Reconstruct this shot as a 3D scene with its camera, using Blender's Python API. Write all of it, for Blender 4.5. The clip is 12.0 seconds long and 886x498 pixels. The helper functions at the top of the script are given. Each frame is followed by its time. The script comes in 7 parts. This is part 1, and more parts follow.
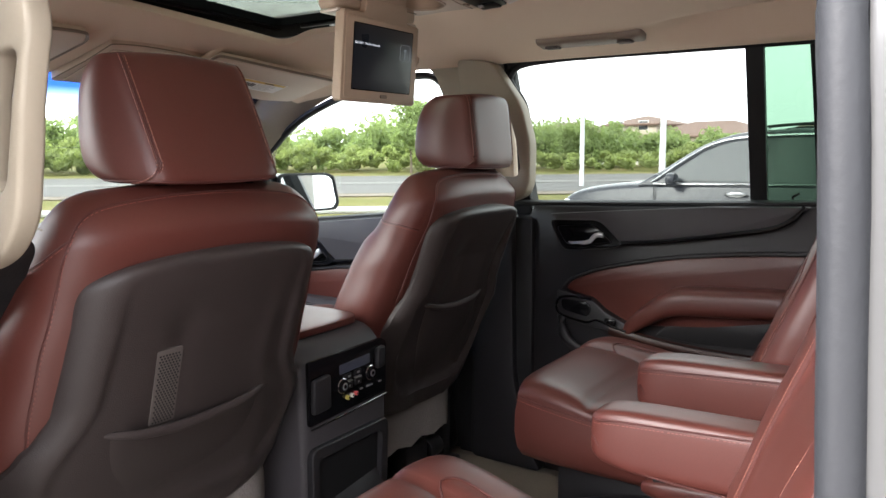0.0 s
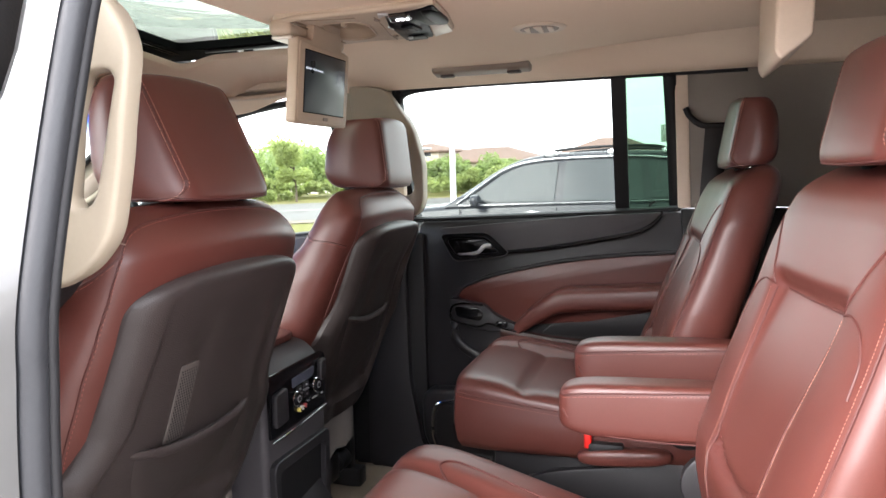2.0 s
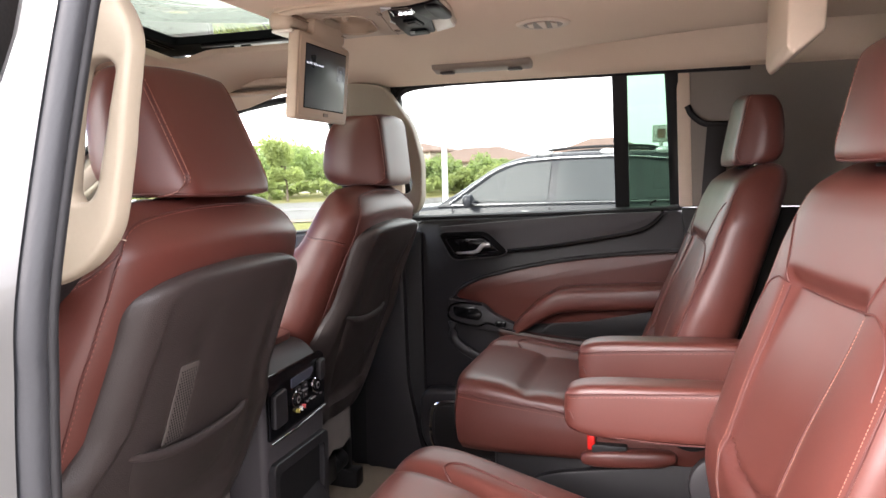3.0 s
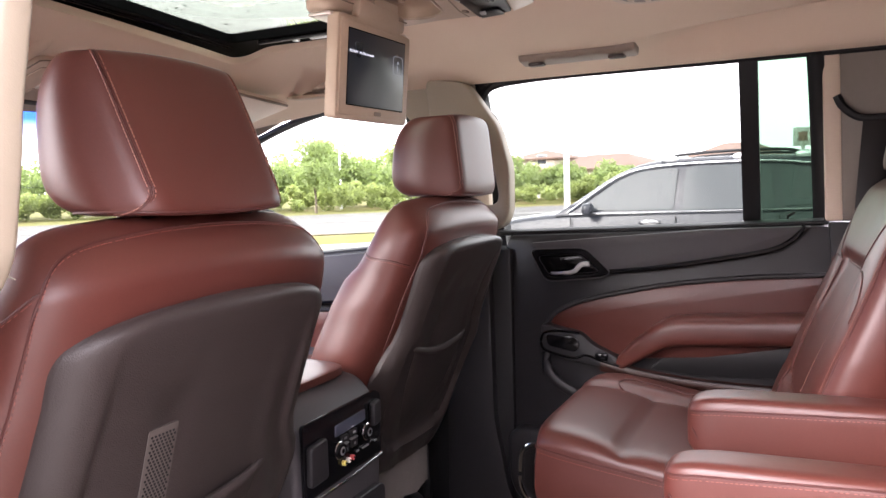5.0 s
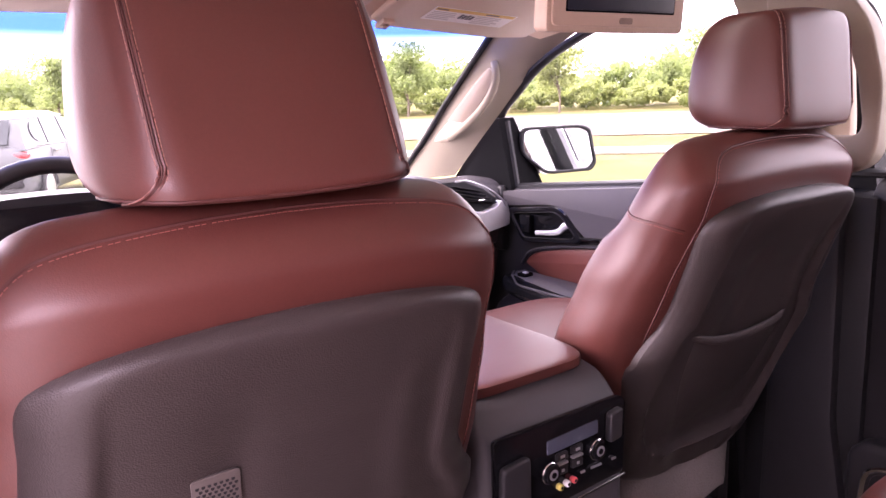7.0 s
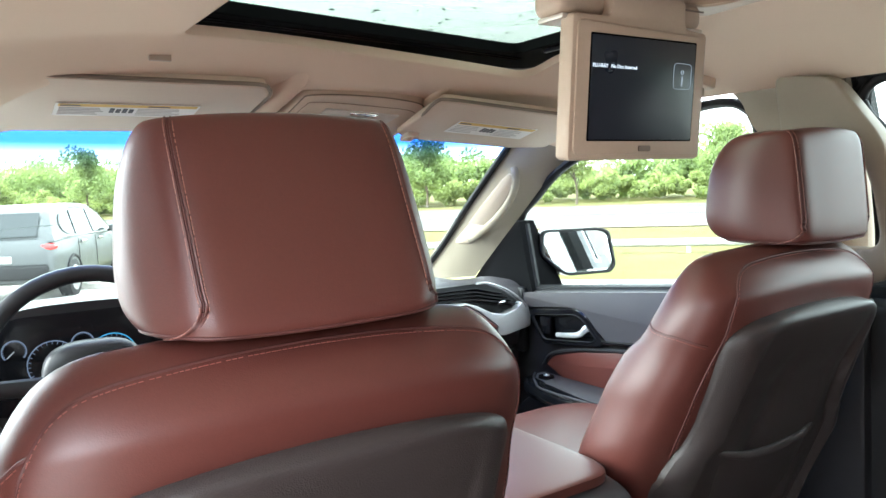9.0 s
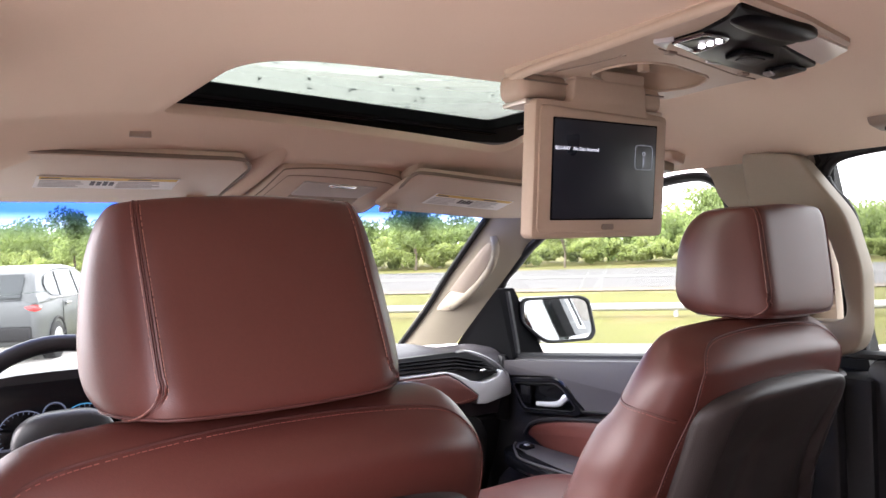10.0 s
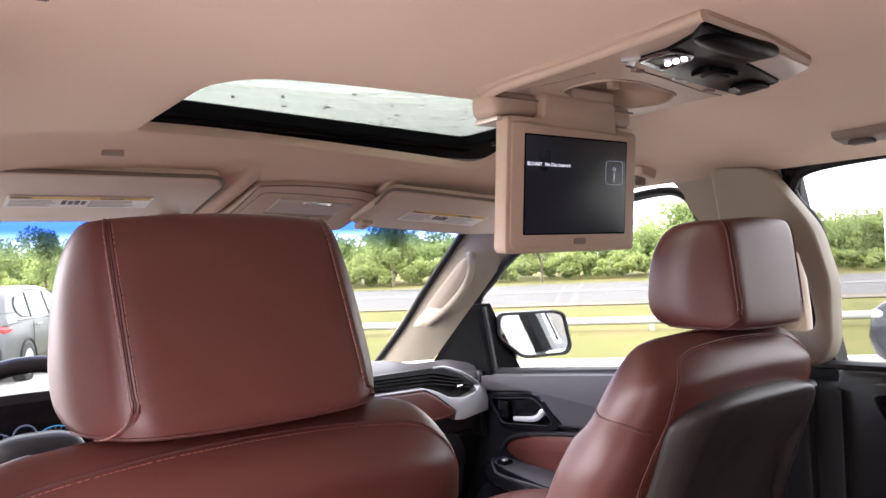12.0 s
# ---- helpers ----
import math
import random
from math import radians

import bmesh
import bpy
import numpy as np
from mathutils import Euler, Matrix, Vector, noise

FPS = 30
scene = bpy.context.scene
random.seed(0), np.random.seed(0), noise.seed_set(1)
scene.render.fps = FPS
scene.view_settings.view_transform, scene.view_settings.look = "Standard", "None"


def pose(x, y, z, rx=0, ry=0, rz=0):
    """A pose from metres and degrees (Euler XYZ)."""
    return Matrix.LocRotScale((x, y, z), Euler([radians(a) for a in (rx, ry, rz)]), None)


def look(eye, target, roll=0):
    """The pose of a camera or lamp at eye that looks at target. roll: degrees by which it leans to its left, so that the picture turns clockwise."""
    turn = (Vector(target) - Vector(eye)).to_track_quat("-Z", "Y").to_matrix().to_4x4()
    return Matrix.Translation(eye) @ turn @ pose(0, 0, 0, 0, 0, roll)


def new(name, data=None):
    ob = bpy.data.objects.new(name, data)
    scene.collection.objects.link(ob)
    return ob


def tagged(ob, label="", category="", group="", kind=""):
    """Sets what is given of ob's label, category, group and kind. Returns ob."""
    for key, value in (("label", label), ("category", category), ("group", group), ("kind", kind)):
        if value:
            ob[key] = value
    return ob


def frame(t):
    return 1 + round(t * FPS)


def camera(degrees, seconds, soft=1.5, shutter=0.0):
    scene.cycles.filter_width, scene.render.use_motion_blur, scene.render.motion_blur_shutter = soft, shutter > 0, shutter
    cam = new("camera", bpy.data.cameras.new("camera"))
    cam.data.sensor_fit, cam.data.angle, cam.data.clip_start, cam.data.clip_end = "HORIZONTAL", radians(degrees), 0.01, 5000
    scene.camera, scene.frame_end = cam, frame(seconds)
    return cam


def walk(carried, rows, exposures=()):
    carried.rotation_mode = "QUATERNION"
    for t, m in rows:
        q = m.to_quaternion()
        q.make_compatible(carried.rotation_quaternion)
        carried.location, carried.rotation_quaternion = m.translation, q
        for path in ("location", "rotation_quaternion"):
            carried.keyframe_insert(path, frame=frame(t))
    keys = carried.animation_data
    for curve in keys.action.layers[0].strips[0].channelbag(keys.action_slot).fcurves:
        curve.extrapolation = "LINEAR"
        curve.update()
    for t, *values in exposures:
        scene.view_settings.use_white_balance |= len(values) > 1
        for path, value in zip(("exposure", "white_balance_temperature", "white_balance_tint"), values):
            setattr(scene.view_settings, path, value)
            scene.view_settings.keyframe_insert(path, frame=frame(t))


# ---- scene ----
cam = camera(60.9, 12.0)
PATH = [
    (0, (-1.119, -0.176, 1.551), (0.533, 0.92, 1.292), -0.3),
    (0.5, (-1.158, -0.035, 1.526), (0.614, 0.86, 1.285), -1.5),
    (1, (-1.254, 0.038, 1.535), (0.594, 0.77, 1.311), -2.0),
    (1.5, (-1.318, 0.035, 1.537), (0.566, 0.675, 1.335), -2.0),
    (2, (-1.362, 0.041, 1.535), (0.535, 0.643, 1.34), -1.6),
    (2.5, (-1.354, 0.066, 1.527), (0.549, 0.65, 1.334), -1.5),
    (2.7, (-1.35, 0.064, 1.531), (0.553, 0.643, 1.335), -1.4),
    (4.3, (-1.292, 0.117, 1.519), (0.603, 0.734, 1.346), -2.0),
    (4.5, (-1.235, 0.063, 1.53), (0.624, 0.778, 1.348), -1.6),
    (5, (-1.059, 0.07, 1.53), (0.727, 0.953, 1.364), -1.8),
    (5.5, (-0.9, 0.131, 1.536), (0.757, 1.242, 1.385), -2.0),
    (6, (-0.77, 0.172, 1.554), (0.679, 1.544, 1.413), -2.3),
    (6.5, (-0.67, 0.143, 1.575), (0.57, 1.695, 1.344), -1.9),
    (6.7, (-0.647, 0.116, 1.583), (0.503, 1.717, 1.248), -2.1),
    (8.3, (-0.678, 0.135, 1.566), (0.394, 1.752, 1.08), -2.5),
    (8.5, (-0.673, 0.13, 1.573), (0.413, 1.768, 1.202), -1.9),
    (8.7, (-0.679, 0.112, 1.618), (0.411, 1.756, 1.287), -2.1),
    (9, (-0.664, 0.11, 1.619), (0.439, 1.769, 1.45), -2.2),
    (9.5, (-0.657, 0.092, 1.631), (0.457, 1.752, 1.577), -2.0),
    (10, (-0.652, 0.082, 1.635), (0.484, 1.728, 1.63), -1.9),
    (10.5, (-0.651, 0.078, 1.634), (0.505, 1.71, 1.658), -2.0),
    (11, (-0.651, 0.077, 1.635), (0.522, 1.696, 1.67), -2.1),
    (11.5, (-0.652, 0.074, 1.635), (0.53, 1.686, 1.672), -2.3),
    (12, (-0.653, 0.075, 1.634), (0.534, 1.685, 1.67), -2.5),
]
walk(cam, [(t, look(eye, target, roll)) for t, eye, target, roll in PATH], exposures=[(0, 3.19, 6450, 14), (0.4, 3.64, 6450, 14), (0.8, 3.66, 6400, 14), (2.0, 3.63, 6400, 15), (2.7, 3.62, 6650, 20), (4.3, 3.64, 6500, 15), (5, 3.83, 6600, 27), (5.5, 3.88, 6700, 40), (6, 3.90, 6750, 51), (6.7, 3.97, 6800, 60), (8.3, 4.75, 5900, 12), (8.7, 4.5, 5900, 7), (9, 4.08, 5950, 5), (9.5, 3.72, 6350, 18), (10.2, 3.68, 6500, 27), (12, 3.66, 6480, 28)])
SKY, SUN = 0.17, 0.45

# ---------------------------------------------------------------- light
world = bpy.data.worlds.new("overcast_sky")
scene.world = world
world.use_nodes = True
wn = world.node_tree.nodes
wl = world.node_tree.links
sky = wn.new("ShaderNodeTexSky")
sky.sky_type = "NISHITA"
sky.sun_disc = False
sky.sun_elevation = radians(28.5)
sky.sun_rotation = radians(295)
sky.air_density, sky.dust_density, sky.ozone_density = 1.0, 4.0, 1.0
pale = wn.new("ShaderNodeHueSaturation")
pale.inputs["Saturation"].default_value = 0.16
wl.new(sky.outputs["Color"], pale.inputs["Color"])
cloud = wn.new("ShaderNodeMix")
cloud.data_type = "RGBA"
cloud.inputs["Factor"].default_value = 0.75
cloud.inputs["B"].default_value = (7.4, 7.6, 7.8, 1)
wl.new(pale.outputs["Color"], cloud.inputs["A"])
wl.new(cloud.outputs["Result"], wn["Background"].inputs["Color"])
wn["Background"].inputs["Strength"].default_value = SKY

sun_data = bpy.data.lights.new("sun", "SUN")
sun_data.energy, sun_data.angle, sun_data.color = SUN, radians(28), (1.0, 0.96, 0.9)
sun = new("sun", sun_data)
sun.matrix_world = look((-30, 14.0, 18.0), (0, 0, 0))

# ---------------------------------------------------------------- mesh helpers


def thing(name, label, category, at=(0, 0, 0), group="", kind=""):
    ob = new(name)
    ob.empty_display_size = 0.1
    ob.location = at
    return tagged(ob, label, category, group, kind)


def finish(ob, angle=38):
    me = ob.data
    for p in me.polygons:
        p.use_smooth = True
    me.set_sharp_from_angle(angle=radians(angle))


def part(name, bm, material, parent=None, label="", angle=38):
    me = bpy.data.meshes.new(name)
    bmesh.ops.recalc_face_normals(bm, faces=bm.faces)
    bm.to_mesh(me)
    bm.free()
    me.materials.append(material)
    ob = new(name, me)
    finish(ob, angle)
    if parent:
        ob.parent = parent
        if parent.type == "EMPTY":
            ob.matrix_parent_inverse = Matrix.Translation(-parent.location)
    if name in ("stitching", "perforation", "tick_marks", "print"):
        ob["kind"] = "stuff"
    if label:
        ob["label"] = label
    return ob


def solo(name, bm, material, label, category, kind="", group="", angle=38):
    return tagged(part(name, bm, material, None, "", angle), label, category, group, kind)


def join(*bms):
    out = bms[0]
    for b in bms[1:]:
        me = bpy.data.meshes.new("tmp")
        b.to_mesh(me)
        b.free()
        out.from_mesh(me)
        bpy.data.meshes.remove(me)
    return out


def move(bm, m):
    bmesh.ops.transform(bm, matrix=m, verts=bm.verts)
    return bm


def warp(bm, f):
    for v in bm.verts:
        v.co = Vector(f(*v.co))
    return bm


def soften(bm, r, seg=2, angle=30):
    if r > 0:
        es = [e for e in bm.edges if len(e.link_faces) == 2 and e.calc_face_angle(0) > radians(angle)]
        bmesh.ops.bevel(bm, geom=es, offset=r, segments=seg, profile=0.5, affect="EDGES", clamp_overlap=True)
    return bm


def box(x0, x1, y0, y1, z0, z1, r=0.004, seg=2):
    bm = bmesh.new()
    bmesh.ops.create_cube(bm, size=1)
    for v in bm.verts:
        v.co = Vector(((x0 + x1) / 2 + v.co.x * (x1 - x0), (y0 + y1) / 2 + v.co.y * (y1 - y0), (z0 + z1) / 2 + v.co.z * (z1 - z0)))
    return soften(bm, min(r, 0.45 * min(x1 - x0, y1 - y0, z1 - z0)), seg)


def rounded(pts, c, n=5):
    """Polygon with its corners rounded; c is one radius or one for each corner."""
    out = []
    k = len(pts)
    for i in range(k):
        p, a, b = Vector(pts[i]), Vector(pts[i - 1]), Vector(pts[(i + 1) % k])
        r = c[i] if isinstance(c, (list, tuple)) else c
        da, db = (a - p), (b - p)
        r = min(r, 0.48 * da.length, 0.48 * db.length)
        if r < 1e-5:
            out.append(p)
            continue
        s, e = p + da.normalized() * r, p + db.normalized() * r
        for j in range(n + 1):
            t = j / n
            out.append((1 - t) ** 2 * s + 2 * t * (1 - t) * p + t ** 2 * e)
    return out


def put(axis, u, v, w):
    return Vector((w, u, v)) if axis == "x" else Vector((u, w, v)) if axis == "y" else Vector((u, v, w))


def plate(pts, axis, at, thick, r=0.003, corner=0.0, n=5, seg=2):
    """Polygon in the plane across axis, from at to at + thick, with softened rims."""
    bm = bmesh.new()
    ring = rounded(pts, corner, n)
    lo = [bm.verts.new(put(axis, p[0], p[1], at)) for p in ring]
    hi = [bm.verts.new(put(axis, p[0], p[1], at + thick)) for p in ring]
    bm.faces.new(lo)
    bm.faces.new(hi[::-1])
    k = len(ring)
    for i in range(k):
        bm.faces.new((lo[i], lo[(i + 1) % k], hi[(i + 1) % k], hi[i]))
    bmesh.ops.recalc_face_normals(bm, faces=bm.faces)
    if r > 0:
        rim = [e for e in bm.edges if any(len(f.verts) > 4 for f in e.link_faces) or k <= 4]
        rim = [e for e in rim if abs(e.calc_face_angle(0)) > 0.5]
        bmesh.ops.bevel(bm, geom=rim, offset=min(r, abs(thick) * 0.45), segments=seg, profile=0.5, affect="EDGES", clamp_overlap=True)
    return bm


def frame_plate(outer, inner, axis, at, thick, co=0.0, ci=0.0, n=5, r=0.002):
    """A flat ring between two outlines of equally many corners."""
    bm = bmesh.new()
    o, i = rounded(outer, co, n) if co else [Vector(p) for p in outer], rounded(inner, ci, n) if ci else [Vector(p) for p in inner]
    k = len(o)
    vs = [[bm.verts.new(put(axis, p[0], p[1], w)) for p in q] for q in (o, i) for w in (at, at + thick)]
    oa, ob, ia, ib = vs
    for a in range(k):
        b = (a + 1) % k
        for s, t in ((oa, ob), (ib, ia), (ia, oa), (ob, ib)):
            bm.faces.new((s[a], s[b], t[b], t[a]))
    bmesh.ops.recalc_face_normals(bm, faces=bm.faces)
    return soften(bm, r, 1, 50)


def loft(rings, cap=True, closed=True):
    bm = bmesh.new()
    vs = [[bm.verts.new(p) for p in ring] for ring in rings]
    k = len(vs[0])
    for a, b in zip(vs, vs[1:]):
        for i in range(k if closed else k - 1):
            j = (i + 1) % k
            bm.faces.new((a[i], a[j], b[j], b[i]))
    if cap and closed:
        bm.faces.new(vs[0][::-1])
        bm.faces.new(vs[-1])
    bmesh.ops.recalc_face_normals(bm, faces=bm.faces)
    return bm


def spline(points, per=6, closed=False):
    """Catmull-Rom through the points."""
    p = [Vector(q) for q in points]
    k = len(p)
    out = []
    for i in range(k if closed else k - 1):
        a = p[(i - 1) % k] if closed or i > 0 else p[0] * 2 - p[1]
        b, c = p[i], p[(i + 1) % k]
        d = p[(i + 2) % k] if closed or i + 2 < k else p[-1] * 2 - p[-2]
        for j in range(per):
            t = j / per
            out.append(0.5 * ((2 * b) + (c - a) * t + (2 * a - 5 * b + 4 * c - d) * t * t + (3 * b - a - 3 * c + d) * t ** 3))
    if not closed:
        out.append(p[-1])
    return out


def tube(points, r, n=8, flat=1.0, up=(0, 0, 1), closed=False, taper=None):
    """A round or flattened bar along the points; flat scales it across up."""
    pts = [Vector(p) for p in points]
    rings = []
    k = len(pts)
    for i, p in enumerate(pts):
        a = pts[i - 1] if i > 0 or closed else p
        b = pts[(i + 1) % k] if i < k - 1 or closed else p
        d = (b - a).normalized()
        u = Vector(up)
        s = d.cross(u)
        if s.length < 1e-3:
            s = d.cross(Vector((0, 1, 0.1)))
        s.normalize()
        u = s.cross(d).normalized()
        rr = r * (taper(i / max(1, k - 1)) if taper else 1)
        rings.append([p + s * (math.cos(t) * rr * flat) + u * (math.sin(t) * rr) for t in (2 * math.pi * (j + 0.5) / n for j in range(n))])
    if closed:
        rings.append(rings[0])
        bm = loft(rings, cap=False)
        bmesh.ops.remove_doubles(bm, verts=bm.verts, dist=1e-6)
        return bm
    return loft(rings)


def rod(a, b, r, n=16, soft=0.0):
    bm = tube([a, b], r, n)
    return soften(bm, soft, 2, 60)


def disc(c, axis, r, thick, n=24, soft=0.001):
    d = put(axis, 0, 0, 1)
    c = Vector(c)
    return rod(c, c + d * thick, r, n, soft)


def oval(a, b, e, n=56):
    """Superellipse with half-axes a, b."""
    out = []
    for i in range(n):
        t = 2 * math.pi * i / n
        c, s = math.cos(t), math.sin(t)
        out.append((a * math.copysign(abs(c) ** (2 / e), c), b * math.copysign(abs(s) ** (2 / e), s)))
    return out


def pad(c, half, e=4.0, seg=28, f=None):
    """A cushion-like block: superellipsoid about c, reshaped by f(x, y, z) in unit coordinates."""
    rings = []
    n = seg * 2
    for j in range(1, seg):
        v = -math.pi / 2 + math.pi * j / seg
        cz, sz = math.cos(v), math.sin(v)
        k = abs(cz) ** (2 / e)
        z = math.copysign(abs(sz) ** (2 / e), sz)
        ring = []
        for (x, y) in oval(1, 1, e, n):
            p = (x * k, y * k, z)
            if f:
                p = f(*p)
            ring.append(Vector((c[0] + p[0] * half[0], c[1] + p[1] * half[1], c[2] + p[2] * half[2])))
        rings.append(ring)
    return loft(rings)


def stitches(points, length=0.005, gap=0.004, r=0.0009, off=(0, 0, 0)):
    """A row of short thread stitches along a line."""
    pts = [Vector(p) + Vector(off) for p in points]
    bm = bmesh.new()
    todo, on = 0.0, True
    for a, b in zip(pts, pts[1:]):
        d = (b - a).length
        if d < 1e-6:
            continue
        s = 0.0
        while s < d:
            step = length if on else gap
            e = min(d, s + step)
            if on and e - s > 0.5 * length:
                p, q = a.lerp(b, s / d), a.lerp(b, e / d)
                w = (q - p).normalized()
                o = w.orthogonal().normalized() * r
                o2 = w.cross(o)
                ring = [[bm.verts.new(c + x) for x in (o, o2, -o, -o2)] for c in (p, q)]
                for i in range(4):
                    bm.faces.new((ring[0][i], ring[0][(i + 1) % 4], ring[1][(i + 1) % 4], ring[1][i]))
                bm.faces.new(ring[0][::-1])
                bm.faces.new(ring[1])
            on = not on
            s = e
    return bm


def sheet(rows, thick=0.0, axis=(0, 1, 0)):
    """A grid of points, given a second skin at some distance along axis."""
    bm = bmesh.new()
    vs = [[bm.verts.new(p) for p in row] for row in rows]
    for a, b in zip(vs, vs[1:]):
        for i in range(len(a) - 1):
            bm.faces.new((a[i], a[i + 1], b[i + 1], b[i]))
    bmesh.ops.recalc_face_normals(bm, faces=bm.faces)
    if thick:
        geo = bmesh.ops.extrude_face_region(bm, geom=bm.faces[:])
        bmesh.ops.translate(bm, vec=Vector(axis) * thick, verts=[g for g in geo["geom"] if isinstance(g, bmesh.types.BMVert)])
    return bm


def text(words, size, m, depth=0.0004):
    cu = bpy.data.curves.new("lettering", "FONT")
    cu.body, cu.size, cu.extrude, cu.resolution_u = words, size, depth, 2
    tmp = bpy.data.objects.new("tmp", cu)
    scene.collection.objects.link(tmp)
    me = bpy.data.meshes.new_from_object(tmp.evaluated_get(bpy.context.evaluated_depsgraph_get()))
    bpy.data.objects.remove(tmp)
    bm = bmesh.new()
    bm.from_mesh(me)
    bpy.data.meshes.remove(me)
    return move(bm, m)


def lerp(a, b, t):
    return a + (b - a) * t


def curve_at(table, z):
    """Linear look-up in rows of (z, value)."""
    if z <= table[0][0]:
        return table[0][1]
    for (a, u), (b, v) in zip(table, table[1:]):
        if z <= b:
            t = (z - a) / (b - a)
            t = t * t * (3 - 2 * t) * 0.5 + t * 0.5
            return u + (v - u) * t
    return table[-1][1]


# ---------------------------------------------------------------- materials


def material(name, color, rough=0.5, metal=0.0, spec=0.5, coat=0.0, vary=0.12, scale=6.0, fine=0.06, fine_scale=180.0,
             coat_rough=0.08, grain=0.0, grain_scale=700.0, grain_kind="noise", wear=None, alpha=1.0, stretch=(1, 1, 1), vary_rough=0.08):
    m = bpy.data.materials.new(name)
    m.use_nodes = True
    n, l = m.node_tree.nodes, m.node_tree.links
    b = n["Principled BSDF"]
    b.inputs["Roughness"].default_value = rough
    b.inputs["Metallic"].default_value = metal
    b.inputs["Specular IOR Level"].default_value = spec
    b.inputs["Coat Weight"].default_value = coat
    b.inputs["Coat Roughness"].default_value = coat_rough
    co = n.new("ShaderNodeTexCoord")
    mp = n.new("ShaderNodeMapping")
    mp.inputs["Scale"].default_value = stretch
    l.new(co.outputs["Object"], mp.inputs["Vector"])
    big, small = n.new("ShaderNodeTexNoise"), n.new("ShaderNodeTexNoise")
    big.inputs["Scale"].default_value, big.inputs["Detail"].default_value = scale, 4
    small.inputs["Scale"].default_value, small.inputs["Detail"].default_value = fine_scale, 2
    for t in (big, small):
        l.new(mp.outputs["Vector"], t.inputs["Vector"])
    add = n.new("ShaderNodeMath")
    add.operation = "MULTIPLY_ADD"
    l.new(small.outputs["Fac"], add.inputs[0])
    add.inputs[1].default_value = fine / max(vary, 1e-4)
    l.new(big.outputs["Fac"], add.inputs[2])
    ramp = n.new("ShaderNodeMapRange")
    ramp.inputs["From Min"].default_value, ramp.inputs["From Max"].default_value = 0.2, 0.8 + fine / max(vary, 1e-4)
    ramp.inputs["To Min"].default_value, ramp.inputs["To Max"].default_value = 1 - vary, 1 + vary
    l.new(add.outputs[0], ramp.inputs["Value"])
    mul = n.new("ShaderNodeVectorMath")
    mul.operation = "SCALE"
    mul.inputs[0].default_value = color
    l.new(ramp.outputs["Result"], mul.inputs["Scale"])
    out = mul.outputs["Vector"]
    if wear:
        wcol, amount, wscale = wear
        wt = n.new("ShaderNodeTexNoise")
        wt.inputs["Scale"].default_value, wt.inputs["Detail"].default_value = wscale, 8
        l.new(mp.outputs["Vector"], wt.inputs["Vector"])
        wr = n.new("ShaderNodeMapRange")
        wr.inputs["From Min"].default_value, wr.inputs["From Max"].default_value = 0.5, 0.72
        wr.inputs["To Max"].default_value = amount
        l.new(wt.outputs["Fac"], wr.inputs["Value"])
        mx = n.new("ShaderNodeMix")
        mx.data_type = "RGBA"
        l.new(wr.outputs["Result"], mx.inputs["Factor"])
        l.new(out, mx.inputs["A"])
        mx.inputs["B"].default_value = (*wcol, 1)
        out = mx.outputs["Result"]
    l.new(out, b.inputs["Base Color"])
    rr = n.new("ShaderNodeMapRange")
    rr.inputs["To Min"].default_value, rr.inputs["To Max"].default_value = max(0.02, rough - vary_rough), min(1, rough + vary_rough)
    l.new(big.outputs["Fac"], rr.inputs["Value"])
    l.new(rr.outputs["Result"], b.inputs["Roughness"])
    if grain:
        if grain_kind == "cells":
            g = n.new("ShaderNodeTexVoronoi")
            g.feature = "F1"
            g.inputs["Scale"].default_value = grain_scale
            src = g.outputs["Distance"]
        else:
            g = n.new("ShaderNodeTexNoise")
            g.inputs["Scale"].default_value, g.inputs["Detail"].default_value = grain_scale, 3
            src = g.outputs["Fac"]
        l.new(mp.outputs["Vector"], g.inputs["Vector"])
        bp = n.new("ShaderNodeBump")
        bp.inputs["Strength"].default_value = min(1.0, grain)
        bp.inputs["Distance"].default_value = 0.5 / grain_scale
        l.new(src, bp.inputs["Height"])
        l.new(bp.outputs["Normal"], b.inputs["Normal"])
    return m


def glass(name, tint=(1, 1, 1), gloss=0.06, rough=0.0):
    """Thin pane: lets light straight through, with a slight mirror on top."""
    m = bpy.data.materials.new(name)
    m.use_nodes = True
    n, l = m.node_tree.nodes, m.node_tree.links
    n.remove(n["Principled BSDF"])
    tr, gl, mx = n.new("ShaderNodeBsdfTransparent"), n.new("ShaderNodeBsdfGlossy"), n.new("ShaderNodeMixShader")
    tr.inputs["Color"].default_value = (*tint, 1)
    gl.inputs["Roughness"].default_value = rough
    lw = n.new("ShaderNodeLayerWeight")
    lw.inputs["Blend"].default_value = 0.5
    pw = n.new("ShaderNodeMath")
    pw.operation = "POWER"
    pw.inputs[1].default_value = 5.0
    l.new(lw.outputs["Facing"], pw.inputs[0])
    ma = n.new("ShaderNodeMath")
    ma.operation = "MULTIPLY_ADD"
    ma.inputs[1].default_value, ma.inputs[2].default_value = 0.6, gloss * 0.5
    l.new(pw.outputs[0], ma.inputs[0])
    l.new(ma.outputs[0], mx.inputs["Fac"])
    l.new(tr.outputs[0], mx.inputs[1])
    l.new(gl.outputs[0], mx.inputs[2])
    l.new(mx.outputs[0], n["Material Output"].inputs["Surface"])
    return m


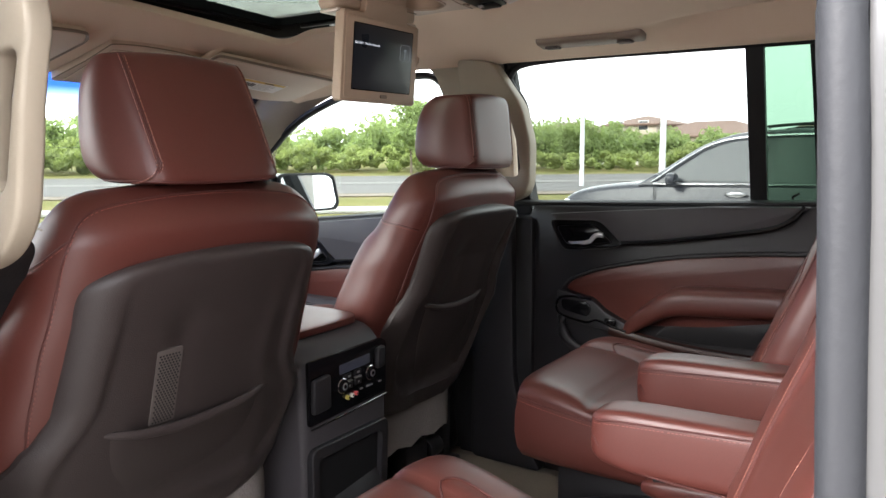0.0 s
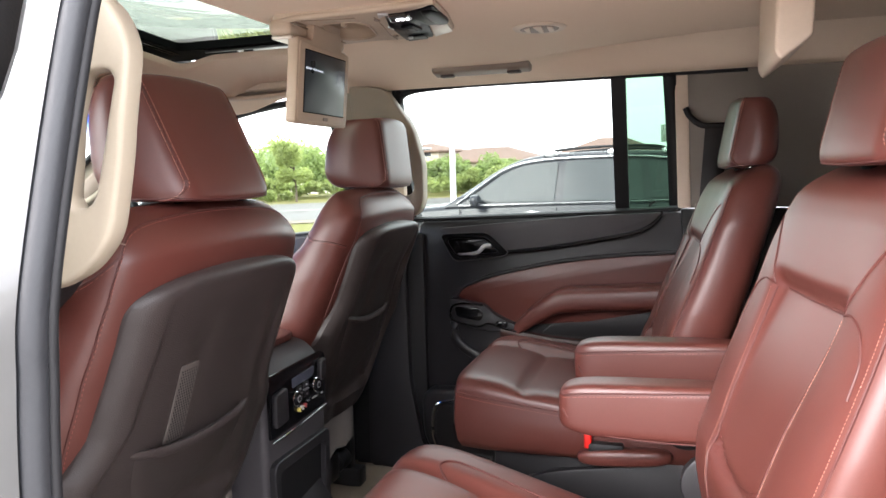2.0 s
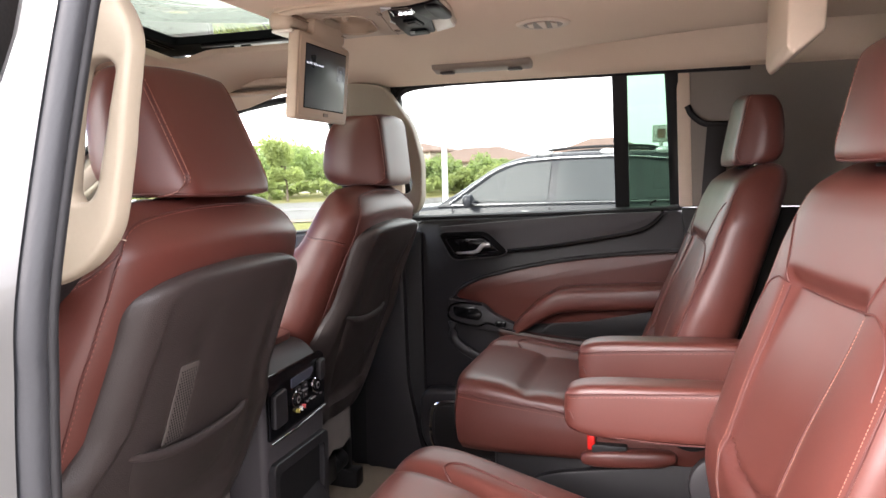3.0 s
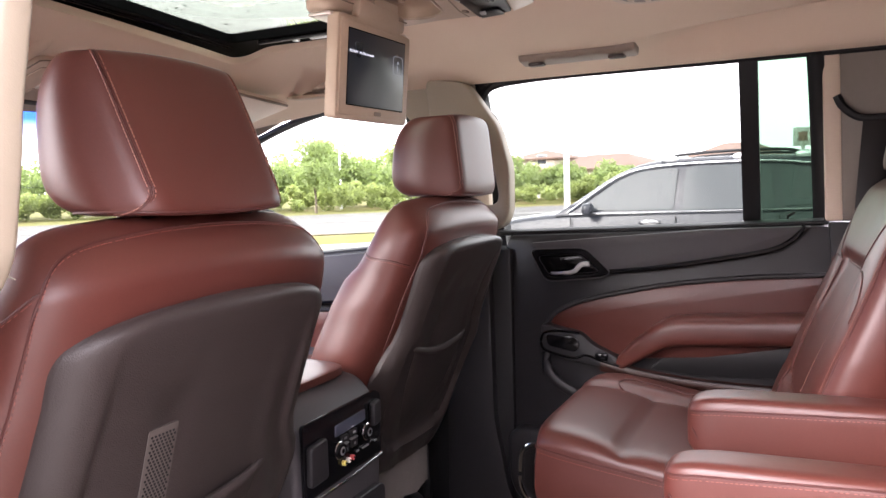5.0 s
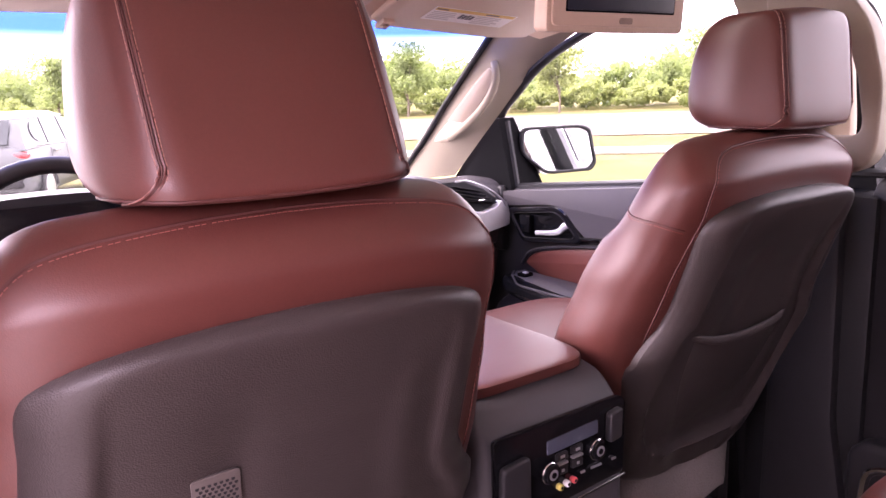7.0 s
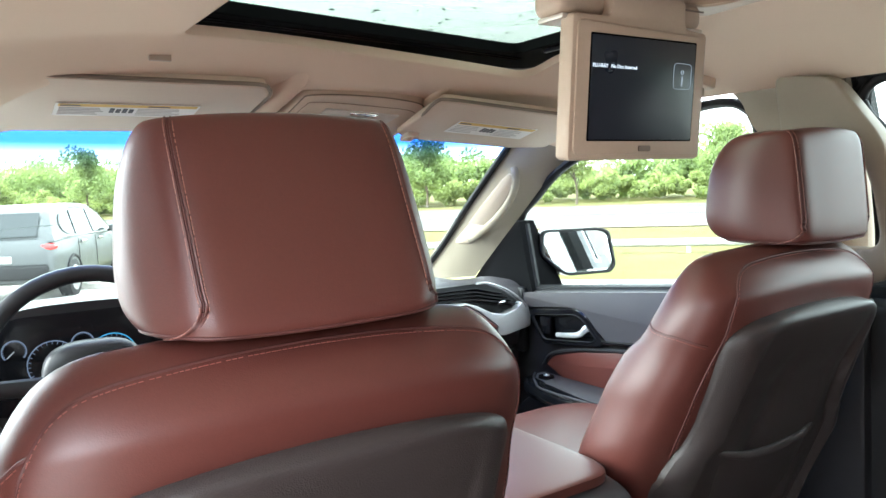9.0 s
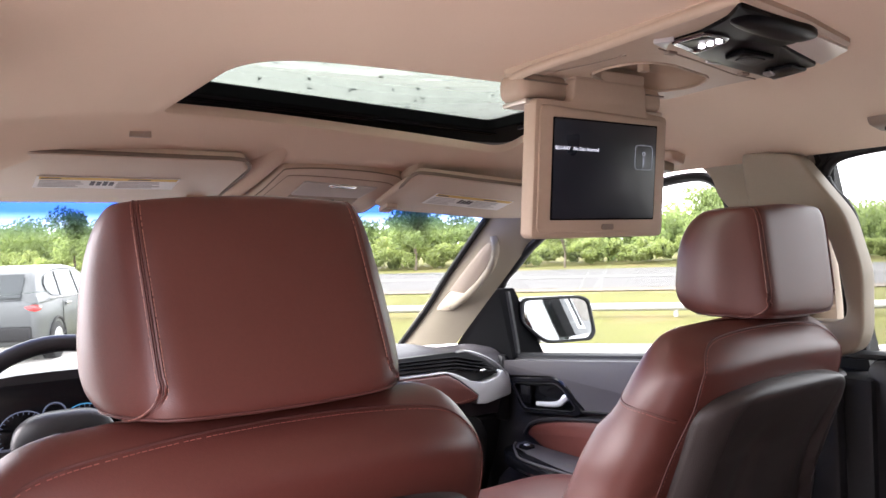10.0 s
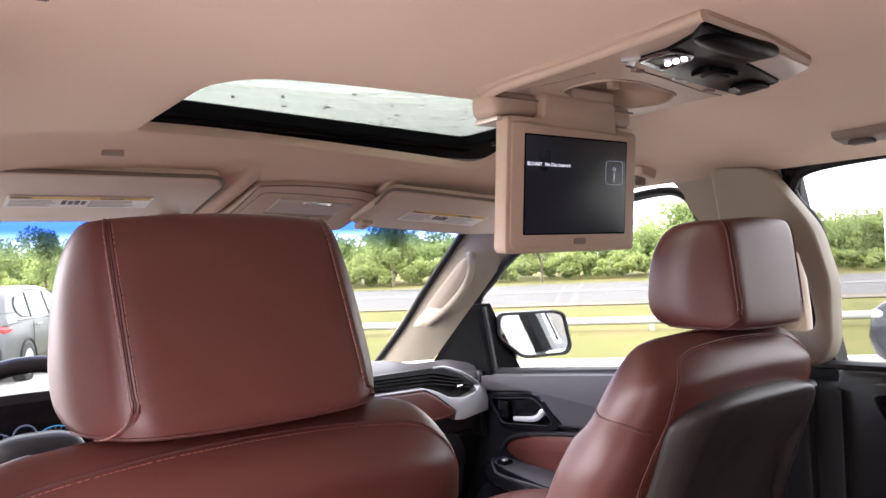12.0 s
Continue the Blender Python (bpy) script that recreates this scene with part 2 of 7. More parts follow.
def glow(name, color, strength):
    m = bpy.data.materials.new(name)
    m.use_nodes = True
    b = m.node_tree.nodes["Principled BSDF"]
    b.inputs["Base Color"].default_value = (*[0.06 * c for c in color], 1)
    b.inputs["Emission Color"].default_value = (*color, 1)
    b.inputs["Emission Strength"].default_value = strength
    return m


LEATHER = material("cocoa_leather", (0.0775, 0.0210, 0.0158), 0.41, spec=0.45, coat=0.0, coat_rough=0.3, vary=0.17, scale=5, fine=0.10, fine_scale=330, grain=0.12, grain_scale=800, grain_kind="cells", vary_rough=0.08)
THREAD = material("pale_thread", (0.31, 0.145, 0.108), 0.7)
THREAD_DARK = material("brown_thread", (0.20, 0.065, 0.052), 0.7)
SEAM = material("seam_shadow", (0.06, 0.015, 0.012), 0.6)
PLASTIC = material("charcoal_plastic", (0.0140, 0.0133, 0.0143), 0.42, spec=0.22, vary=0.16, scale=5, grain=0.35, grain_scale=900, grain_kind="cells", vary_rough=0.06)
PLASTIC_WARM = material("brown_black_plastic", (0.033, 0.0262, 0.0250), 0.40, spec=0.28, vary=0.16, scale=5, grain=0.4, grain_scale=700, grain_kind="cells", vary_rough=0.06)
SOFT_BLACK = material("soft_black_trim", (0.0180, 0.0170, 0.0187), 0.38, spec=0.26, vary=0.14, scale=6, grain=0.35, grain_scale=800, grain_kind="cells")
DOOR_PAD = material("soft_grey_door_pad", (0.044, 0.040, 0.043), 0.5, spec=0.26, vary=0.12, scale=5, grain=0.3, grain_scale=850, grain_kind="cells")
GLOSS_BLACK = material("gloss_black", (0.005, 0.005, 0.006), 0.14, spec=0.20, coat=0.0, vary=0.05, vary_rough=0.03)
RUBBER = material("black_rubber", (0.010, 0.010, 0.011), 0.55, spec=0.25, vary=0.15, grain=0.2, grain_scale=300)
MATTE_BLACK = material("matte_black_frame", (0.0035, 0.0035, 0.004), 0.85, spec=0.04, vary=0.2)
RUBBER_GREY = material("grey_weatherstrip", (0.020, 0.021, 0.0235), 0.5, spec=0.3, vary=0.15, scale=14, grain=0.15, grain_scale=300)
CHROME = material("chrome", (0.75, 0.75, 0.76), 0.12, metal=1.0, vary=0.03, vary_rough=0.04)
SILVER = material("satin_silver", (0.50, 0.50, 0.51), 0.3, metal=0.85, vary=0.05)
HEADLINER = material("beige_headliner_cloth", (0.70, 0.550, 0.425), 0.9, spec=0.2, vary=0.05, scale=3, fine=0.05, fine_scale=600, grain=0.5, grain_scale=900)
TAN = material("tan_plastic", (0.60, 0.485, 0.385), 0.55, spec=0.35, vary=0.05, scale=5, grain=0.2, grain_scale=900, grain_kind="cells")
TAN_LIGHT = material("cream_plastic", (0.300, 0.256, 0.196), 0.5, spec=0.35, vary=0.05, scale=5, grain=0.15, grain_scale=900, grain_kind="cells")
CARPET = material("brown_carpet", (0.19, 0.16, 0.128), 0.95, spec=0.1, vary=0.3, scale=12, fine=0.25, fine_scale=300, grain=1.0, grain_scale=260)
CARPET_GREY = material("grey_carpet", (0.20, 0.178, 0.165), 0.95, spec=0.1, vary=0.22, scale=25, fine=0.3, fine_scale=350, grain=1.0, grain_scale=240)
MAT_BEIGE = material("dusty_floor_mat", (0.20, 0.165, 0.125), 0.9, spec=0.15, vary=0.25, scale=9, fine=0.2, fine_scale=250, grain=0.8, grain_scale=250)
WHITE_PAINT = material("silver_car_paint", (0.066, 0.066, 0.065), 0.3, coat=0.6, vary=0.02)
WOOD = material("dark_burl_veneer", (0.030, 0.011, 0.008), 0.38, spec=0.25, coat=0.0, vary=0.5, scale=30, stretch=(1, 0.25, 1))
GREY_STEEL = material("dark_seat_track", (0.03, 0.03, 0.032), 0.35, metal=0.6)
RED_PLASTIC = material("red_button", (0.55, 0.015, 0.01), 0.35)
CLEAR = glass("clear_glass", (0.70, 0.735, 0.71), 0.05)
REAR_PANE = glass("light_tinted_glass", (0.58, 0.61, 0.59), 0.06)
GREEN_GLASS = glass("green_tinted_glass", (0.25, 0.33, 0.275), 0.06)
ROOF_GLASS = glass("sunroof_glass", (0.285, 0.312, 0.280), 0.06)
TINT_GLASS = glass("privacy_glass", (0.10, 0.12, 0.115), 0.06)
BLUE_BAND = glass("blue_shade_band", (0.10, 0.34, 0.86), 0.05)
bn, bl = BLUE_BAND.node_tree.nodes, BLUE_BAND.node_tree.links
bco, bsep, bmap, bmix = bn.new("ShaderNodeTexCoord"), bn.new("ShaderNodeSeparateXYZ"), bn.new("ShaderNodeMapRange"), bn.new("ShaderNodeMix")
bmix.data_type = "RGBA"
bl.new(bco.outputs["Object"], bsep.inputs[0])
bl.new(bsep.outputs["Z"], bmap.inputs["Value"])
bmap.inputs["From Min"].default_value, bmap.inputs["From Max"].default_value = 1.680, 1.735
bl.new(bmap.outputs["Result"], bmix.inputs["Factor"])
bmix.inputs["A"].default_value, bmix.inputs["B"].default_value = (0.70, 0.735, 0.71, 1), (0.10, 0.21, 0.47, 1)
bl.new(bmix.outputs["Result"], bn["Transparent BSDF"].inputs["Color"])
MIRROR = material("mirror_glass", (0.66, 0.68, 0.69), 0.02, metal=1.0, vary=0.0, fine=0.0, vary_rough=0.0)
# quarter trim colour with the shade at the rear put into it
QUARTER_SHADED = material("shaded_quarter_panel", (0.20, 0.175, 0.15), 0.6, spec=0.3, vary=0.06, scale=4, grain=0.3, grain_scale=700, grain_kind="cells")
TAN_DARK = material("shaded_tan_plastic", (0.21, 0.165, 0.13), 0.55, spec=0.3, vary=0.06)
TAN_GREY2 = material("grey_beige_plastic", (0.40, 0.325, 0.265), 0.5, spec=0.4, vary=0.05)
GLOSS_SCREEN = material("dark_display_glass", (0.013, 0.019, 0.030), 0.3, spec=0.6, vary=0.05)
# tan plastic darkened for the shade round the overhead console
CONSOLE_TAN = material("shaded_console_tan", (0.44, 0.345, 0.262), 0.5, spec=0.35, vary=0.06, scale=5, grain=0.2, grain_scale=900, grain_kind="cells")
DISH_TAN = material("shaded_dish_plastic", (0.36, 0.270, 0.195), 0.55, spec=0.3, vary=0.06)
SATIN = material("satin_silver_paint", (0.46, 0.46, 0.47), 0.36, metal=0.35, vary=0.05)
PANEL_BLACK = material("piano_black_panel", (0.003, 0.003, 0.004), 0.30, spec=0.05, vary=0.05)
PALE_SILVER = material("warm_satin_silver", (0.62, 0.56, 0.50), 0.35, metal=0.35, vary=0.05)

# ---------------------------------------------------------------- front seats


def back_rings(xc, rear, thick, half, z0, z1, round_top, recess=0.03, steps=26, e=3.4, dy=0.0, drop=0.0, n=64, relief=None, power=2.6, shrink=1.15):
    """Cross-sections of a seat back from z0 up to z1, rounded off at the top."""
    rings = []
    zs = [lerp(z0, z1 - round_top, i / steps) for i in range(steps)] + [z1 - round_top + round_top * math.sin(math.pi / 2 * i / 14) for i in range(15)]
    for z in zs:
        k = max(0.0, (z - (z1 - round_top)) / round_top)
        s = max(0.0015, (1 - k ** power)) ** (1 / power)
        r, t, a = rear(z) + dy, thick(z), half(z)
        mid, b = r + t / 2, t / 2 * lerp(s, 1, 0.04)
        a = a - round_top * (1 - s) * shrink
        w = min(1, max(0, (z - z1 + 0.17) / 0.15))
        ring = []
        for x, y in oval(a, b, e, n):
            if y > 0:
                f = y / b
                y -= recess * (1 - min(1, abs(x / a)) ** 2.2) * f
                if relief:
                    y += relief(x, z) * f
            else:
                x *= 1 - 0.06 * (-y / b)
            ring.append(Vector((xc + x, mid + y, z - drop * x * x * w * w * (3 - 2 * w))))
        rings.append(ring)
    return rings


def on_rings(rings, path, off=0.0, shift=0.0):
    """Points on the rings for pairs (place round the ring, height), lifted off the surface."""
    n = len(rings[0])
    heights = [r[n // 4].z for r in rings]
    out = []
    for i, z in path:
        k = max(j for j in range(len(rings) - 1) if heights[j] <= z or j == 0)
        u = min(1, max(0, (z - heights[k]) / (heights[k + 1] - heights[k])))
        i = (i + shift) % n
        a, v = int(i) % n, i - int(i)
        b = (a + 1) % n
        p = rings[k][a].lerp(rings[k][b], v).lerp(rings[k + 1][a].lerp(rings[k + 1][b], v), u)
        nrm = (rings[k][b] - rings[k][a]).cross(rings[k + 1][a] - rings[k][a]).normalized()
        out.append(p + nrm * off)
    return out


def along(rings, i, lo, hi, off=0.0):
    """The line of the i-th point of the rings between two heights, pushed out from the middle."""
    out = []
    for r in rings:
        if lo <= r[0].z <= hi:
            c = sum(r, Vector()) / len(r)
            d = (r[i] - c)
            d.z = 0
            out.append(r[i] + d.normalized() * off)
    return out


def even(outline, k):
    """The outline's points, spread evenly."""
    p = [Vector(q) for q in outline]
    seg_ = [(p[(i + 1) % len(p)] - p[i]).length for i in range(len(p))]
    total, out, i, acc = sum(seg_), [], 0, 0.0
    for j in range(k):
        d = total * j / k
        while i < len(p) - 1 and acc + seg_[i] < d:
            acc += seg_[i]
            i += 1
        out.append(p[i].lerp(p[(i + 1) % len(p)], min(1, (d - acc) / max(seg_[i], 1e-9))))
    return out


def round_corner(ring, p, sx, h, reach=0.20, far=0.040):
    """Shifts the foot of a seam round the ring, so that it turns into the lower edge."""
    if h >= reach:
        return p
    k = 1 - h / reach
    todo = far * (1 - math.sqrt(max(0.0, 1 - k * k)))
    n = len(ring)
    i = min(range(n), key=lambda j: (ring[j] - p).length)
    step = 1 if sx * ring[(i + 3) % n].x > sx * ring[i - 3].x else -1
    q = ring[i]
    while todo > 0:
        nxt = ring[(i + step) % n]
        d = (nxt - q).length
        if d >= todo:
            return p.lerp(q.lerp(nxt, todo / d), min(1, 2.5 * k))
        todo -= d
        i, q = i + step, nxt
    return q


def head_restraint(parent, xc, y0, z0, z1, half_w, depth_low, depth_high, lean, face=-1, posts=True, panel=0.71, taper=0.88):
    """Wedge-shaped head restraint; stitched seams edge the panel that looks along face * y."""
    rings, seams = [], ([], [])
    n = 34
    for i in range(n + 1):
        zz = -math.cos(math.pi * i / n)
        z = lerp(z0, z1, (zz + 1) / 2)
        h = (z - z0) / (z1 - z0)
        edge = max(0.0, 1 - abs(zz) ** 7) ** 0.33
        curl = max(0.0, 1 - abs(zz) ** (2.5 if zz > 0 else 4.0)) ** 0.45
        a = half_w * lerp(1.0, taper, h ** 1.6) * lerp(0.84, 1, curl)
        full = lerp(depth_low, depth_high, h)
        mid = y0 + lean * h + full / 2
        back_y = -full / 2 + full * 0.13 * (1 - edge)
        front_y = full / 2 - full * 0.42 * (1 - curl)
        r = half_w * panel * lerp(0.985, 1.0, h) * lerp(0.95, 1, edge)
        m = lerp(back_y, front_y, 0.52)
        pts = [(-r, back_y), (0, back_y - 0.004), (r, back_y), (a * 0.985, m), (a * 0.90, front_y * 0.93), (0, front_y), (-a * 0.90, front_y * 0.93), (-a * 0.985, m)]
        if face > 0:
            pts = [(x, -y) for x, y in pts[::-1]]
        drop = lambda x: z - 0.012 * (x / half_w) ** 2 * h ** 2 + 0.006 * (x / half_w) ** 2 * (1 - h) ** 3
        plan = rounded(pts, [0.022, 0.05, 0.022, 0.10, 0.07, 0.05, 0.07, 0.10] if face < 0 else [0.06, 0.05, 0.05, 0.05, 0.06, 0.020, 0.05, 0.020], 6)
        rings.append([Vector((xc + q.x, mid + q.y, drop(q.x))) for q in even(plan, 96)])
        for k, sx in enumerate((-1, 1)):
            seams[k].append(round_corner(rings[-1], Vector((xc + sx * (r - 0.0022), mid - face * (back_y + 0.0036), drop(r))), sx, h))
    bm = loft(rings)
    hr = part("headrest", bm, LEATHER, parent, "", 70)
    for k, line in enumerate(seams):
        sx = (-1, 1)[k]
        part("seam", tube(line[1:-1], 0.0008, 6), SEAM, hr)
        for o, deep in ((-0.0036, 0.0020), (0.0030, -0.0012)):
            part("piping", tube([p + Vector((sx * o * 0.6, face * (deep * 0.55 - 0.0003), 0)) for p in line[1:-1]], 0.0013, 6), LEATHER, hr)
            part("stitching", stitches([p + Vector((sx * o, face * deep, 0)) for p in line[2:-2]], 0.0032, 0.0008, 0.00045), THREAD, hr, "pale thread stitches")
    k = min(range(len(rings)), key=lambda j: abs(rings[j][0].z - z0 - 0.007))
    part("seam", tube(rings[k], 0.0014, 6, closed=True), SEAM, hr)
    if posts:
        for dx in (-0.07, 0.07):
            post = part("post", rod((xc + dx, y0 + depth_low * 0.5, z0 - 0.05), (xc + dx, y0 + depth_low * 0.5, z0 + 0.03), 0.0065, 12), CHROME, hr)
            part("collar", pad((xc + dx, y0 + depth_low * 0.42, z0 - 0.006), (0.024, 0.020, 0.008), 3, 10), RUBBER, hr)
    return hr


def mesh_patch(xc, dy, rear, shell):
    """Small perforated panel let into the back shell."""
    mesh = bmesh.new()
    px, pz = xc - 0.062, 1.224
    for i in range(25):
        z = pz - 0.055 + i * 0.0044
        for j in range(7):
            x = px - 0.016 + j * 0.005 + (0.0025 if i % 2 else 0) + 0.1 * (pz - z)
            b = bmesh.new()
            bmesh.ops.create_circle(b, cap_ends=True, radius=0.0017, segments=6)
            mesh = join(mesh, move(b, Matrix.Translation((x, rear(z) + dy - 0.0112, z)) @ Euler((radians(90), 0, 0)).to_matrix().to_4x4()))
    patch = part("mesh_patch", plate([(px - 0.015, pz - 0.060), (px + 0.027, pz - 0.060), (px + 0.015, pz + 0.060), (px - 0.027, pz + 0.060)], "y", rear(pz) + dy - 0.0108, 0.004, 0.001, 0.004), TAN_GREY, shell)
    warp_y(patch, rear, dy, pz)
    part("perforation", mesh, RUBBER, patch)


def front_seat(xc, dy, label, hx=0.009, hw=0.176, hz=1.507, panel=0.675, rest=(0.150, 0.078, 0.080, 0.88)):
    seat = thing("front_seat", label, "car seat", (xc, 0.95 + dy, 0.62), "front seats")
    rear_line = lambda z: 0.657 + (1.398 - z) * 0.40 + (0.16 * max(0, z - 1.40))
    rear = lambda z: rear_line(z) + 2.0 * max(0, z - 1.455) ** 1.3
    depth = lambda z: curve_at([(0.8, 0.20), (1.0, 0.20), (1.18, 0.194), (1.28, 0.186), (1.38, 0.162), (1.45, 0.142), (1.51, 0.128)], z)
    if dy:
        depth = lambda z: curve_at([(0.8, 0.20), (1.0, 0.20), (1.18, 0.196), (1.28, 0.194), (1.345, 0.188), (1.385, 0.164), (1.45, 0.152), (1.51, 0.140)], z)
    thick = lambda z: rear_line(z) + depth(z) - rear(z)
    half = lambda z: curve_at([(0.8, 0.25), (1.0, 0.285), (1.2, 0.280), (1.29, 0.265), (1.38, 0.243), (1.49, 0.226)], z)
    rings = back_rings(xc, rear, thick, half, 0.93, 1.512, 0.095, 0.035, dy=dy, drop=0.36, steps=36, power=2.8, shrink=0.85)
    back = part("backrest", loft(rings), LEATHER, seat, "", 60)
    # the seam that edges the rear panel runs up one side, over the top and down the other
    near = lambda z: (2.7 if dy else 1.0) * min(1, max(0, (1.445 - z) / 0.11))
    side = [(38.3 - 2.6 * min(1, 0.065 * i) ** 1.4 + near(1.06 + 0.02 * i), 1.06 + 0.02 * i) for i in range(18)]
    corner = [(35.6 + near(1.430), 1.430), (35.7, 1.454), (36.2, 1.472), (37.2, 1.4845), (38.7, 1.4915), (41, 1.4948), (43.5, 1.4960), (46, 1.4968), (48, 1.4970)]
    if dy:
        side = [(40.4 - 0.8 * (i / 17), 1.06 + 0.02 * i) for i in range(18)]
        corner = [(39.4, 1.430), (39.4, 1.454), (39.8, 1.472), (40.6, 1.4845), (41.6, 1.4915), (43.0, 1.4948), (44.6, 1.4960), (46.4, 1.4968), (48, 1.4970)]
    path = side + corner
    path = path + [(96 - i, z) for i, z in path[-2::-1]]
    path = [tuple(p) for p in spline([(i, z, 0) for i, z in path], 3)]
    path = [(p[0], p[1]) for p in path]
    part("seam", tube(on_rings(rings, path, -0.0002), 0.0016, 6), SEAM, back)
    for off_i, off_z in ((0.26, -0.0036),):
        row = [(i + (off_i if i < 48 else -off_i) * (1 if z < 1.46 else max(0, (1.4965 - z) / 0.0365)), z + off_z * min(1, max(0, (z - 1.44) / 0.05))) for i, z in path]
        part("stitching", stitches(on_rings(rings, row, 0.0009), 0.0034, 0.0014, 0.0005), THREAD_DARK, back)
    if not dy:
        path = [tuple(p)[:2] for p in spline([(35.9, 1.462, 0), (34.6, 1.455, 0), (32.6, 1.432, 0), (30.8, 1.395, 0), (29.4, 1.34, 0), (28.8, 1.27, 0)], 5)]
        part("seam", tube(on_rings(rings, path, -0.0002), 0.0016, 6), SEAM, back)
        part("stitching", stitches(on_rings(rings, [(i + 0.2, z - 0.003) for i, z in path], 0.0002), 0.0034, 0.0014, 0.0005), THREAD_DARK, back)
    for i in (26, 6):
        part("seam", tube(on_rings(rings, [(i, 0.95 + 0.02 * k) for k in range(24)]), 0.0013, 6), SEAM, back)
    for side_ in (-1, 1) if dy else ():
        line = [(48 + side_ * (10.2 + 0.5 * k), 1.380 + 0.0016 * k) for k in range(32)]
        part("seam", tube(on_rings(rings, line, -0.0002), 0.0014, 6), SEAM, back)
        part("stitching", stitches(on_rings(rings, [(i, z - 0.0045) for i, z in line], 0.0002), 0.004, 0.003, 0.0006), THREAD_DARK, back)
    # plastic shell over the back
    widths = [(0.965, 0.190), (0.972, 0.222), (0.990, 0.246), (1.03, 0.264), (1.10, 0.268), (1.135, 0.262), (1.165, 0.245), (1.19, 0.226), (1.22, 0.212), (1.30, 0.206), (1.34, 0.203)]
    if dy:
        widths = [(0.905, 0.150), (0.912, 0.190), (0.930, 0.212), (0.97, 0.224), (1.10, 0.232), (1.17, 0.229), (1.20, 0.215), (1.225, 0.200), (1.255, 0.193), (1.34, 0.190)]
    z_lo, hw_lip, z_lip = widths[0][0], 0.136 if dy else 0.152, 0.018 if dy else 0.0
    w = lambda z: curve_at(widths, z) * (max(0.02, 1 - (max(0, z - 1.35) / 0.0725) ** 4.0) ** 0.40)
    z_mid = 1.175

    def sunk(x, z):
        """How far the middle panel lies below the flange: 0 on the flange, 1 inside."""
        wi = max(0.05, w(z) - 0.050)
        low = max(0.0, z_mid - z) / (z_mid - z_lo - 0.055)
        r = (abs(x) / wi) ** 5 + low ** 4
        k = min(1, max(0, (1.22 - r) / 0.44))
        fade = min(1, max(0, (1.40 - z) / 0.10))
        return k * k * (3 - 2 * k) * fade

    rows = []
    for i in range(61):
        z = lerp(z_lo, 1.422, 1 - (1 - i / 60) ** 1.35 if i > 8 else (1 - (52 / 60) ** 1.35) * (i / 8) ** 1.5)
        row = []
        for j in range(-34, 35):
            u = math.copysign(1 - (1 - abs(j) / 34) ** 1.25, j)
            e = abs(u) ** 10 * lerp(0.030, 0.085, min(1, max(0, (1.16 - z) / 0.08)))
            crown = 0.006 * (u * u) + e
            lip = 0.02 * max(0, (z - 1.407) / 0.015) ** 2
            dip = 0.005 * math.exp(-((u + 0.25) / 0.13) ** 2) - 0.004 * math.exp(-((u - 0.55) / 0.09) ** 2)
            x = u * w(z)
            row.append(Vector((xc + x, rear(z) + dy - (0.030 if dy else 0.020) + crown + lip + (0.018 if dy else 0.008) * sunk(x, z) + dip * max(0, min(1, (1.36 - z) / 0.05)), z)))
        rows.append(row)
    shell = part("back_shell", sheet(rows, 0.012), PLASTIC_WARM, seat, "dark brown plastic seat back shell")
    # pocket
    rows = []
    for i in range(15):
        z = lerp(z_lo + 0.075, 1.176 + z_lip, i / 14)
        hw = hw_lip * (1 - 0.35 * (1 - i / 14) ** 3)
        row = []
        for j in range(-12, 13):
            u = j / 12
            zz = z - 0.022 * (1 - u * u) * (i / 14)
            row.append(Vector((xc + u * hw, rear(zz) + dy - 0.020 + 0.006 * u * u + 0.012 * abs(u) ** 8 + 0.012 * (1 - i / 14) ** 2, zz)))
        rows.append(row)
    top_edge = rows[-1]
    pocket = part("map_pocket", sheet(rows, 0.006), PLASTIC_WARM, seat)
    part("pocket_lip", tube(spline([p + Vector((0, -0.003, 0)) for p in top_edge[::4]], 6), 0.0085, 10, flat=0.7, taper=lambda t: 0.25 + 0.75 * math.sin(math.pi * t) ** 0.4), PLASTIC_WARM, pocket)
    # mesh patch on the driver's side only
    if dy == 0:
        mesh_patch(xc, dy, rear, shell)
    # flap of carpet under the shell, cushion and track
    rows = []
    for i in range(6):
        z = lerp(0.790 if dy else 0.855, 1.02, i / 5)
        rows.append([Vector((xc + u / 8 * (0.215 if dy else 0.240), (rear(max(z, 0.92)) + 0.004 if dy else rear(max(z, 1.0)) - 0.008) + dy + 0.05 * (abs(u) / 8) ** 6 + 0.003 * math.sin(u * 1.1 + i), z + 0.006 * math.sin(u * 1.7) * (i == 0))) for u in range(-8, 9)])
    part("carpet_flap", sheet(rows, 0.008), CARPET_GREY, seat, "grey carpet flap")
    cush = pad((xc, 1.14 + dy, 0.985), (0.262, 0.30, 0.095), 4.2, 24, lambda x, y, z: (x, y, z * (1 - 0.10 * (1 - x * x)) + 0.12 * y))
    cushion = part("cushion", cush, LEATHER, seat)
    part("seam", tube([(xc + sx * 0.17, 0.93 + dy + 0.045 * i, 1.072 + 0.0045 * i) for sx in (-1,) for i in range(10)], 0.0016, 6), SEAM, cushion)
    base = part("base", box(xc - 0.235, xc + 0.235, 0.92 + dy, 1.38 + dy, 0.74, 0.91, 0.02), PLASTIC, seat)
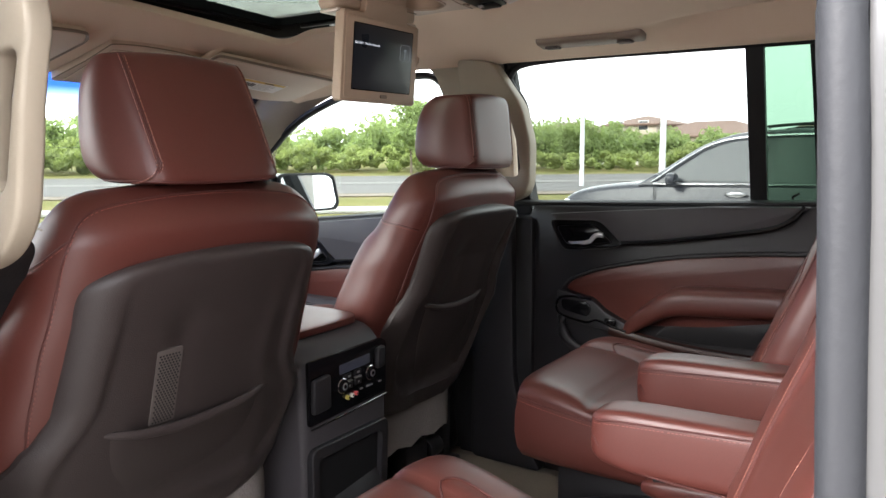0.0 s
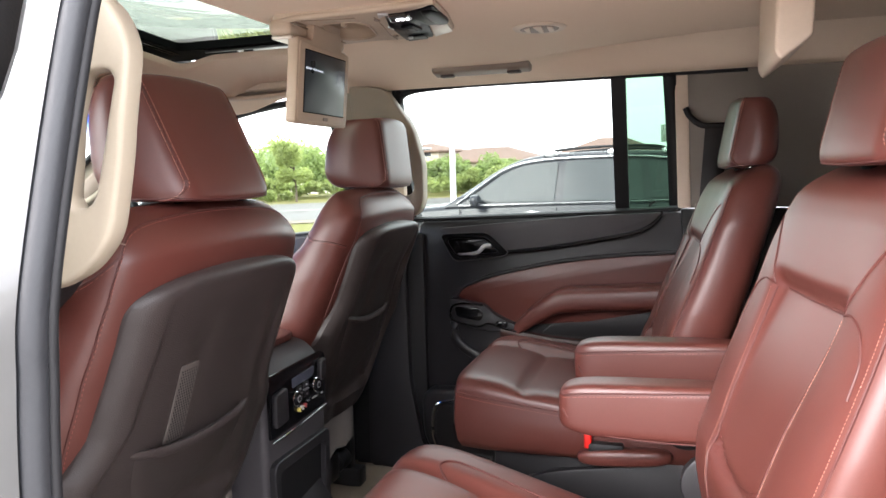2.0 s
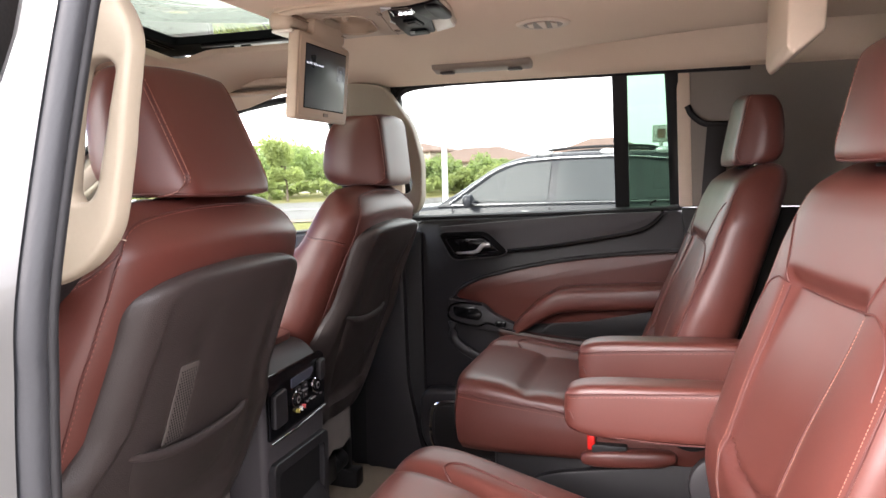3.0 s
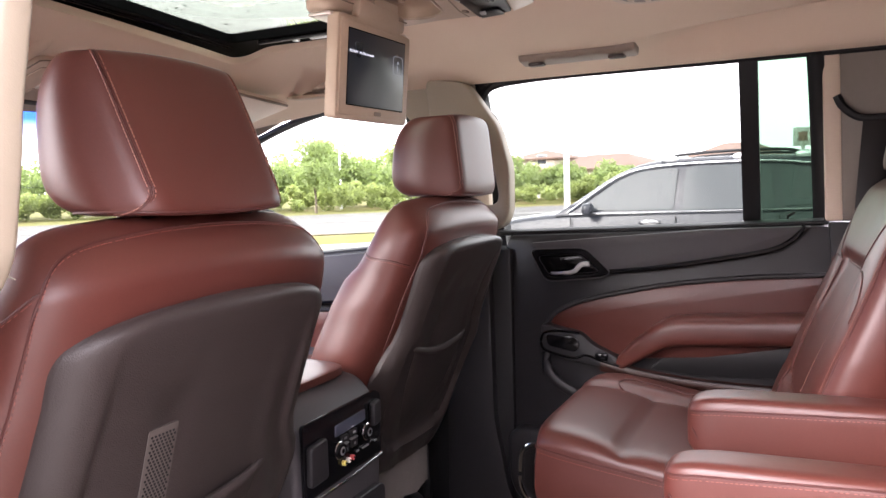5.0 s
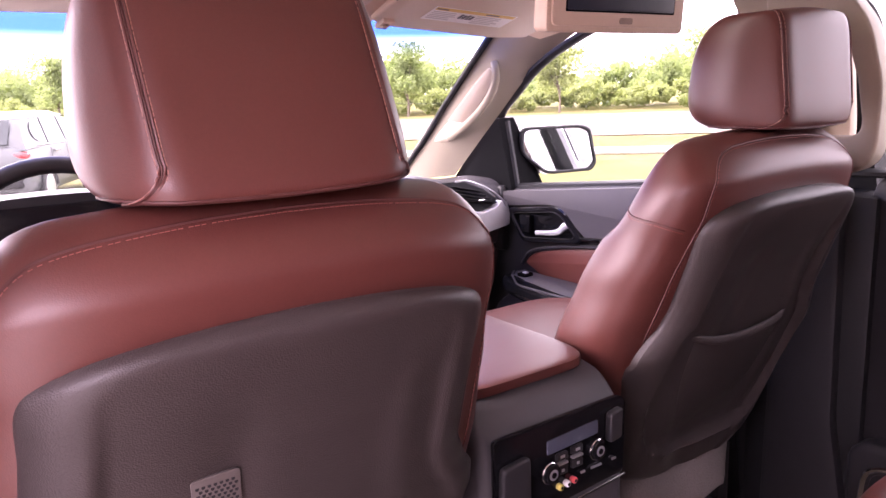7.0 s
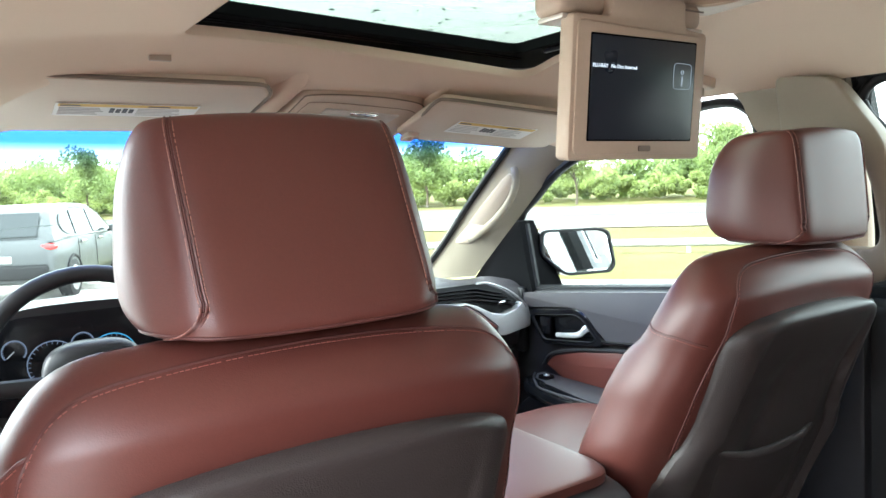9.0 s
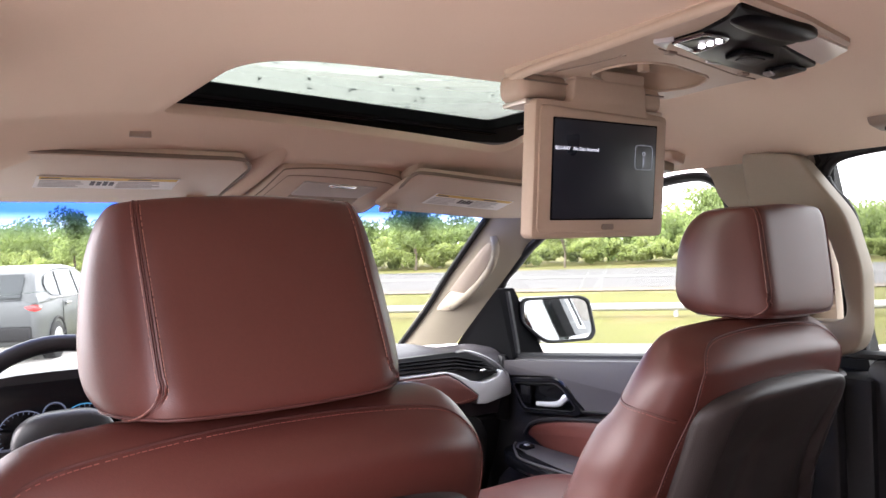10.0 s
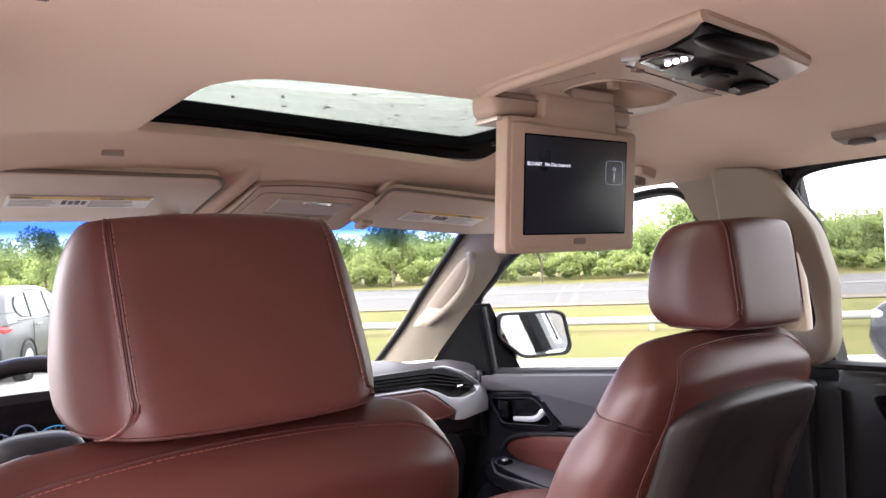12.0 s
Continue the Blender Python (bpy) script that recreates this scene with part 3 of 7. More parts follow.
    for dx in (-0.19, 0.19):
        part("track", box(xc + dx - 0.025, xc + dx + 0.025, 0.85 + dy, 1.42 + dy, 0.622, 0.68, 0.006), GREY_STEEL, seat)
        part("leg", box(xc + dx - 0.018, xc + dx + 0.018, 0.88 + dy, 0.95 + dy, 0.66, 0.86, 0.006), GREY_STEEL, seat)
    part("adjuster", join(rod((xc + 0.10, 0.90 + dy, 0.72), (xc + 0.16, 0.90 + dy, 0.72), 0.03, 14, 0.004), box(xc - 0.02, xc + 0.08, 0.87 + dy, 0.93 + dy, 0.69, 0.77, 0.01)), GREY_STEEL, seat)
    head_restraint(seat, xc + hx, 0.650 + dy, hz, 1.687, hw, *rest[:3], panel=panel, taper=rest[3])
    return seat


def warp_y(ob, rear, dy, z0):
    for v in ob.data.vertices:
        v.co.y += rear(v.co.z) - rear(z0)


TAN_GREY = material("grey_mesh_fabric", (0.062, 0.051, 0.046), 0.7, vary=0.1)
front_seat(-0.418, 0.0, "cocoa leather driver seat with a dark plastic back shell")
front_seat(0.432, 0.088, "cocoa leather passenger seat with a dark plastic back shell", 0.068, 0.184, 1.505, 0.715, (0.188, 0.148, 0.018, 0.93))

# ---------------------------------------------------------------- second row


def captain_chair(xc, dy_back, arm_x, label, inner, cy=0.0, cz=0.0, yaw=0.0, pivot=(0, 0)):
    seat = thing("captain_chair", label, "car seat", (xc, 0.2, 0.62), "second row chairs")
    # cushion: rounded block whose top carries bolsters, a crease and a sunk rear panel
    slope = 0.17 if inner > 0 else 0.32
    hw, y_mid, y_half = 0.24, 0.235 + cy, 0.295
    z_seam = lambda y: 1.050 + cz + slope * 0.7 * (y - 0.42)

    z_top = 1.079 if inner > 0 else 1.088

    def top(u, v):
        """Bolsters at the sides, a puffed front roll and insert between them, parted by a crease."""
        z = z_top + cz + slope * (y_mid + v * y_half - 0.42) + 0.006 * abs(u) ** 3
        mid = 1 / (1 + math.exp((u - 0.44) / 0.035)) / (1 + math.exp((-u - 0.97) / 0.02))
        puff = 0.008 if v > 0.44 else 0.006
        z += puff * mid * (1 - math.exp(-((v - 0.44) / 0.13) ** 2))
        z -= 0.011 * math.exp(-((v - 0.44) / 0.022) ** 2) * mid
        return z - 0.007 * math.exp(-((u - 0.46) / 0.03) ** 2) + 0.014 / (1 + math.exp((0.50 - u) / 0.03))

    def on_cushion(u, v, lift=0.0):
        x = u * (1 - 0.05 * abs(v) ** 6) * hw
        y = y_mid + v * (1 - 0.07 * abs(u) ** 5) * y_half
        e = max(0.0, (1 - abs(u) ** 8) * (1 - abs(v) ** 7)) ** 0.36
        return Vector((xc + x, y, lerp(z_seam(y), top(u, v), e) + lift))

    steps = [math.sin(math.pi / 2 * (k / 26)) for k in range(-26, 27)]
    steps2 = [math.sin(math.pi / 2 * (k / 32)) * 0.9 + 0.1 * k / 32 for k in range(-32, 33)]
    bm = sheet([[on_cushion(u, v) for u in steps] for v in steps2])
    border = [(u, -1.0) for u in steps] + [(1.0, v) for v in steps2[1:]] + [(u, 1.0) for u in steps[::-1][1:]] + [(-1.0, v) for v in steps2[::-1][1:-1]]
    walls = [[on_cushion(u, v) for u, v in border]]
    for k, bulge in ((0.25, 0.006), (0.55, 0.007), (0.8, 0.001), (0.93, -0.010), (1.0, -0.035)):
        ring = []
        for p in walls[0]:
            d = Vector((p.x - xc, (p.y - y_mid) * 0.8, 0)).normalized()
            ring.append(Vector((p.x, p.y, lerp(p.z, 0.928 + cz, k))) + d * bulge)
        walls.append(ring)
    bm = join(bm, loft(walls, cap=False))
    bmesh.ops.remove_doubles(bm, verts=bm.verts, dist=1e-5)
    cushion = part("cushion", bm, LEATHER, seat, "", 70)
    rim_line = [(-1.0, -0.6 + 0.05 * k) for k in range(33)] + [(-1 + 0.05 * k, 1.0) for k in range(1, 40)] + [(1.0, 1 - 0.05 * k) for k in range(1, 33)]
    line = [on_cushion(u, v) for u, v in rim_line]
    part("seam", tube(line, 0.0020, 6), SEAM, cushion)
    part("stitching", stitches([p + Vector((0, 0, -0.007)) + Vector((p.x - xc, p.y - y_mid, 0)).normalized() * 0.003 for p in line], 0.0045, 0.003, 0.0006), THREAD_DARK, cushion)
    part("seam", tube([on_cushion(0.04 * k, 0.44, 0.0006) for k in range(-22, 12)], 0.0018, 6), SEAM, cushion)
    turn = [(0.54 + 0.12 * math.sin(t), 0.62 + 0.10 * math.cos(t)) for t in [math.pi / 2 * k / 8 for k in range(9)]]
    edge = [(0.46, 0.66), (0.50, 0.70)] + turn + [(0.66 - 0.002 * k, 0.57 - 0.05 * k) for k in range(22)]
    part("seam", tube([on_cushion(u, v, 0.0008) for u, v in edge], 0.0018, 6), SEAM, cushion)
    # back
    rear = (lambda z: -0.150 + (1.52 - z) * 0.30) if inner > 0 else (lambda z: -0.165 + (1.52 - max(z, 1.15)) * 0.27)
    thick = lambda z: curve_at([(0.95, 0.14), (1.10, 0.165), (1.21, 0.155), (1.38, 0.135), (1.50, 0.125), (1.54, 0.10)], z)
    half = lambda z: curve_at([(0.95, 0.21), (1.1, 0.225), (1.25, 0.235), (1.42, 0.225), (1.54, 0.185)], z)
    seam_x = lambda z: curve_at([(1.05, 0.088), (1.16, 0.100), (1.38, 0.118), (1.54, 0.125)], z)
    crease_hi = lambda x: 1.368 + 0.25 * x * x
    crease_lo = lambda x: 1.165 - 0.030 * (1 - min(1, abs(x) / 0.10) ** 1.5)

    ease = lambda k: k * k * (3 - 2 * k)

    def relief(x, z):
        """Bolsters, the overhanging upper pad, the sunk insert and the pad below it."""
        inside = 1 / (1 + math.exp((abs(x) - seam_x(z)) / 0.0045))
        hi, lo = crease_hi(x), crease_lo(x)
        fade = min(1, max(0, (1.54 - z) / 0.07))
        if z > hi:
            return lerp(lerp(0.010, -0.006, inside), 0.010 * fade, ease(min(1, (z - hi) / 0.030)))
        if z > lo:
            k = (z - lo) / (hi - lo)
            return lerp(0.010, lerp(0.004, -0.006, k ** 1.5) + 0.006 * math.sin(math.pi * k) * max(0, 1 - (x / 0.11) ** 2), inside)
        return lerp(lerp(0.010, 0.004, inside), 0.013, ease(min(1, (lo - z) / 0.03))) - 0.008 * math.exp(-((z - lo) / 0.008) ** 2) * inside

    rings = back_rings(xc, rear, thick, half, 0.98, 1.538, 0.06, 0.022, steps=90, dy=dy_back, e=3.6, n=144, relief=relief)
    back = part("backrest", loft(rings), LEATHER, seat, "", 60)

    def place(x, z):
        """Where on the ring the front of the back lies at a sideways place."""
        a = half(z)
        u = min(0.999, abs(x) / a)
        t = math.acos(u ** (3.6 / 2))
        return (t if x > 0 else math.pi - t) / (2 * math.pi) * 144

    for sx in (-1, 1):
        zs = [1.07 + 0.012 * k for k in range(26)]
        line = on_rings(rings, [(place(sx * seam_x(z), z), z) for z in zs], 0.0004)
        part("seam", tube(line, 0.0017, 6), SEAM, back)
        line = on_rings(rings, [(place(sx * (seam_x(z) + 0.008), z), z) for z in zs], 0.0004)
        part("stitching", stitches(line, 0.0024, 0.0022, 0.00038), THREAD, back, "pale thread stitches")
        zs = [1.04 + 0.012 * k for k in range(39)]
        part("seam", tube(on_rings(rings, [(place(sx * 0.93 * half(z), z), z) for z in zs], 0.0003), 0.0017, 6), SEAM, back)
        part("stitching", stitches(on_rings(rings, [(place(sx * (0.93 * half(z) - 0.006), z), z) for z in zs], 0.0004), 0.0024, 0.0022, 0.00038), THREAD, back, "pale thread stitches")
        for run in ([(0.180, 1.462), (0.160, 1.440), (0.140, 1.410), (0.122, 1.376)], [(0.120, 1.374), (0.150, 1.378), (0.178, 1.366), (0.196, 1.340), (0.202, 1.305)]):
            pts_ = [(p.x, p.y) for p in spline([(x, z, 0) for x, z in run], 6)]
            part("seam", tube(on_rings(rings, [(place(sx * x, z), z) for x, z in pts_], 0.0003), 0.0015, 6), SEAM, back)
    for crease in (crease_hi, crease_lo):
        xs = [0.012 * k for k in range(-9, 10) if abs(0.012 * k) < 0.105]
        part("seam", tube(on_rings(rings, [(place(x if x else 1e-4, crease(x)), crease(x)) for x in xs], 0.0), 0.0016, 6), SEAM, back)
    hd = (0.133, 0.102, 0.074) if inner > 0 else (0.140, 0.125, 0.090)
    head = head_restraint(seat, xc - (0.006 if inner > 0 else 0), -0.165 + dy_back + (0.026 if inner > 0 else 0), 1.532, 1.682, *hd, 0.0, face=1, panel=0.70)
    # the back stands slightly turned to the door
    m = Matrix.Translation((*pivot, 0)) @ Matrix.Rotation(radians(yaw), 4, "Z") @ Matrix.Translation((-pivot[0], -pivot[1], 0))
    for ob in (back, head, *back.children, *head.children):
        ob.data.transform(m)
    # inboard arm
    za = 0.024 if inner > 0 else 0.0
    arm = pad((arm_x, 0.075, 1.128 + za), (0.039, 0.168, 0.047 + za * 0.2), 5.5, 20, lambda x, y, z: (x, y, z + (0.12 * (1 - y) * 0.5 if z > 0 else 0) - (0.0 if z > 0 else -0.22 * max(0, y - 0.55))))
    armrest = part("armrest", arm, LEATHER, seat)
    for sx in (-1, 1):
        line = spline([(arm_x + sx * 0.0372, -0.07, 1.174 + za), (arm_x + sx * 0.0378, 0.05, 1.168 + za), (arm_x + sx * 0.0372, 0.19, 1.160 + za), (arm_x + sx * 0.031, 0.232, 1.155 + za), (arm_x, 0.2425, 1.154 + za)], 6)
        part("seam", tube(line, 0.0018, 6), SEAM, armrest)
        part("stitching", stitches([p + Vector((sx * 0.0008, 0.0004, -0.005)) for p in line], 0.0036, 0.0022, 0.0005), THREAD_DARK, armrest)
        part("seam", tube(spline([(arm_x + sx * 0.034, -0.07, 1.084 + za * 0.8), (arm_x + sx * 0.035, 0.08, 1.084 + za * 0.8), (arm_x + sx * 0.034, 0.17, 1.090 + za), (arm_x + sx * 0.033, 0.215, 1.105 + za), (arm_x + sx * 0.032, 0.234, 1.130 + za)], 6), 0.0015, 6), SEAM, armrest)
        part("seam", tube([(arm_x + sx * 0.0394, -0.062, 1.168 + za), (arm_x + sx * 0.0396, -0.058, 1.135 + za), (arm_x + sx * 0.0388, -0.055, 1.10 + za)], 0.0015, 6), SEAM, armrest)
    hub = sorted((arm_x, arm_x + (0.05 if xc > arm_x else -0.05)))
    part("arm_pivot", rod((hub[0], -0.05 + dy_back * 0.5, 1.14 + za), (hub[1], -0.05 + dy_back * 0.5, 1.14 + za), 0.035, 18, 0.004), LEATHER, armrest)
    # round cover over the recliner
    rx = xc - inner * 0.245
    cover = part("recliner_cover", rod((rx - 0.012, 0.02 + dy_back * 0.5, 1.03), (rx + 0.012, 0.02 + dy_back * 0.5, 1.03), 0.052, 28, 0.006), PLASTIC, seat)
    # plastic side skirt and base
    sk = [(0.42, 0.70), (0.42, 0.86), (0.30, 0.905), (0.10, 0.935), (-0.03, 0.985), (-0.14, 1.02), (-0.17, 0.90), (-0.15, 0.70)]
    for sx in (-1, 1):
        part("side_skirt", plate(sk, "x", xc + sx * 0.215, sx * 0.022, 0.006, 0.03), PLASTIC, seat)
    part("base", box(xc - 0.20, xc + 0.20, -0.12, 0.44, 0.66, 0.95 + cz, 0.02), PLASTIC, seat)
    for sx in (-0.16, 0.16):
        part("foot", box(xc + sx - 0.03, xc + sx + 0.03, -0.18, 0.46, 0.622, 0.67, 0.008), GREY_STEEL, seat)
    bx, low = (xc - 0.252, 0.0) if inner > 0 else (xc + 0.225, -0.045)
    buckle = part("buckle", box(bx - 0.012, bx + 0.012, 0.150, 0.222, 0.950 + low, 0.982 + low, 0.006), RUBBER, seat)
    part("release_button", box(bx - 0.010, bx + 0.010, 0.214, 0.230, 0.968 + low, 1.002 + low, 0.004), RED_PLASTIC, buckle, "red release button")
    part("belt_boot", pad((bx, 0.150, 0.955 + low), (0.020, 0.095, 0.019), 3.0, 12, lambda x, y, z: (x, y, z - 0.35 * y)), LEATHER, seat, "cocoa leather belt boot")
    return seat


captain_chair(0.412, 0.016, 0.135, "cocoa leather captain chair beside the rear door", 1, yaw=5, pivot=(0.64, 0.0))
captain_chair(-0.372, -0.062, -0.068, "cocoa leather captain chair with its armrest lowered", -1, -0.035, -0.028, 10, (-0.14, -0.02))

# ---------------------------------------------------------------- vehicle shell and trim


def ceil_z(x, y):
    z = 1.838 - 0.050 * (abs(x) / 0.68) ** 4
    if y < 0.46 and abs(x) > 0.3:
        # a hollow added to shade the rear headliner, deeper towards the back
        ease = lambda k: min(1, max(0, k)) ** 2 * (3 - 2 * min(1, max(0, k)))
        x_in = lerp(0.52, 0.40, min(1, max(0, (0.40 - y) / 0.5)))
        z += 0.085 * ease((0.46 - y) / 0.34) * ease((abs(x) - x_in) / 0.07) * (1 - ease((abs(x) - 0.61) / 0.07))
    if 0.58 < y < 0.78 and -0.06 < x < 0.215:
        # room above the overhead console's dish
        off = max(-0.026 - x, x - 0.180, 0.614 - y, y - 0.747, 0)
        z += 0.030 * max(0, 1 - off / 0.025)
    if y > 1.15:
        k = min(1, (y - 1.15) / 0.17)
        z -= 0.036 * k * k * (3 - 2 * k) + 0.15 * max(0, y - 1.26) ** 1.2
    return z


GLASS_X = lambda z: 1.4197 - 0.381 * z

# headliner with the sunroof opening
SR = rounded([(-0.372, 1.165), (-0.372, 0.822), (0.312, 0.822), (0.312, 1.250)], [0.015, 0.09, 0.09, 0.05], 10)


def ring_to(outline, k):
    """The outline's points, spread evenly."""
    p = [Vector((q[0], q[1])) for q in outline]
    seg = [(p[(i + 1) % len(p)] - p[i]).length for i in range(len(p))]
    total, out, i, acc = sum(seg), [], 0, 0.0
    for j in range(k):
        d = total * j / k
        while acc + seg[i] < d:
            acc += seg[i]
            i += 1
        out.append(p[i].lerp(p[(i + 1) % len(p)], (d - acc) / max(seg[i], 1e-9)))
    return out


def headliner():
    k = 220
    inner = ring_to(SR, k)
    x0, x1, y0, y1 = -0.70, 0.70, -2.10, 1.60
    c = Vector((-0.01, 1.0))
    rows = []
    for s in range(91):
        row = []
        for p in inner:
            d = p - c
            t = min(((x1 if d.x > 0 else x0) - c.x) / d.x if abs(d.x) > 1e-6 else 1e9, ((y1 if d.y > 0 else y0) - c.y) / d.y if abs(d.y) > 1e-6 else 1e9)
            o = c + d * t
            q = p.lerp(o, (s / 90) ** 1.15)
            z = ceil_z(q.x, q.y)
            if s < 8:
                z += 0.003 * (1 - s / 8) ** 2
            row.append(Vector((q.x, q.y, z)))
        rows.append(row)
    rim = [Vector((p.x, p.y, p.z + 0.014)) for p in rows[0]]
    return loft([rim] + rows, cap=False)


solo("headliner_ceiling", headliner(), HEADLINER, "beige woven cloth headliner round a sunroof opening", "headliner", "structure", angle=60)

# sunroof
sunroof = thing("sunroof", "tinted glass sunroof with raindrops and a black frame", "sunroof", (0, 1.0, 1.9))
fr_o = [(-0.43, 1.36), (-0.43, 0.70), (0.395, 0.70), (0.395, 1.36)]
fr_i = [(-0.355, 1.118), (-0.355, 0.76), (0.255, 0.76), (0.255, 1.222)]
part("frame", frame_plate(fr_o, fr_i, "z", 1.857, 0.020, 0.03, 0.02), MATTE_BLACK, sunroof)
for off in (0.020, 0.034):
    part("seal", tube([(-0.36, 1.125 + off, 1.8565), (0.0, 1.176 + off, 1.8565), (0.29, 1.230 + off, 1.8565)], 0.0022, 6), GLOSS_BLACK, sunroof)
part("rail", box(0.268, 0.276, 0.84, 1.16, 1.850, 1.857, 0.002), GREY_STEEL, sunroof)
for y0, y1 in ((0.86, 0.90), (0.93, 1.03), (1.06, 1.075)):
    part("rail_slide", box(0.278, 0.288, y0, y1, 1.848, 1.857, 0.002), SILVER, sunroof)
pane = part("pane", box(-0.42, 0.39, 0.70, 1.42, 1.886, 1.890, 0.001), ROOF_GLASS, sunroof)
drops = bmesh.new()
rnd = random.Random(4)
for i in range(110):
    b = bmesh.new()
    bmesh.ops.create_uvsphere(b, u_segments=8, v_segments=5, radius=1)
    r = rnd.uniform(0.0007, 0.0030)
    m = Matrix.Translation((rnd.uniform(-0.34, 0.3), rnd.uniform(0.86, 1.34), 1.891)) @ Matrix.Rotation(rnd.uniform(0, 3), 4, "Z") @ Matrix.Diagonal((r * rnd.uniform(1, 2.6), r, r * 0.55, 1))
    drops = join(drops, move(b, m))
WATER = material("water_drops", (0.20, 0.24, 0.23), 0.08, spec=0.9, vary=0.2)
part("raindrop", drops, WATER, pane)["kind"] = "stuff"

# floor
floor_bm = box(-0.86, 0.86, -2.1, 2.3, 0.56, 0.62, 0.004)
solo("floor", floor_bm, CARPET, "dark brown carpeted vehicle floor", "floor", "structure")
rows = []
for i in range(29):
    y = lerp(0.42, 1.10, i / 28)
    rows.append([Vector((x, y, 0.628 + 0.010 * noise.noise(Vector((x * 9, y * 9, 3))) + 0.014 * max(0, noise.noise(Vector((x * 4, y * 5, 8)))))) for x in [lerp(0.13, 0.75, j / 24) for j in range(25)]])
solo("floor_mat", sheet(rows, -0.006, (0, 0, 1)), MAT_BEIGE, "rumpled dusty beige floor mat on the carpet", "floor mat")

# ---------------------------------------------------------------- doors


def side_frame(points, w, depth, material, name, parent, inset=0.0):
    """A flattened bar along a run of (y, z) points on the leaning side glass."""
    return part(name, tube([(GLASS_X(z) - inset, y, z) for y, z in points], w, 8, flat=depth / w, up=(0, 0.02, 1)), material, parent)


def side_pane(points, parent, material=None, name="pane"):
    bm = bmesh.new()
    bm.faces.new([bm.verts.new((GLASS_X(z), y, z)) for y, z in points])
    geo = bmesh.ops.extrude_face_region(bm, geom=bm.faces[:])
    bmesh.ops.translate(bm, vec=(0.004, 0, 0), verts=[g for g in geo["geom"] if isinstance(g, bmesh.types.BMVert)])
    ob = part(name, bm, material or CLEAR, parent)
    ob.visible_shadow = True
    return ob


def lever(parent, y0, y1, z, x, flip=1):
    """Chrome inside handle in its dark bowl."""
    arm = spline([(x + 0.004, y0, z - 0.022), (x - 0.006, lerp(y0, y1, 0.3), z - 0.020), (x - 0.012, lerp(y0, y1, 0.62), z - 0.014), (x - 0.012, lerp(y0, y1, 0.8), z + 0.004), (x - 0.010, y1, z + 0.006)], 5)
    return part("handle", tube(arm, 0.0058, 10, flat=0.7, taper=lambda t: 0.75 + 0.5 * t), SATIN, parent, "chrome inside door handle")


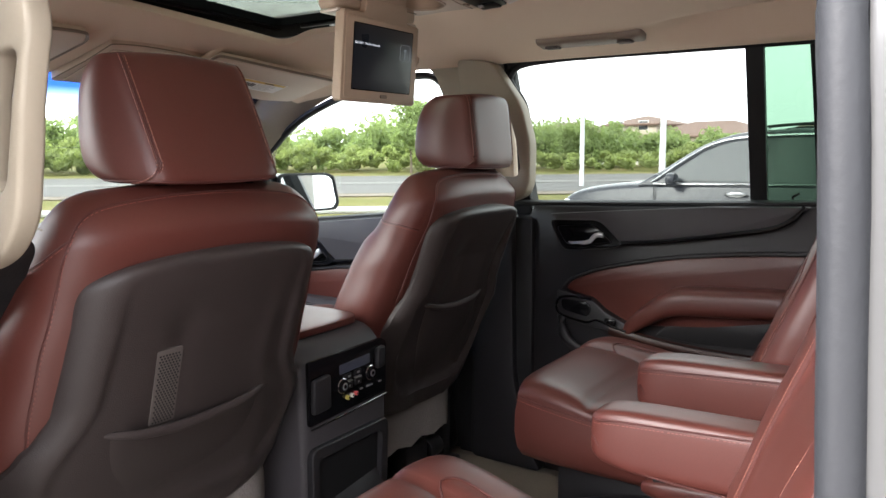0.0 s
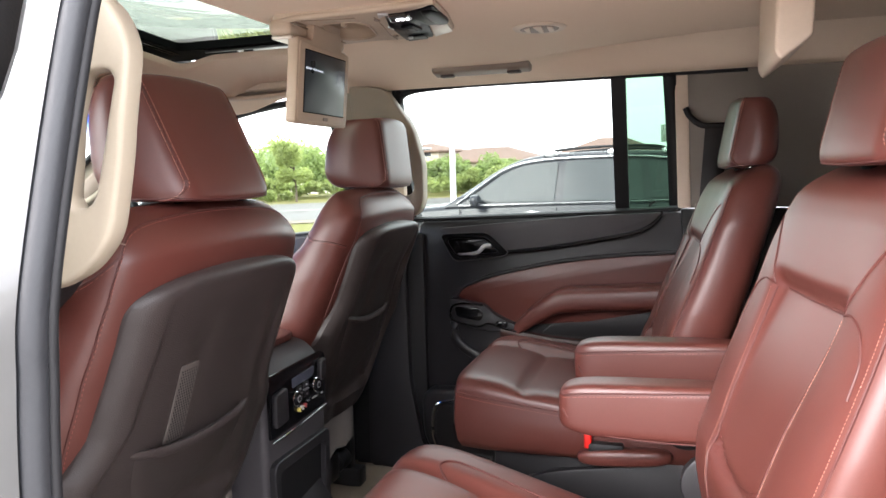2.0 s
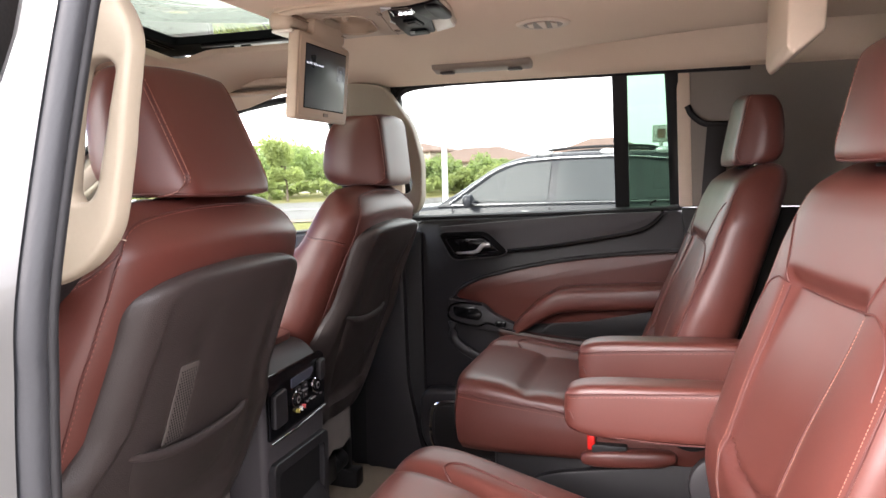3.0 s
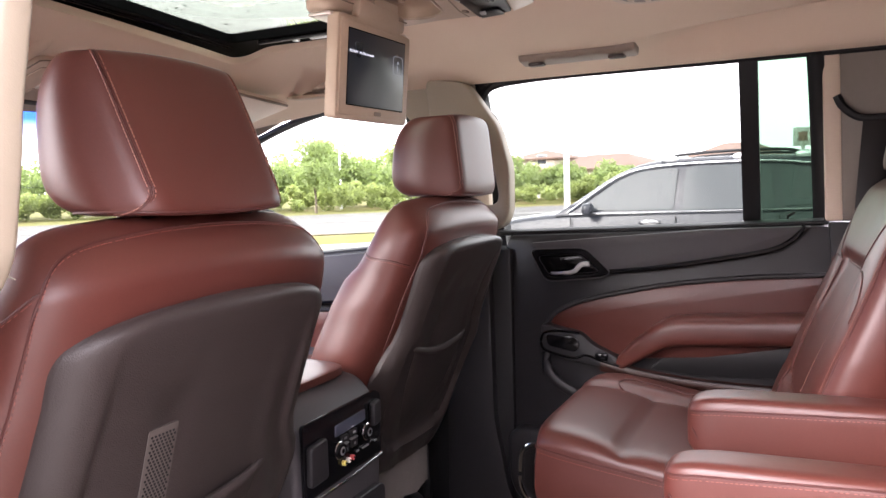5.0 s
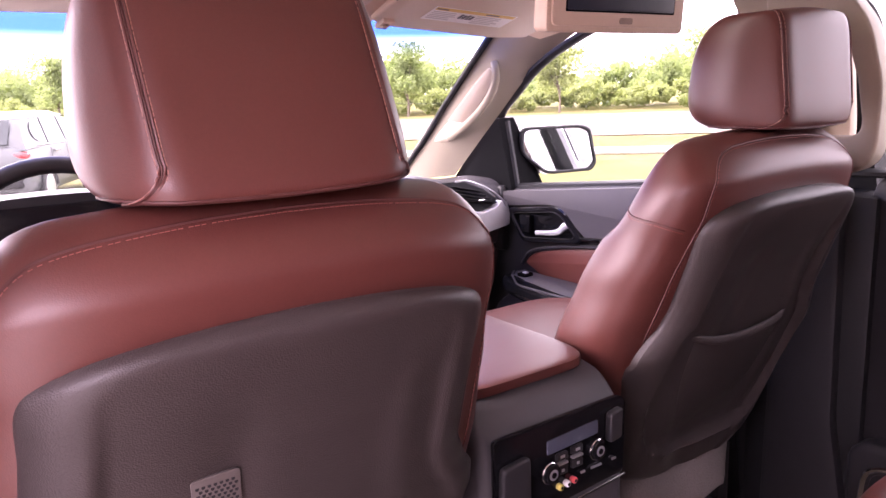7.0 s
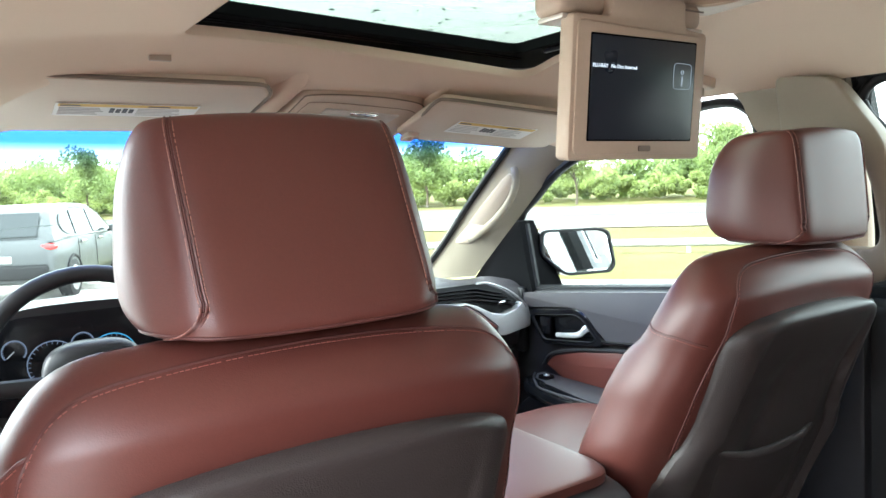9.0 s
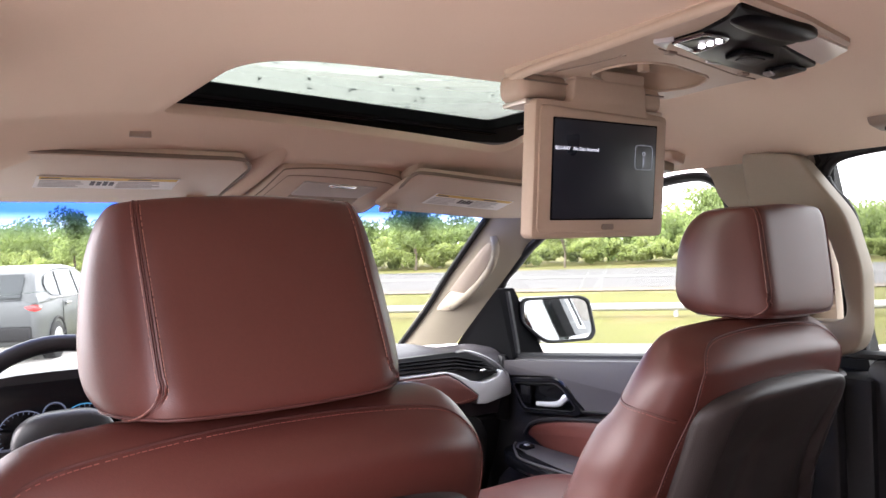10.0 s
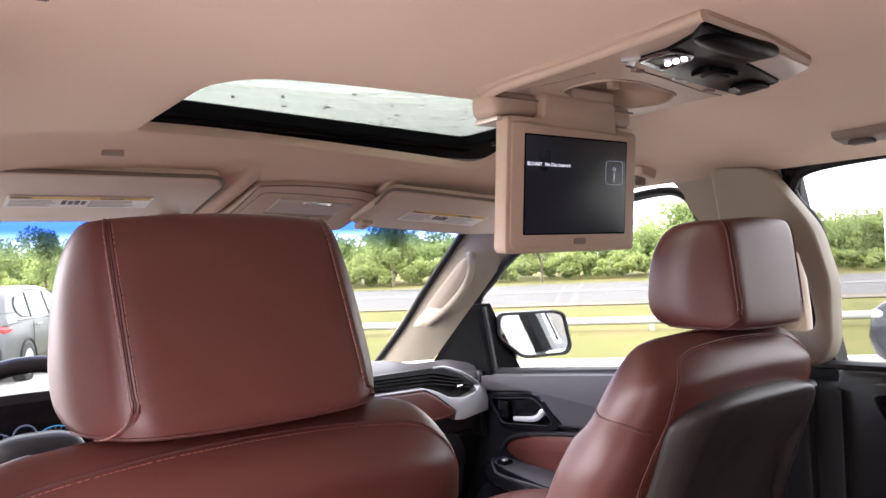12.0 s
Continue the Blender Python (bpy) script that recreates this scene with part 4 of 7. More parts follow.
def rear_door():
    d = thing("car_door", "closed rear door with charcoal trim and a cocoa leather insert", "car door", (0.84, 0.45, 0.62), "passenger side doors")
    X = 0.815
    main = [(0.845, 0.60), (0.825, 1.0), (0.812, 1.36), (0.80, 1.395), (0.30, 1.408), (0.04, 1.418), (-0.01, 1.40), (-0.04, 1.0), (-0.12, 0.60)]
    part("trim_panel", plate(main, "x", X, 0.05, 0.012, 0.02), SOFT_BLACK, d)
    # sill pad running back from the handle, under the glass
    padp = [(0.735, 1.375), (0.30, 1.409), (0.075, 1.416), (0.11, 1.392), (0.16, 1.362), (0.30, 1.338), (0.46, 1.315), (0.545, 1.306), (0.59, 1.362), (0.715, 1.362)]
    part("sill_pad", plate(padp, "x", X - 0.022, 0.04, 0.012, 0.006, seg=3), DOOR_PAD, d)
    swoop = spline([(X - 0.020, 0.55, 1.303), (X - 0.022, 0.42, 1.316), (X - 0.022, 0.26, 1.342), (X - 0.022, 0.16, 1.362), (X - 0.02, 0.115, 1.385), (X - 0.016, 0.088, 1.416)], 6)
    part("trim_strip", tube(swoop, 0.0065, 8), GLOSS_BLACK, d)
    part("belt_seal", tube([(X + 0.03, 0.86, 1.398), (X + 0.03, 0.3, 1.414), (X + 0.03, 0.05, 1.424)], 0.009, 8, flat=2.2), RUBBER, d)
    # handle bowl
    o = [(0.735, 1.360), (0.585, 1.365), (0.520, 1.303), (0.545, 1.290), (0.690, 1.276)]
    i = [(0.712, 1.343), (0.598, 1.347), (0.553, 1.306), (0.563, 1.304), (0.680, 1.293)]
    bez = part("handle_bezel", frame_plate(o, i, "x", X - 0.026, 0.03, 0.022, 0.016, 5, 0.004), GLOSS_BLACK, d)
    part("handle_ring", frame_plate([(a + (a - 0.625) * 0.02, b + (b - 1.32) * 0.02) for a, b in i], i, "x", X - 0.029, 0.006, 0.016, 0.016, 5, 0.001), SOFT_BLACK, bez)
    # lighter tube that draws the highlight along the bezel's outer edge
    part("bezel_edge", tube([(X - 0.0265, p.x, p.y) for p in rounded(o, 0.022, 5)], 0.0016, 6, closed=True), DOOR_PAD, bez)
    part("handle_bowl", plate(i, "x", X - 0.004, 0.02, 0.002, 0.012), GLOSS_BLACK, bez)
    lever(bez, 0.682, 0.575, 1.318, X - 0.014)
    # leather insert and arm
    ins = [(0.692, 1.168), (0.665, 1.195), (0.596, 1.225), (0.48, 1.254), (0.362, 1.276), (0.20, 1.294), (0.0, 1.306), (-0.02, 1.16), (0.30, 1.10), (0.49, 1.085), (0.60, 1.13)]
    part("leather_insert", plate(ins, "x", X - 0.012, 0.03, 0.008, 0.02), LEATHER, d)
    edge = spline([(X - 0.013, 0.694, 1.165), (X - 0.013, 0.665, 1.198), (X - 0.013, 0.596, 1.229), (X - 0.013, 0.48, 1.258), (X - 0.013, 0.362, 1.280), (X - 0.013, 0.2, 1.298), (X - 0.013, 0.0, 1.310)], 6)
    part("insert_edge", tube(edge, 0.006, 8), SOFT_BLACK, d)
    rings = []
    path = [(0.508, 1.072, 0.020, 0.010), (0.47, 1.105, 0.028, 0.030), (0.42, 1.142, 0.034, 0.046), (0.375, 1.166, 0.036, 0.054), (0.32, 1.174, 0.036, 0.058), (0.20, 1.181, 0.036, 0.060), (0.08, 1.188, 0.036, 0.060), (-0.02, 1.194, 0.036, 0.060)]
    for y, z, hz, hx in path:
        rings.append([Vector((X - 0.012 - hx / 2 + a, y, z + b)) for a, b in oval(hx / 2 + 0.016, hz, 3.2, 28)])
    dense = [[spline([r[k] for r in rings], 4)[s] for k in range(28)] for s in range(4 * (len(rings) - 1) + 1)]
    arm = part("armrest", loft(dense), LEATHER, d)
    part("stitching", stitches([(X - 0.055 - 0.004 * min(1, (0.5 - y) / 0.15), y, z) for y, z in [(0.455, 1.134), (0.42, 1.160), (0.38, 1.182), (0.32, 1.194), (0.2, 1.202), (0.05, 1.21)]], 0.004, 0.003, 0.0008), THREAD_DARK, arm)
    pk = [(0.435, 1.063), (0.395, 1.100), (0.32, 1.128), (0.10, 1.142), (-0.01, 1.145), (-0.01, 1.08), (0.12, 1.062), (0.32, 1.055)]
    part("door_pocket", plate(pk, "x", X - 0.010, 0.02, 0.003, 0.015), PLASTIC, d)
    # pull cup and switch
    o = [(0.704, 1.168), (0.700, 1.095), (0.62, 1.074), (0.545, 1.066), (0.486, 1.066), (0.50, 1.090), (0.565, 1.120), (0.60, 1.150)]
    pod = part("switch_pod", plate(o, "x", X - 0.036, 0.05, 0.008, 0.012, seg=3), SOFT_BLACK, d)
    part("pod_rim", tube(spline([(X - 0.038, a, b) for a, b in [(0.600, 1.148), (0.66, 1.152), (0.697, 1.140), (0.695, 1.102), (0.62, 1.084), (0.585, 1.093), (0.545, 1.082), (0.495, 1.070)]], 5), 0.0035, 8), GLOSS_BLACK, pod)
    part("pull_cup", plate([(0.690, 1.142), (0.685, 1.112), (0.61, 1.098), (0.598, 1.120), (0.612, 1.140)], "x", X - 0.039, 0.01, 0.002, 0.012), GLOSS_BLACK, pod)
    part("window_switch", box(X - 0.047, X - 0.034, 0.528, 0.560, 1.084, 1.102, 0.004), GLOSS_BLACK, pod)
    strip = spline([(X - 0.030, 0.548, 1.070), (X - 0.034, 0.46, 1.054), (X - 0.036, 0.33, 1.040), (X - 0.036, 0.15, 1.035), (X - 0.034, -0.02, 1.034)], 6)
    part("wood_trim", tube(strip, 0.017, 10, flat=0.6), WOOD, d, "dark burl wood trim strip")
    part("trim_edge", tube([p + Vector((-0.010, 0, 0.014)) for p in strip], 0.0013, 6), SOFT_BLACK, d)
    low = spline([(X - 0.005, 0.70, 1.09), (X - 0.008, 0.69, 1.03), (X - 0.012, 0.62, 0.985), (X - 0.016, 0.50, 0.95), (X - 0.018, 0.3, 0.93), (X - 0.018, 0.0, 0.92)], 6)
    part("lower_edge", tube(low, 0.016, 10, flat=0.7), SOFT_BLACK, d)
    # lower bin with a bright rim
    sp = [(0.802, 0.86), (0.775, 0.885), (0.69, 0.89), (0.5, 0.86), (0.5, 0.66), (0.68, 0.665), (0.775, 0.69), (0.80, 0.74)]
    binp = part("lower_bin", plate(sp, "x", X - 0.045, 0.06, 0.016, 0.03, seg=3), SOFT_BLACK, d)
    part("bin_rim", tube(spline([(X - 0.048, a, b) for a, b in [(0.60, 0.845), (0.70, 0.852), (0.752, 0.835), (0.764, 0.79), (0.762, 0.73), (0.735, 0.695), (0.66, 0.683), (0.58, 0.68)]], 6), 0.0055, 8), CHROME, binp, "bright chrome rim")
    part("speaker_grille", plate([(0.752, 0.835), (0.755, 0.73), (0.72, 0.70), (0.55, 0.69), (0.55, 0.84)], "x", X - 0.047, 0.008, 0.002, 0.03), PLASTIC, binp)
    # window
    top = [(0.875, 1.40), (0.86, 1.56), (0.842, 1.735), (0.825, 1.775), (0.785, 1.792), (0.50, 1.800), (0.21, 1.806), (0.10, 1.800), (0.075, 1.785), (0.070, 1.76), (0.062, 1.60), (0.055, 1.41)]
    win = d
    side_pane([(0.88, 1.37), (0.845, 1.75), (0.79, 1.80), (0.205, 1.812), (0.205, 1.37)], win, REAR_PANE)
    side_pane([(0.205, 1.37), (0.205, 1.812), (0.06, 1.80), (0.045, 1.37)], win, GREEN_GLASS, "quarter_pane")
    side_frame([(p.x, p.y) for p in spline([(a, b, 0) for a, b in top], 5)], 0.011, 0.018, RUBBER, "window_seal", win, 0.006)
    part("opening_seal", tube(spline([(0.735, -0.12, 1.786), (0.735, 0.30, 1.788), (0.733, 0.60, 1.789), (0.732, 0.72, 1.786), (0.731, 0.785, 1.780), (0.730, 0.815, 1.768), (0.730, 0.828, 1.745), (0.734, 0.818, 1.715), (0.742, 0.800, 1.69), (0.755, 0.790, 1.65), (0.79, 0.80, 1.55)], 6), 0.0095, 10), RUBBER, win, "black rubber opening seal")
    part("division_bar", loft([[Vector((GLASS_X(z) - 0.012 + dx, y, z)) for dx, y in ((0, 0.183), (0.02, 0.183), (0.02, 0.222), (0, 0.222))] for z in (1.39, 1.5, 1.6, 1.7, 1.815)]), RUBBER, win)
    part("shade_hook", join(rod((0.862, 0.125, 1.405), (0.862, 0.125, 1.438), 0.003, 8), rod((0.862, 0.125, 1.436), (0.862, 0.110, 1.445), 0.003, 8)), RUBBER, win)
    return d


CHROME_DARK = material("dark_chrome", (0.35, 0.35, 0.36), 0.2, metal=1.0, vary=0.03)


def front_door():
    d = thing("car_door", "closed front passenger door with charcoal trim and leather insert", "car door", (0.84, 1.45, 0.62), "passenger side doors")
    X = 0.815
    main = [(2.0, 0.60), (1.98, 1.20), (1.945, 1.275), (1.89, 1.288), (1.40, 1.335), (0.98, 1.375), (0.955, 1.30), (0.96, 0.60)]
    part("trim_panel", plate(main, "x", X, 0.05, 0.012, 0.02), SOFT_BLACK, d)
    part("sill_pad", plate([(1.93, 1.278), (1.40, 1.330), (0.99, 1.368), (0.985, 1.225), (1.53, 1.185), (1.60, 1.235), (1.66, 1.262), (1.85, 1.243)], "x", X - 0.022, 0.04, 0.012, 0.006, seg=3), DOOR_PAD, d)
    part("trim_strip", tube(spline([(X - 0.021, 1.54, 1.180), (X - 0.022, 1.40, 1.192), (X - 0.022, 1.2, 1.208), (X - 0.022, 1.0, 1.222)], 5), 0.006, 8), GLOSS_BLACK, d)
    o = [(1.85, 1.236), (1.64, 1.262), (1.60, 1.245), (1.535, 1.180), (1.56, 1.162), (1.785, 1.140)]
    i = [(1.825, 1.222), (1.645, 1.244), (1.613, 1.232), (1.565, 1.186), (1.58, 1.176), (1.775, 1.156)]
    bez = part("handle_bezel", frame_plate(o, i, "x", X - 0.026, 0.03, 0.022, 0.016, 5, 0.004), GLOSS_BLACK, d)
    part("handle_ring", frame_plate([(a + (a - 1.69) * 0.02, b + (b - 1.20) * 0.03) for a, b in i], i, "x", X - 0.029, 0.006, 0.016, 0.016, 5, 0.001), SOFT_BLACK, bez)
    part("handle_bowl", plate(i, "x", X - 0.004, 0.02, 0.002, 0.012), GLOSS_BLACK, bez)
    part("lock_switch", box(X - 0.024, X - 0.010, 1.752, 1.795, 1.170, 1.222, 0.004), GLOSS_BLACK, bez)
    part("handle", tube(spline([(X - 0.012, 1.735, 1.172), (X - 0.02, 1.66, 1.182), (X - 0.024, 1.625, 1.192), (X - 0.024, 1.608, 1.206), (X - 0.016, 1.60, 1.212)], 5), 0.0085, 10, flat=0.7, taper=lambda t: 0.8 + 0.5 * t), SATIN, bez, "chrome inside door handle")
    ins = [(1.79, 1.075), (1.755, 1.108), (1.66, 1.135), (1.50, 1.158), (1.0, 1.19), (1.0, 0.98), (1.40, 0.98), (1.62, 1.01)]
    part("leather_insert", plate(ins, "x", X - 0.012, 0.03, 0.008, 0.02), LEATHER, d)
    part("insert_edge", tube(spline([(X - 0.013, a, b) for a, b in [(1.795, 1.072), (1.757, 1.112), (1.66, 1.139), (1.5, 1.162), (1.25, 1.178), (1.0, 1.194)]], 6), 0.006, 8), SOFT_BLACK, d)
    # sloping switch shelf
    rings = []
    for y, z, wd, hh in [(1.815, 1.028, 0.016, 0.012), (1.79, 1.030, 0.042, 0.020), (1.70, 1.028, 0.062, 0.026), (1.5, 1.022, 0.072, 0.028), (1.1, 1.02, 0.075, 0.030)]:
        rings.append([Vector((X - 0.005 - wd + a, y, z + b)) for a, b in oval(wd + 0.01, hh, 3.5, 28)])
    dense = [[spline([r[k] for r in rings], 5)[s] for k in range(28)] for s in range(5 * (len(rings) - 1) + 1)]
    shelf = part("switch_shelf", loft(dense), GLOSS_BLACK, d)
    edge_x = lambda y: X - 0.016 - 0.140 * min(1, (1.815 - y) / 0.16) ** 0.55
    part("shelf_edge", tube(spline([(edge_x(y) + 0.010, y, 1.052) for y in [1.80, 1.77, 1.72, 1.65, 1.5, 1.3, 1.12]], 5), 0.003, 8), DOOR_PAD, shelf)
    part("shelf_strip", tube(spline([(edge_x(y) + 0.004, y, 1.020) for y in [1.74, 1.68, 1.6, 1.45, 1.3, 1.12]], 5), 0.0035, 8), CHROME, shelf)
    part("shelf_top", loft([[Vector((X - 0.012 - b * wd, y, 1.049 + q)) for b, q in ((0.0, 0.0), (0.12, 0.006), (0.9, 0.006), (1.0, 0.0), (0.9, -0.004), (0.12, -0.004))] for y, wd in ((1.785, 0.040), (1.76, 0.070), (1.68, 0.098), (1.5, 0.112), (1.12, 0.116))]), DOOR_PAD, shelf)
    part("window_switch", box(X - 0.085, X - 0.050, 1.705, 1.740, 1.052, 1.066, 0.005), GLOSS_BLACK, shelf)
    part("switch_glint", box(X - 0.080, X - 0.066, 1.708, 1.722, 1.064, 1.069, 0.002), SATIN, shelf)
    part("lower_panel", plate([(1.93, 0.62), (1.90, 0.93), (1.80, 1.0), (1.10, 0.97), (1.05, 0.62)], "x", X - 0.04, 0.05, 0.012, 0.03), SOFT_BLACK, d)
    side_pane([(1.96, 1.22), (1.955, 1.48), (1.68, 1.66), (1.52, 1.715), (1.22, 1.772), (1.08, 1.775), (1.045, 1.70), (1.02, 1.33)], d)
    seal = [(1.965, 1.29), (1.955, 1.478), (1.82, 1.575), (1.68, 1.650), (1.52, 1.706), (1.36, 1.745), (1.22, 1.765), (1.12, 1.770), (1.075, 1.755), (1.055, 1.715), (1.045, 1.60), (1.03, 1.36)]
    part("window_seal", tube([(GLASS_X(z) - 0.006, y, z) for y, z in [(p.x, p.y) for p in spline([(a, b, 0) for a, b in seal], 5)]], 0.011, 8, flat=1.6, up=(0, 0.02, 1)), RUBBER, d)
    # corner sail behind the mirror, and its upright
    sail = bmesh.new()
    pts = [(2.15, 1.295), (1.925, 1.500), (1.89, 1.500), (1.845, 1.275)]
    lo = [sail.verts.new((GLASS_X(z) - 0.050 if z > 1.3 else 0.81, y, z)) for y, z in pts]
    hi = [sail.verts.new((GLASS_X(z) + 0.01, y, z)) for y, z in pts]
    sail.faces.new(lo); sail.faces.new(hi[::-1])
    for k in range(4):
        sail.faces.new((lo[k], lo[(k + 1) % 4], hi[(k + 1) % 4], hi[k]))
    part("mirror_sail", soften(sail, 0.006), MATTE_BLACK, d)
    part("upright", tube([(0.835, 1.850, 1.28), (GLASS_X(1.49) - 0.020, 1.893, 1.490)], 0.011, 8), RUBBER, d)
    part("belt_seal", tube([(X + 0.03, 1.93, 1.288), (X + 0.03, 1.4, 1.338), (X + 0.03, 0.98, 1.378)], 0.009, 8, flat=2.2), RUBBER, d)
    return d


rear_door()
front_door()

# door mirror, turned towards the driver
mir = thing("door_mirror", "silver cased door mirror with a black rim", "door mirror", (0.95, 1.85, 1.33))
mm = Matrix.Translation((0.975, 1.815, 1.398)) @ Matrix.Rotation(radians(-25), 4, "Z") @ Matrix.Rotation(radians(-3.5), 4, "X")
mo = [(-0.118, 0.070), (0.070, 0.070), (0.100, 0.058), (0.116, -0.045), (0.100, -0.068), (-0.045, -0.072), (-0.122, -0.005)]
case = loft([[Vector((lerp(x, 0.0, k), y, lerp(z, 0.0, k))) for x, z in rounded(mo, 0.022, 4)] for y, k in ((0.01, -0.02), (0.04, -0.05), (0.09, 0.04), (0.15, 0.25), (0.19, 0.6))])
part("casing", move(case, mm), WHITE_PAINT, mir, "silver painted mirror casing")
mi = [(x * 0.93, z * 0.90) for x, z in mo]
part("rim", move(frame_plate([(x * 1.02, z * 1.03) for x, z in mo], mi, "y", -0.006, 0.025, 0.022, 0.02, 4, 0.003), mm), RUBBER, mir)
part("mirror_glass", move(plate(mi, "y", 0.002, 0.004, 0.0, 0.02), mm), MIRROR, mir)
part("arm", loft([[Vector((x, 1.915 + a, 1.340 + b + dz)) for a, b in oval(0.04, 0.026, 3, 16)] for x, dz in ((0.84, -0.03), (0.90, -0.012), (0.97, 0.006))]), RUBBER, mir)

# ---------------------------------------------------------------- pillars


def grab_pillar(side, y_off, name_label):
    """Middle pillar trim with its long grab handle, for one side."""
    p = thing("grab_pillar", name_label, "pillar trim", (side * 0.72, 0.9 + y_off, 1.6), "middle pillar trims")
    o = [(0.955, 1.800), (0.846, 1.785), (0.770, 1.672), (0.746, 1.568), (0.748, 1.462), (0.762, 1.428), (0.812, 1.408), (0.930, 1.420), (0.945, 1.50), (0.952, 1.62)]
    i = [(0.895, 1.640), (0.838, 1.636), (0.806, 1.630), (0.789, 1.575), (0.777, 1.505), (0.780, 1.487), (0.795, 1.479), (0.880, 1.478), (0.892, 1.50), (0.897, 1.60)]
    if side < 0:
        o = [(0.955, 1.800), (0.846, 1.790), (0.750, 1.715), (0.728, 1.672), (0.739, 1.570), (0.759, 1.480), (0.794, 1.443), (0.845, 1.421), (0.930, 1.420), (0.950, 1.62)]
        i = [(0.790, 1.650), (0.775, 1.653), (0.756, 1.653), (0.746, 1.642), (0.757, 1.590), (0.776, 1.522), (0.787, 1.511), (0.804, 1.510), (0.812, 1.520), (0.800, 1.60)]
    loop = frame_plate([(a + y_off, b) for a, b in o], [(a + y_off, b) for a, b in i], "x", side * (0.690 if side > 0 else 0.696), side * (0.044 if side > 0 else 0.028), 0.022, 0.010, 5, 0.0)
    soften(loop, 0.006, 3, 50)
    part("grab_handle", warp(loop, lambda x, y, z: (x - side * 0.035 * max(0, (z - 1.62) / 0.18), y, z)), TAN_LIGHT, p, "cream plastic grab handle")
    xs_ = 0.690 if side > 0 else 0.696
    for run in ([(0.835, 1.475), (0.800, 1.478), (0.765, 1.470)], [(0.850, 1.668), (0.790, 1.672), (0.752, 1.668), (0.735, 1.64)]) if side < 0 else ():
        part("parting_line", tube([(side * (xs_ - 0.0002) - side * 0.035 * max(0, (z - 1.62) / 0.18), y + y_off, z) for y, z in run], 0.0008, 6), TAN_DARK, p)
    up = [(1.12, 1.815), (0.85, 1.815), (0.845, 1.66), (0.90, 1.64), (1.00, 1.67), (1.05, 1.725), (1.06, 1.76)]
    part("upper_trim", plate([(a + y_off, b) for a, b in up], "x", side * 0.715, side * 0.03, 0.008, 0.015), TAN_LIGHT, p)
    part("bolt_cover", plate([(0.925 + y_off, 1.705), (0.965 + y_off, 1.705), (0.965 + y_off, 1.728), (0.925 + y_off, 1.728)], "x", side * 0.7135, side * 0.004, 0.001, 0.004), TAN, p)
    back = [(1.00, 1.66), (0.845, 1.66), (0.83, 1.50), (0.83, 1.405), (0.96, 1.405), (0.985, 1.5)]
    part("pillar_cover", plate([(a + y_off, b) for a, b in back], "x", side * 0.762, side * 0.03, 0.01, 0.02), TAN, p)
    part("belt_slot", tube([(side * 0.752, 0.90 + y_off, 1.46), (side * 0.745, 0.90 + y_off, 1.64)], 0.016, 8, flat=0.3, up=(0, 1, 0)), RUBBER, p)
    return p


grab_pillar(1, 0.0, "cream pillar trim with a long grab handle")
grab_pillar(-1, -0.155, "cream pillar trim with a long grab handle")

body = thing("vehicle_body", "silver painted large sport utility vehicle body", "car body", (0, 0, 0.4), kind="structure")
for sx, yo in ((1, 0.0), (-1, -0.155)):
    lowp = [(0.985 + yo, 0.62), (0.97 + yo, 1.36), (0.845 + yo, 1.38), (0.838 + yo, 0.90), (0.80 + yo, 0.70), (0.74 + yo, 0.62)]
    part("pillar_lower_trim", plate(lowp, "x", sx * 0.775, sx * 0.05, 0.02, 0.03), SOFT_BLACK, body)
    part("pillar_core", box(*sorted((sx * 0.80, sx * 0.90)), 0.79 + yo + (0.01 if sx < 0 else 0), 1.04 + yo, 0.55, 1.36, 0.01), RUBBER, body)
    part("pillar_core", loft([[Vector((sx * (GLASS_X(z) + dx - 0.01), y + yo, z)) for dx, y in ((0, 0.835), (0.05, 0.835), (0.05, 1.06), (0, 1.06))] for z in (1.34, 1.83)]), RUBBER, body)
# rear quarter trim on both sides with the belt guide
for sx, y1 in ((1, 0.055), (-1, -0.165)):
    q = [(y1, 1.80), (y1 - 0.01, 1.43), (-2.1, 1.43), (-2.1, 1.80)]
    # darker than the tan edge strip, in place of shade on the trim
    part("quarter_trim", plate(q, "x", sx * 0.742, sx * 0.03, 0.006), QUARTER_SHADED, body)
    part("quarter_edge", plate([(y1 + 0.004, 1.80), (y1 - 0.006, 1.43), (y1 - 0.040, 1.43), (y1 - 0.030, 1.80)], "x", sx * 0.738, sx * 0.03, 0.006), TAN, body)
    part("quarter_lower_trim", plate([(y1 - 0.012, 1.428), (y1 - 0.08, 0.60), (-2.1, 0.60), (-2.1, 1.428)], "x", sx * 0.765, sx * 0.03, 0.006), PLASTIC, body)
belt = thing("shoulder_belt", "dark shoulder belt hanging from a black guide", "seat belt", (0.73, -0.02, 1.5))
part("guide", tube(spline([(0.735, 0.030, 1.692), (0.732, 0.018, 1.668), (0.728, -0.012, 1.645), (0.728, -0.06, 1.642), (0.73, -0.11, 1.643)], 5), 0.0085, 8), RUBBER, belt)
part("webbing", plate([(-0.018, 1.642), (-0.075, 1.642), (-0.03, 1.10), (0.02, 1.10)], "x", 0.722, 0.004, 0.001), PLASTIC, belt)

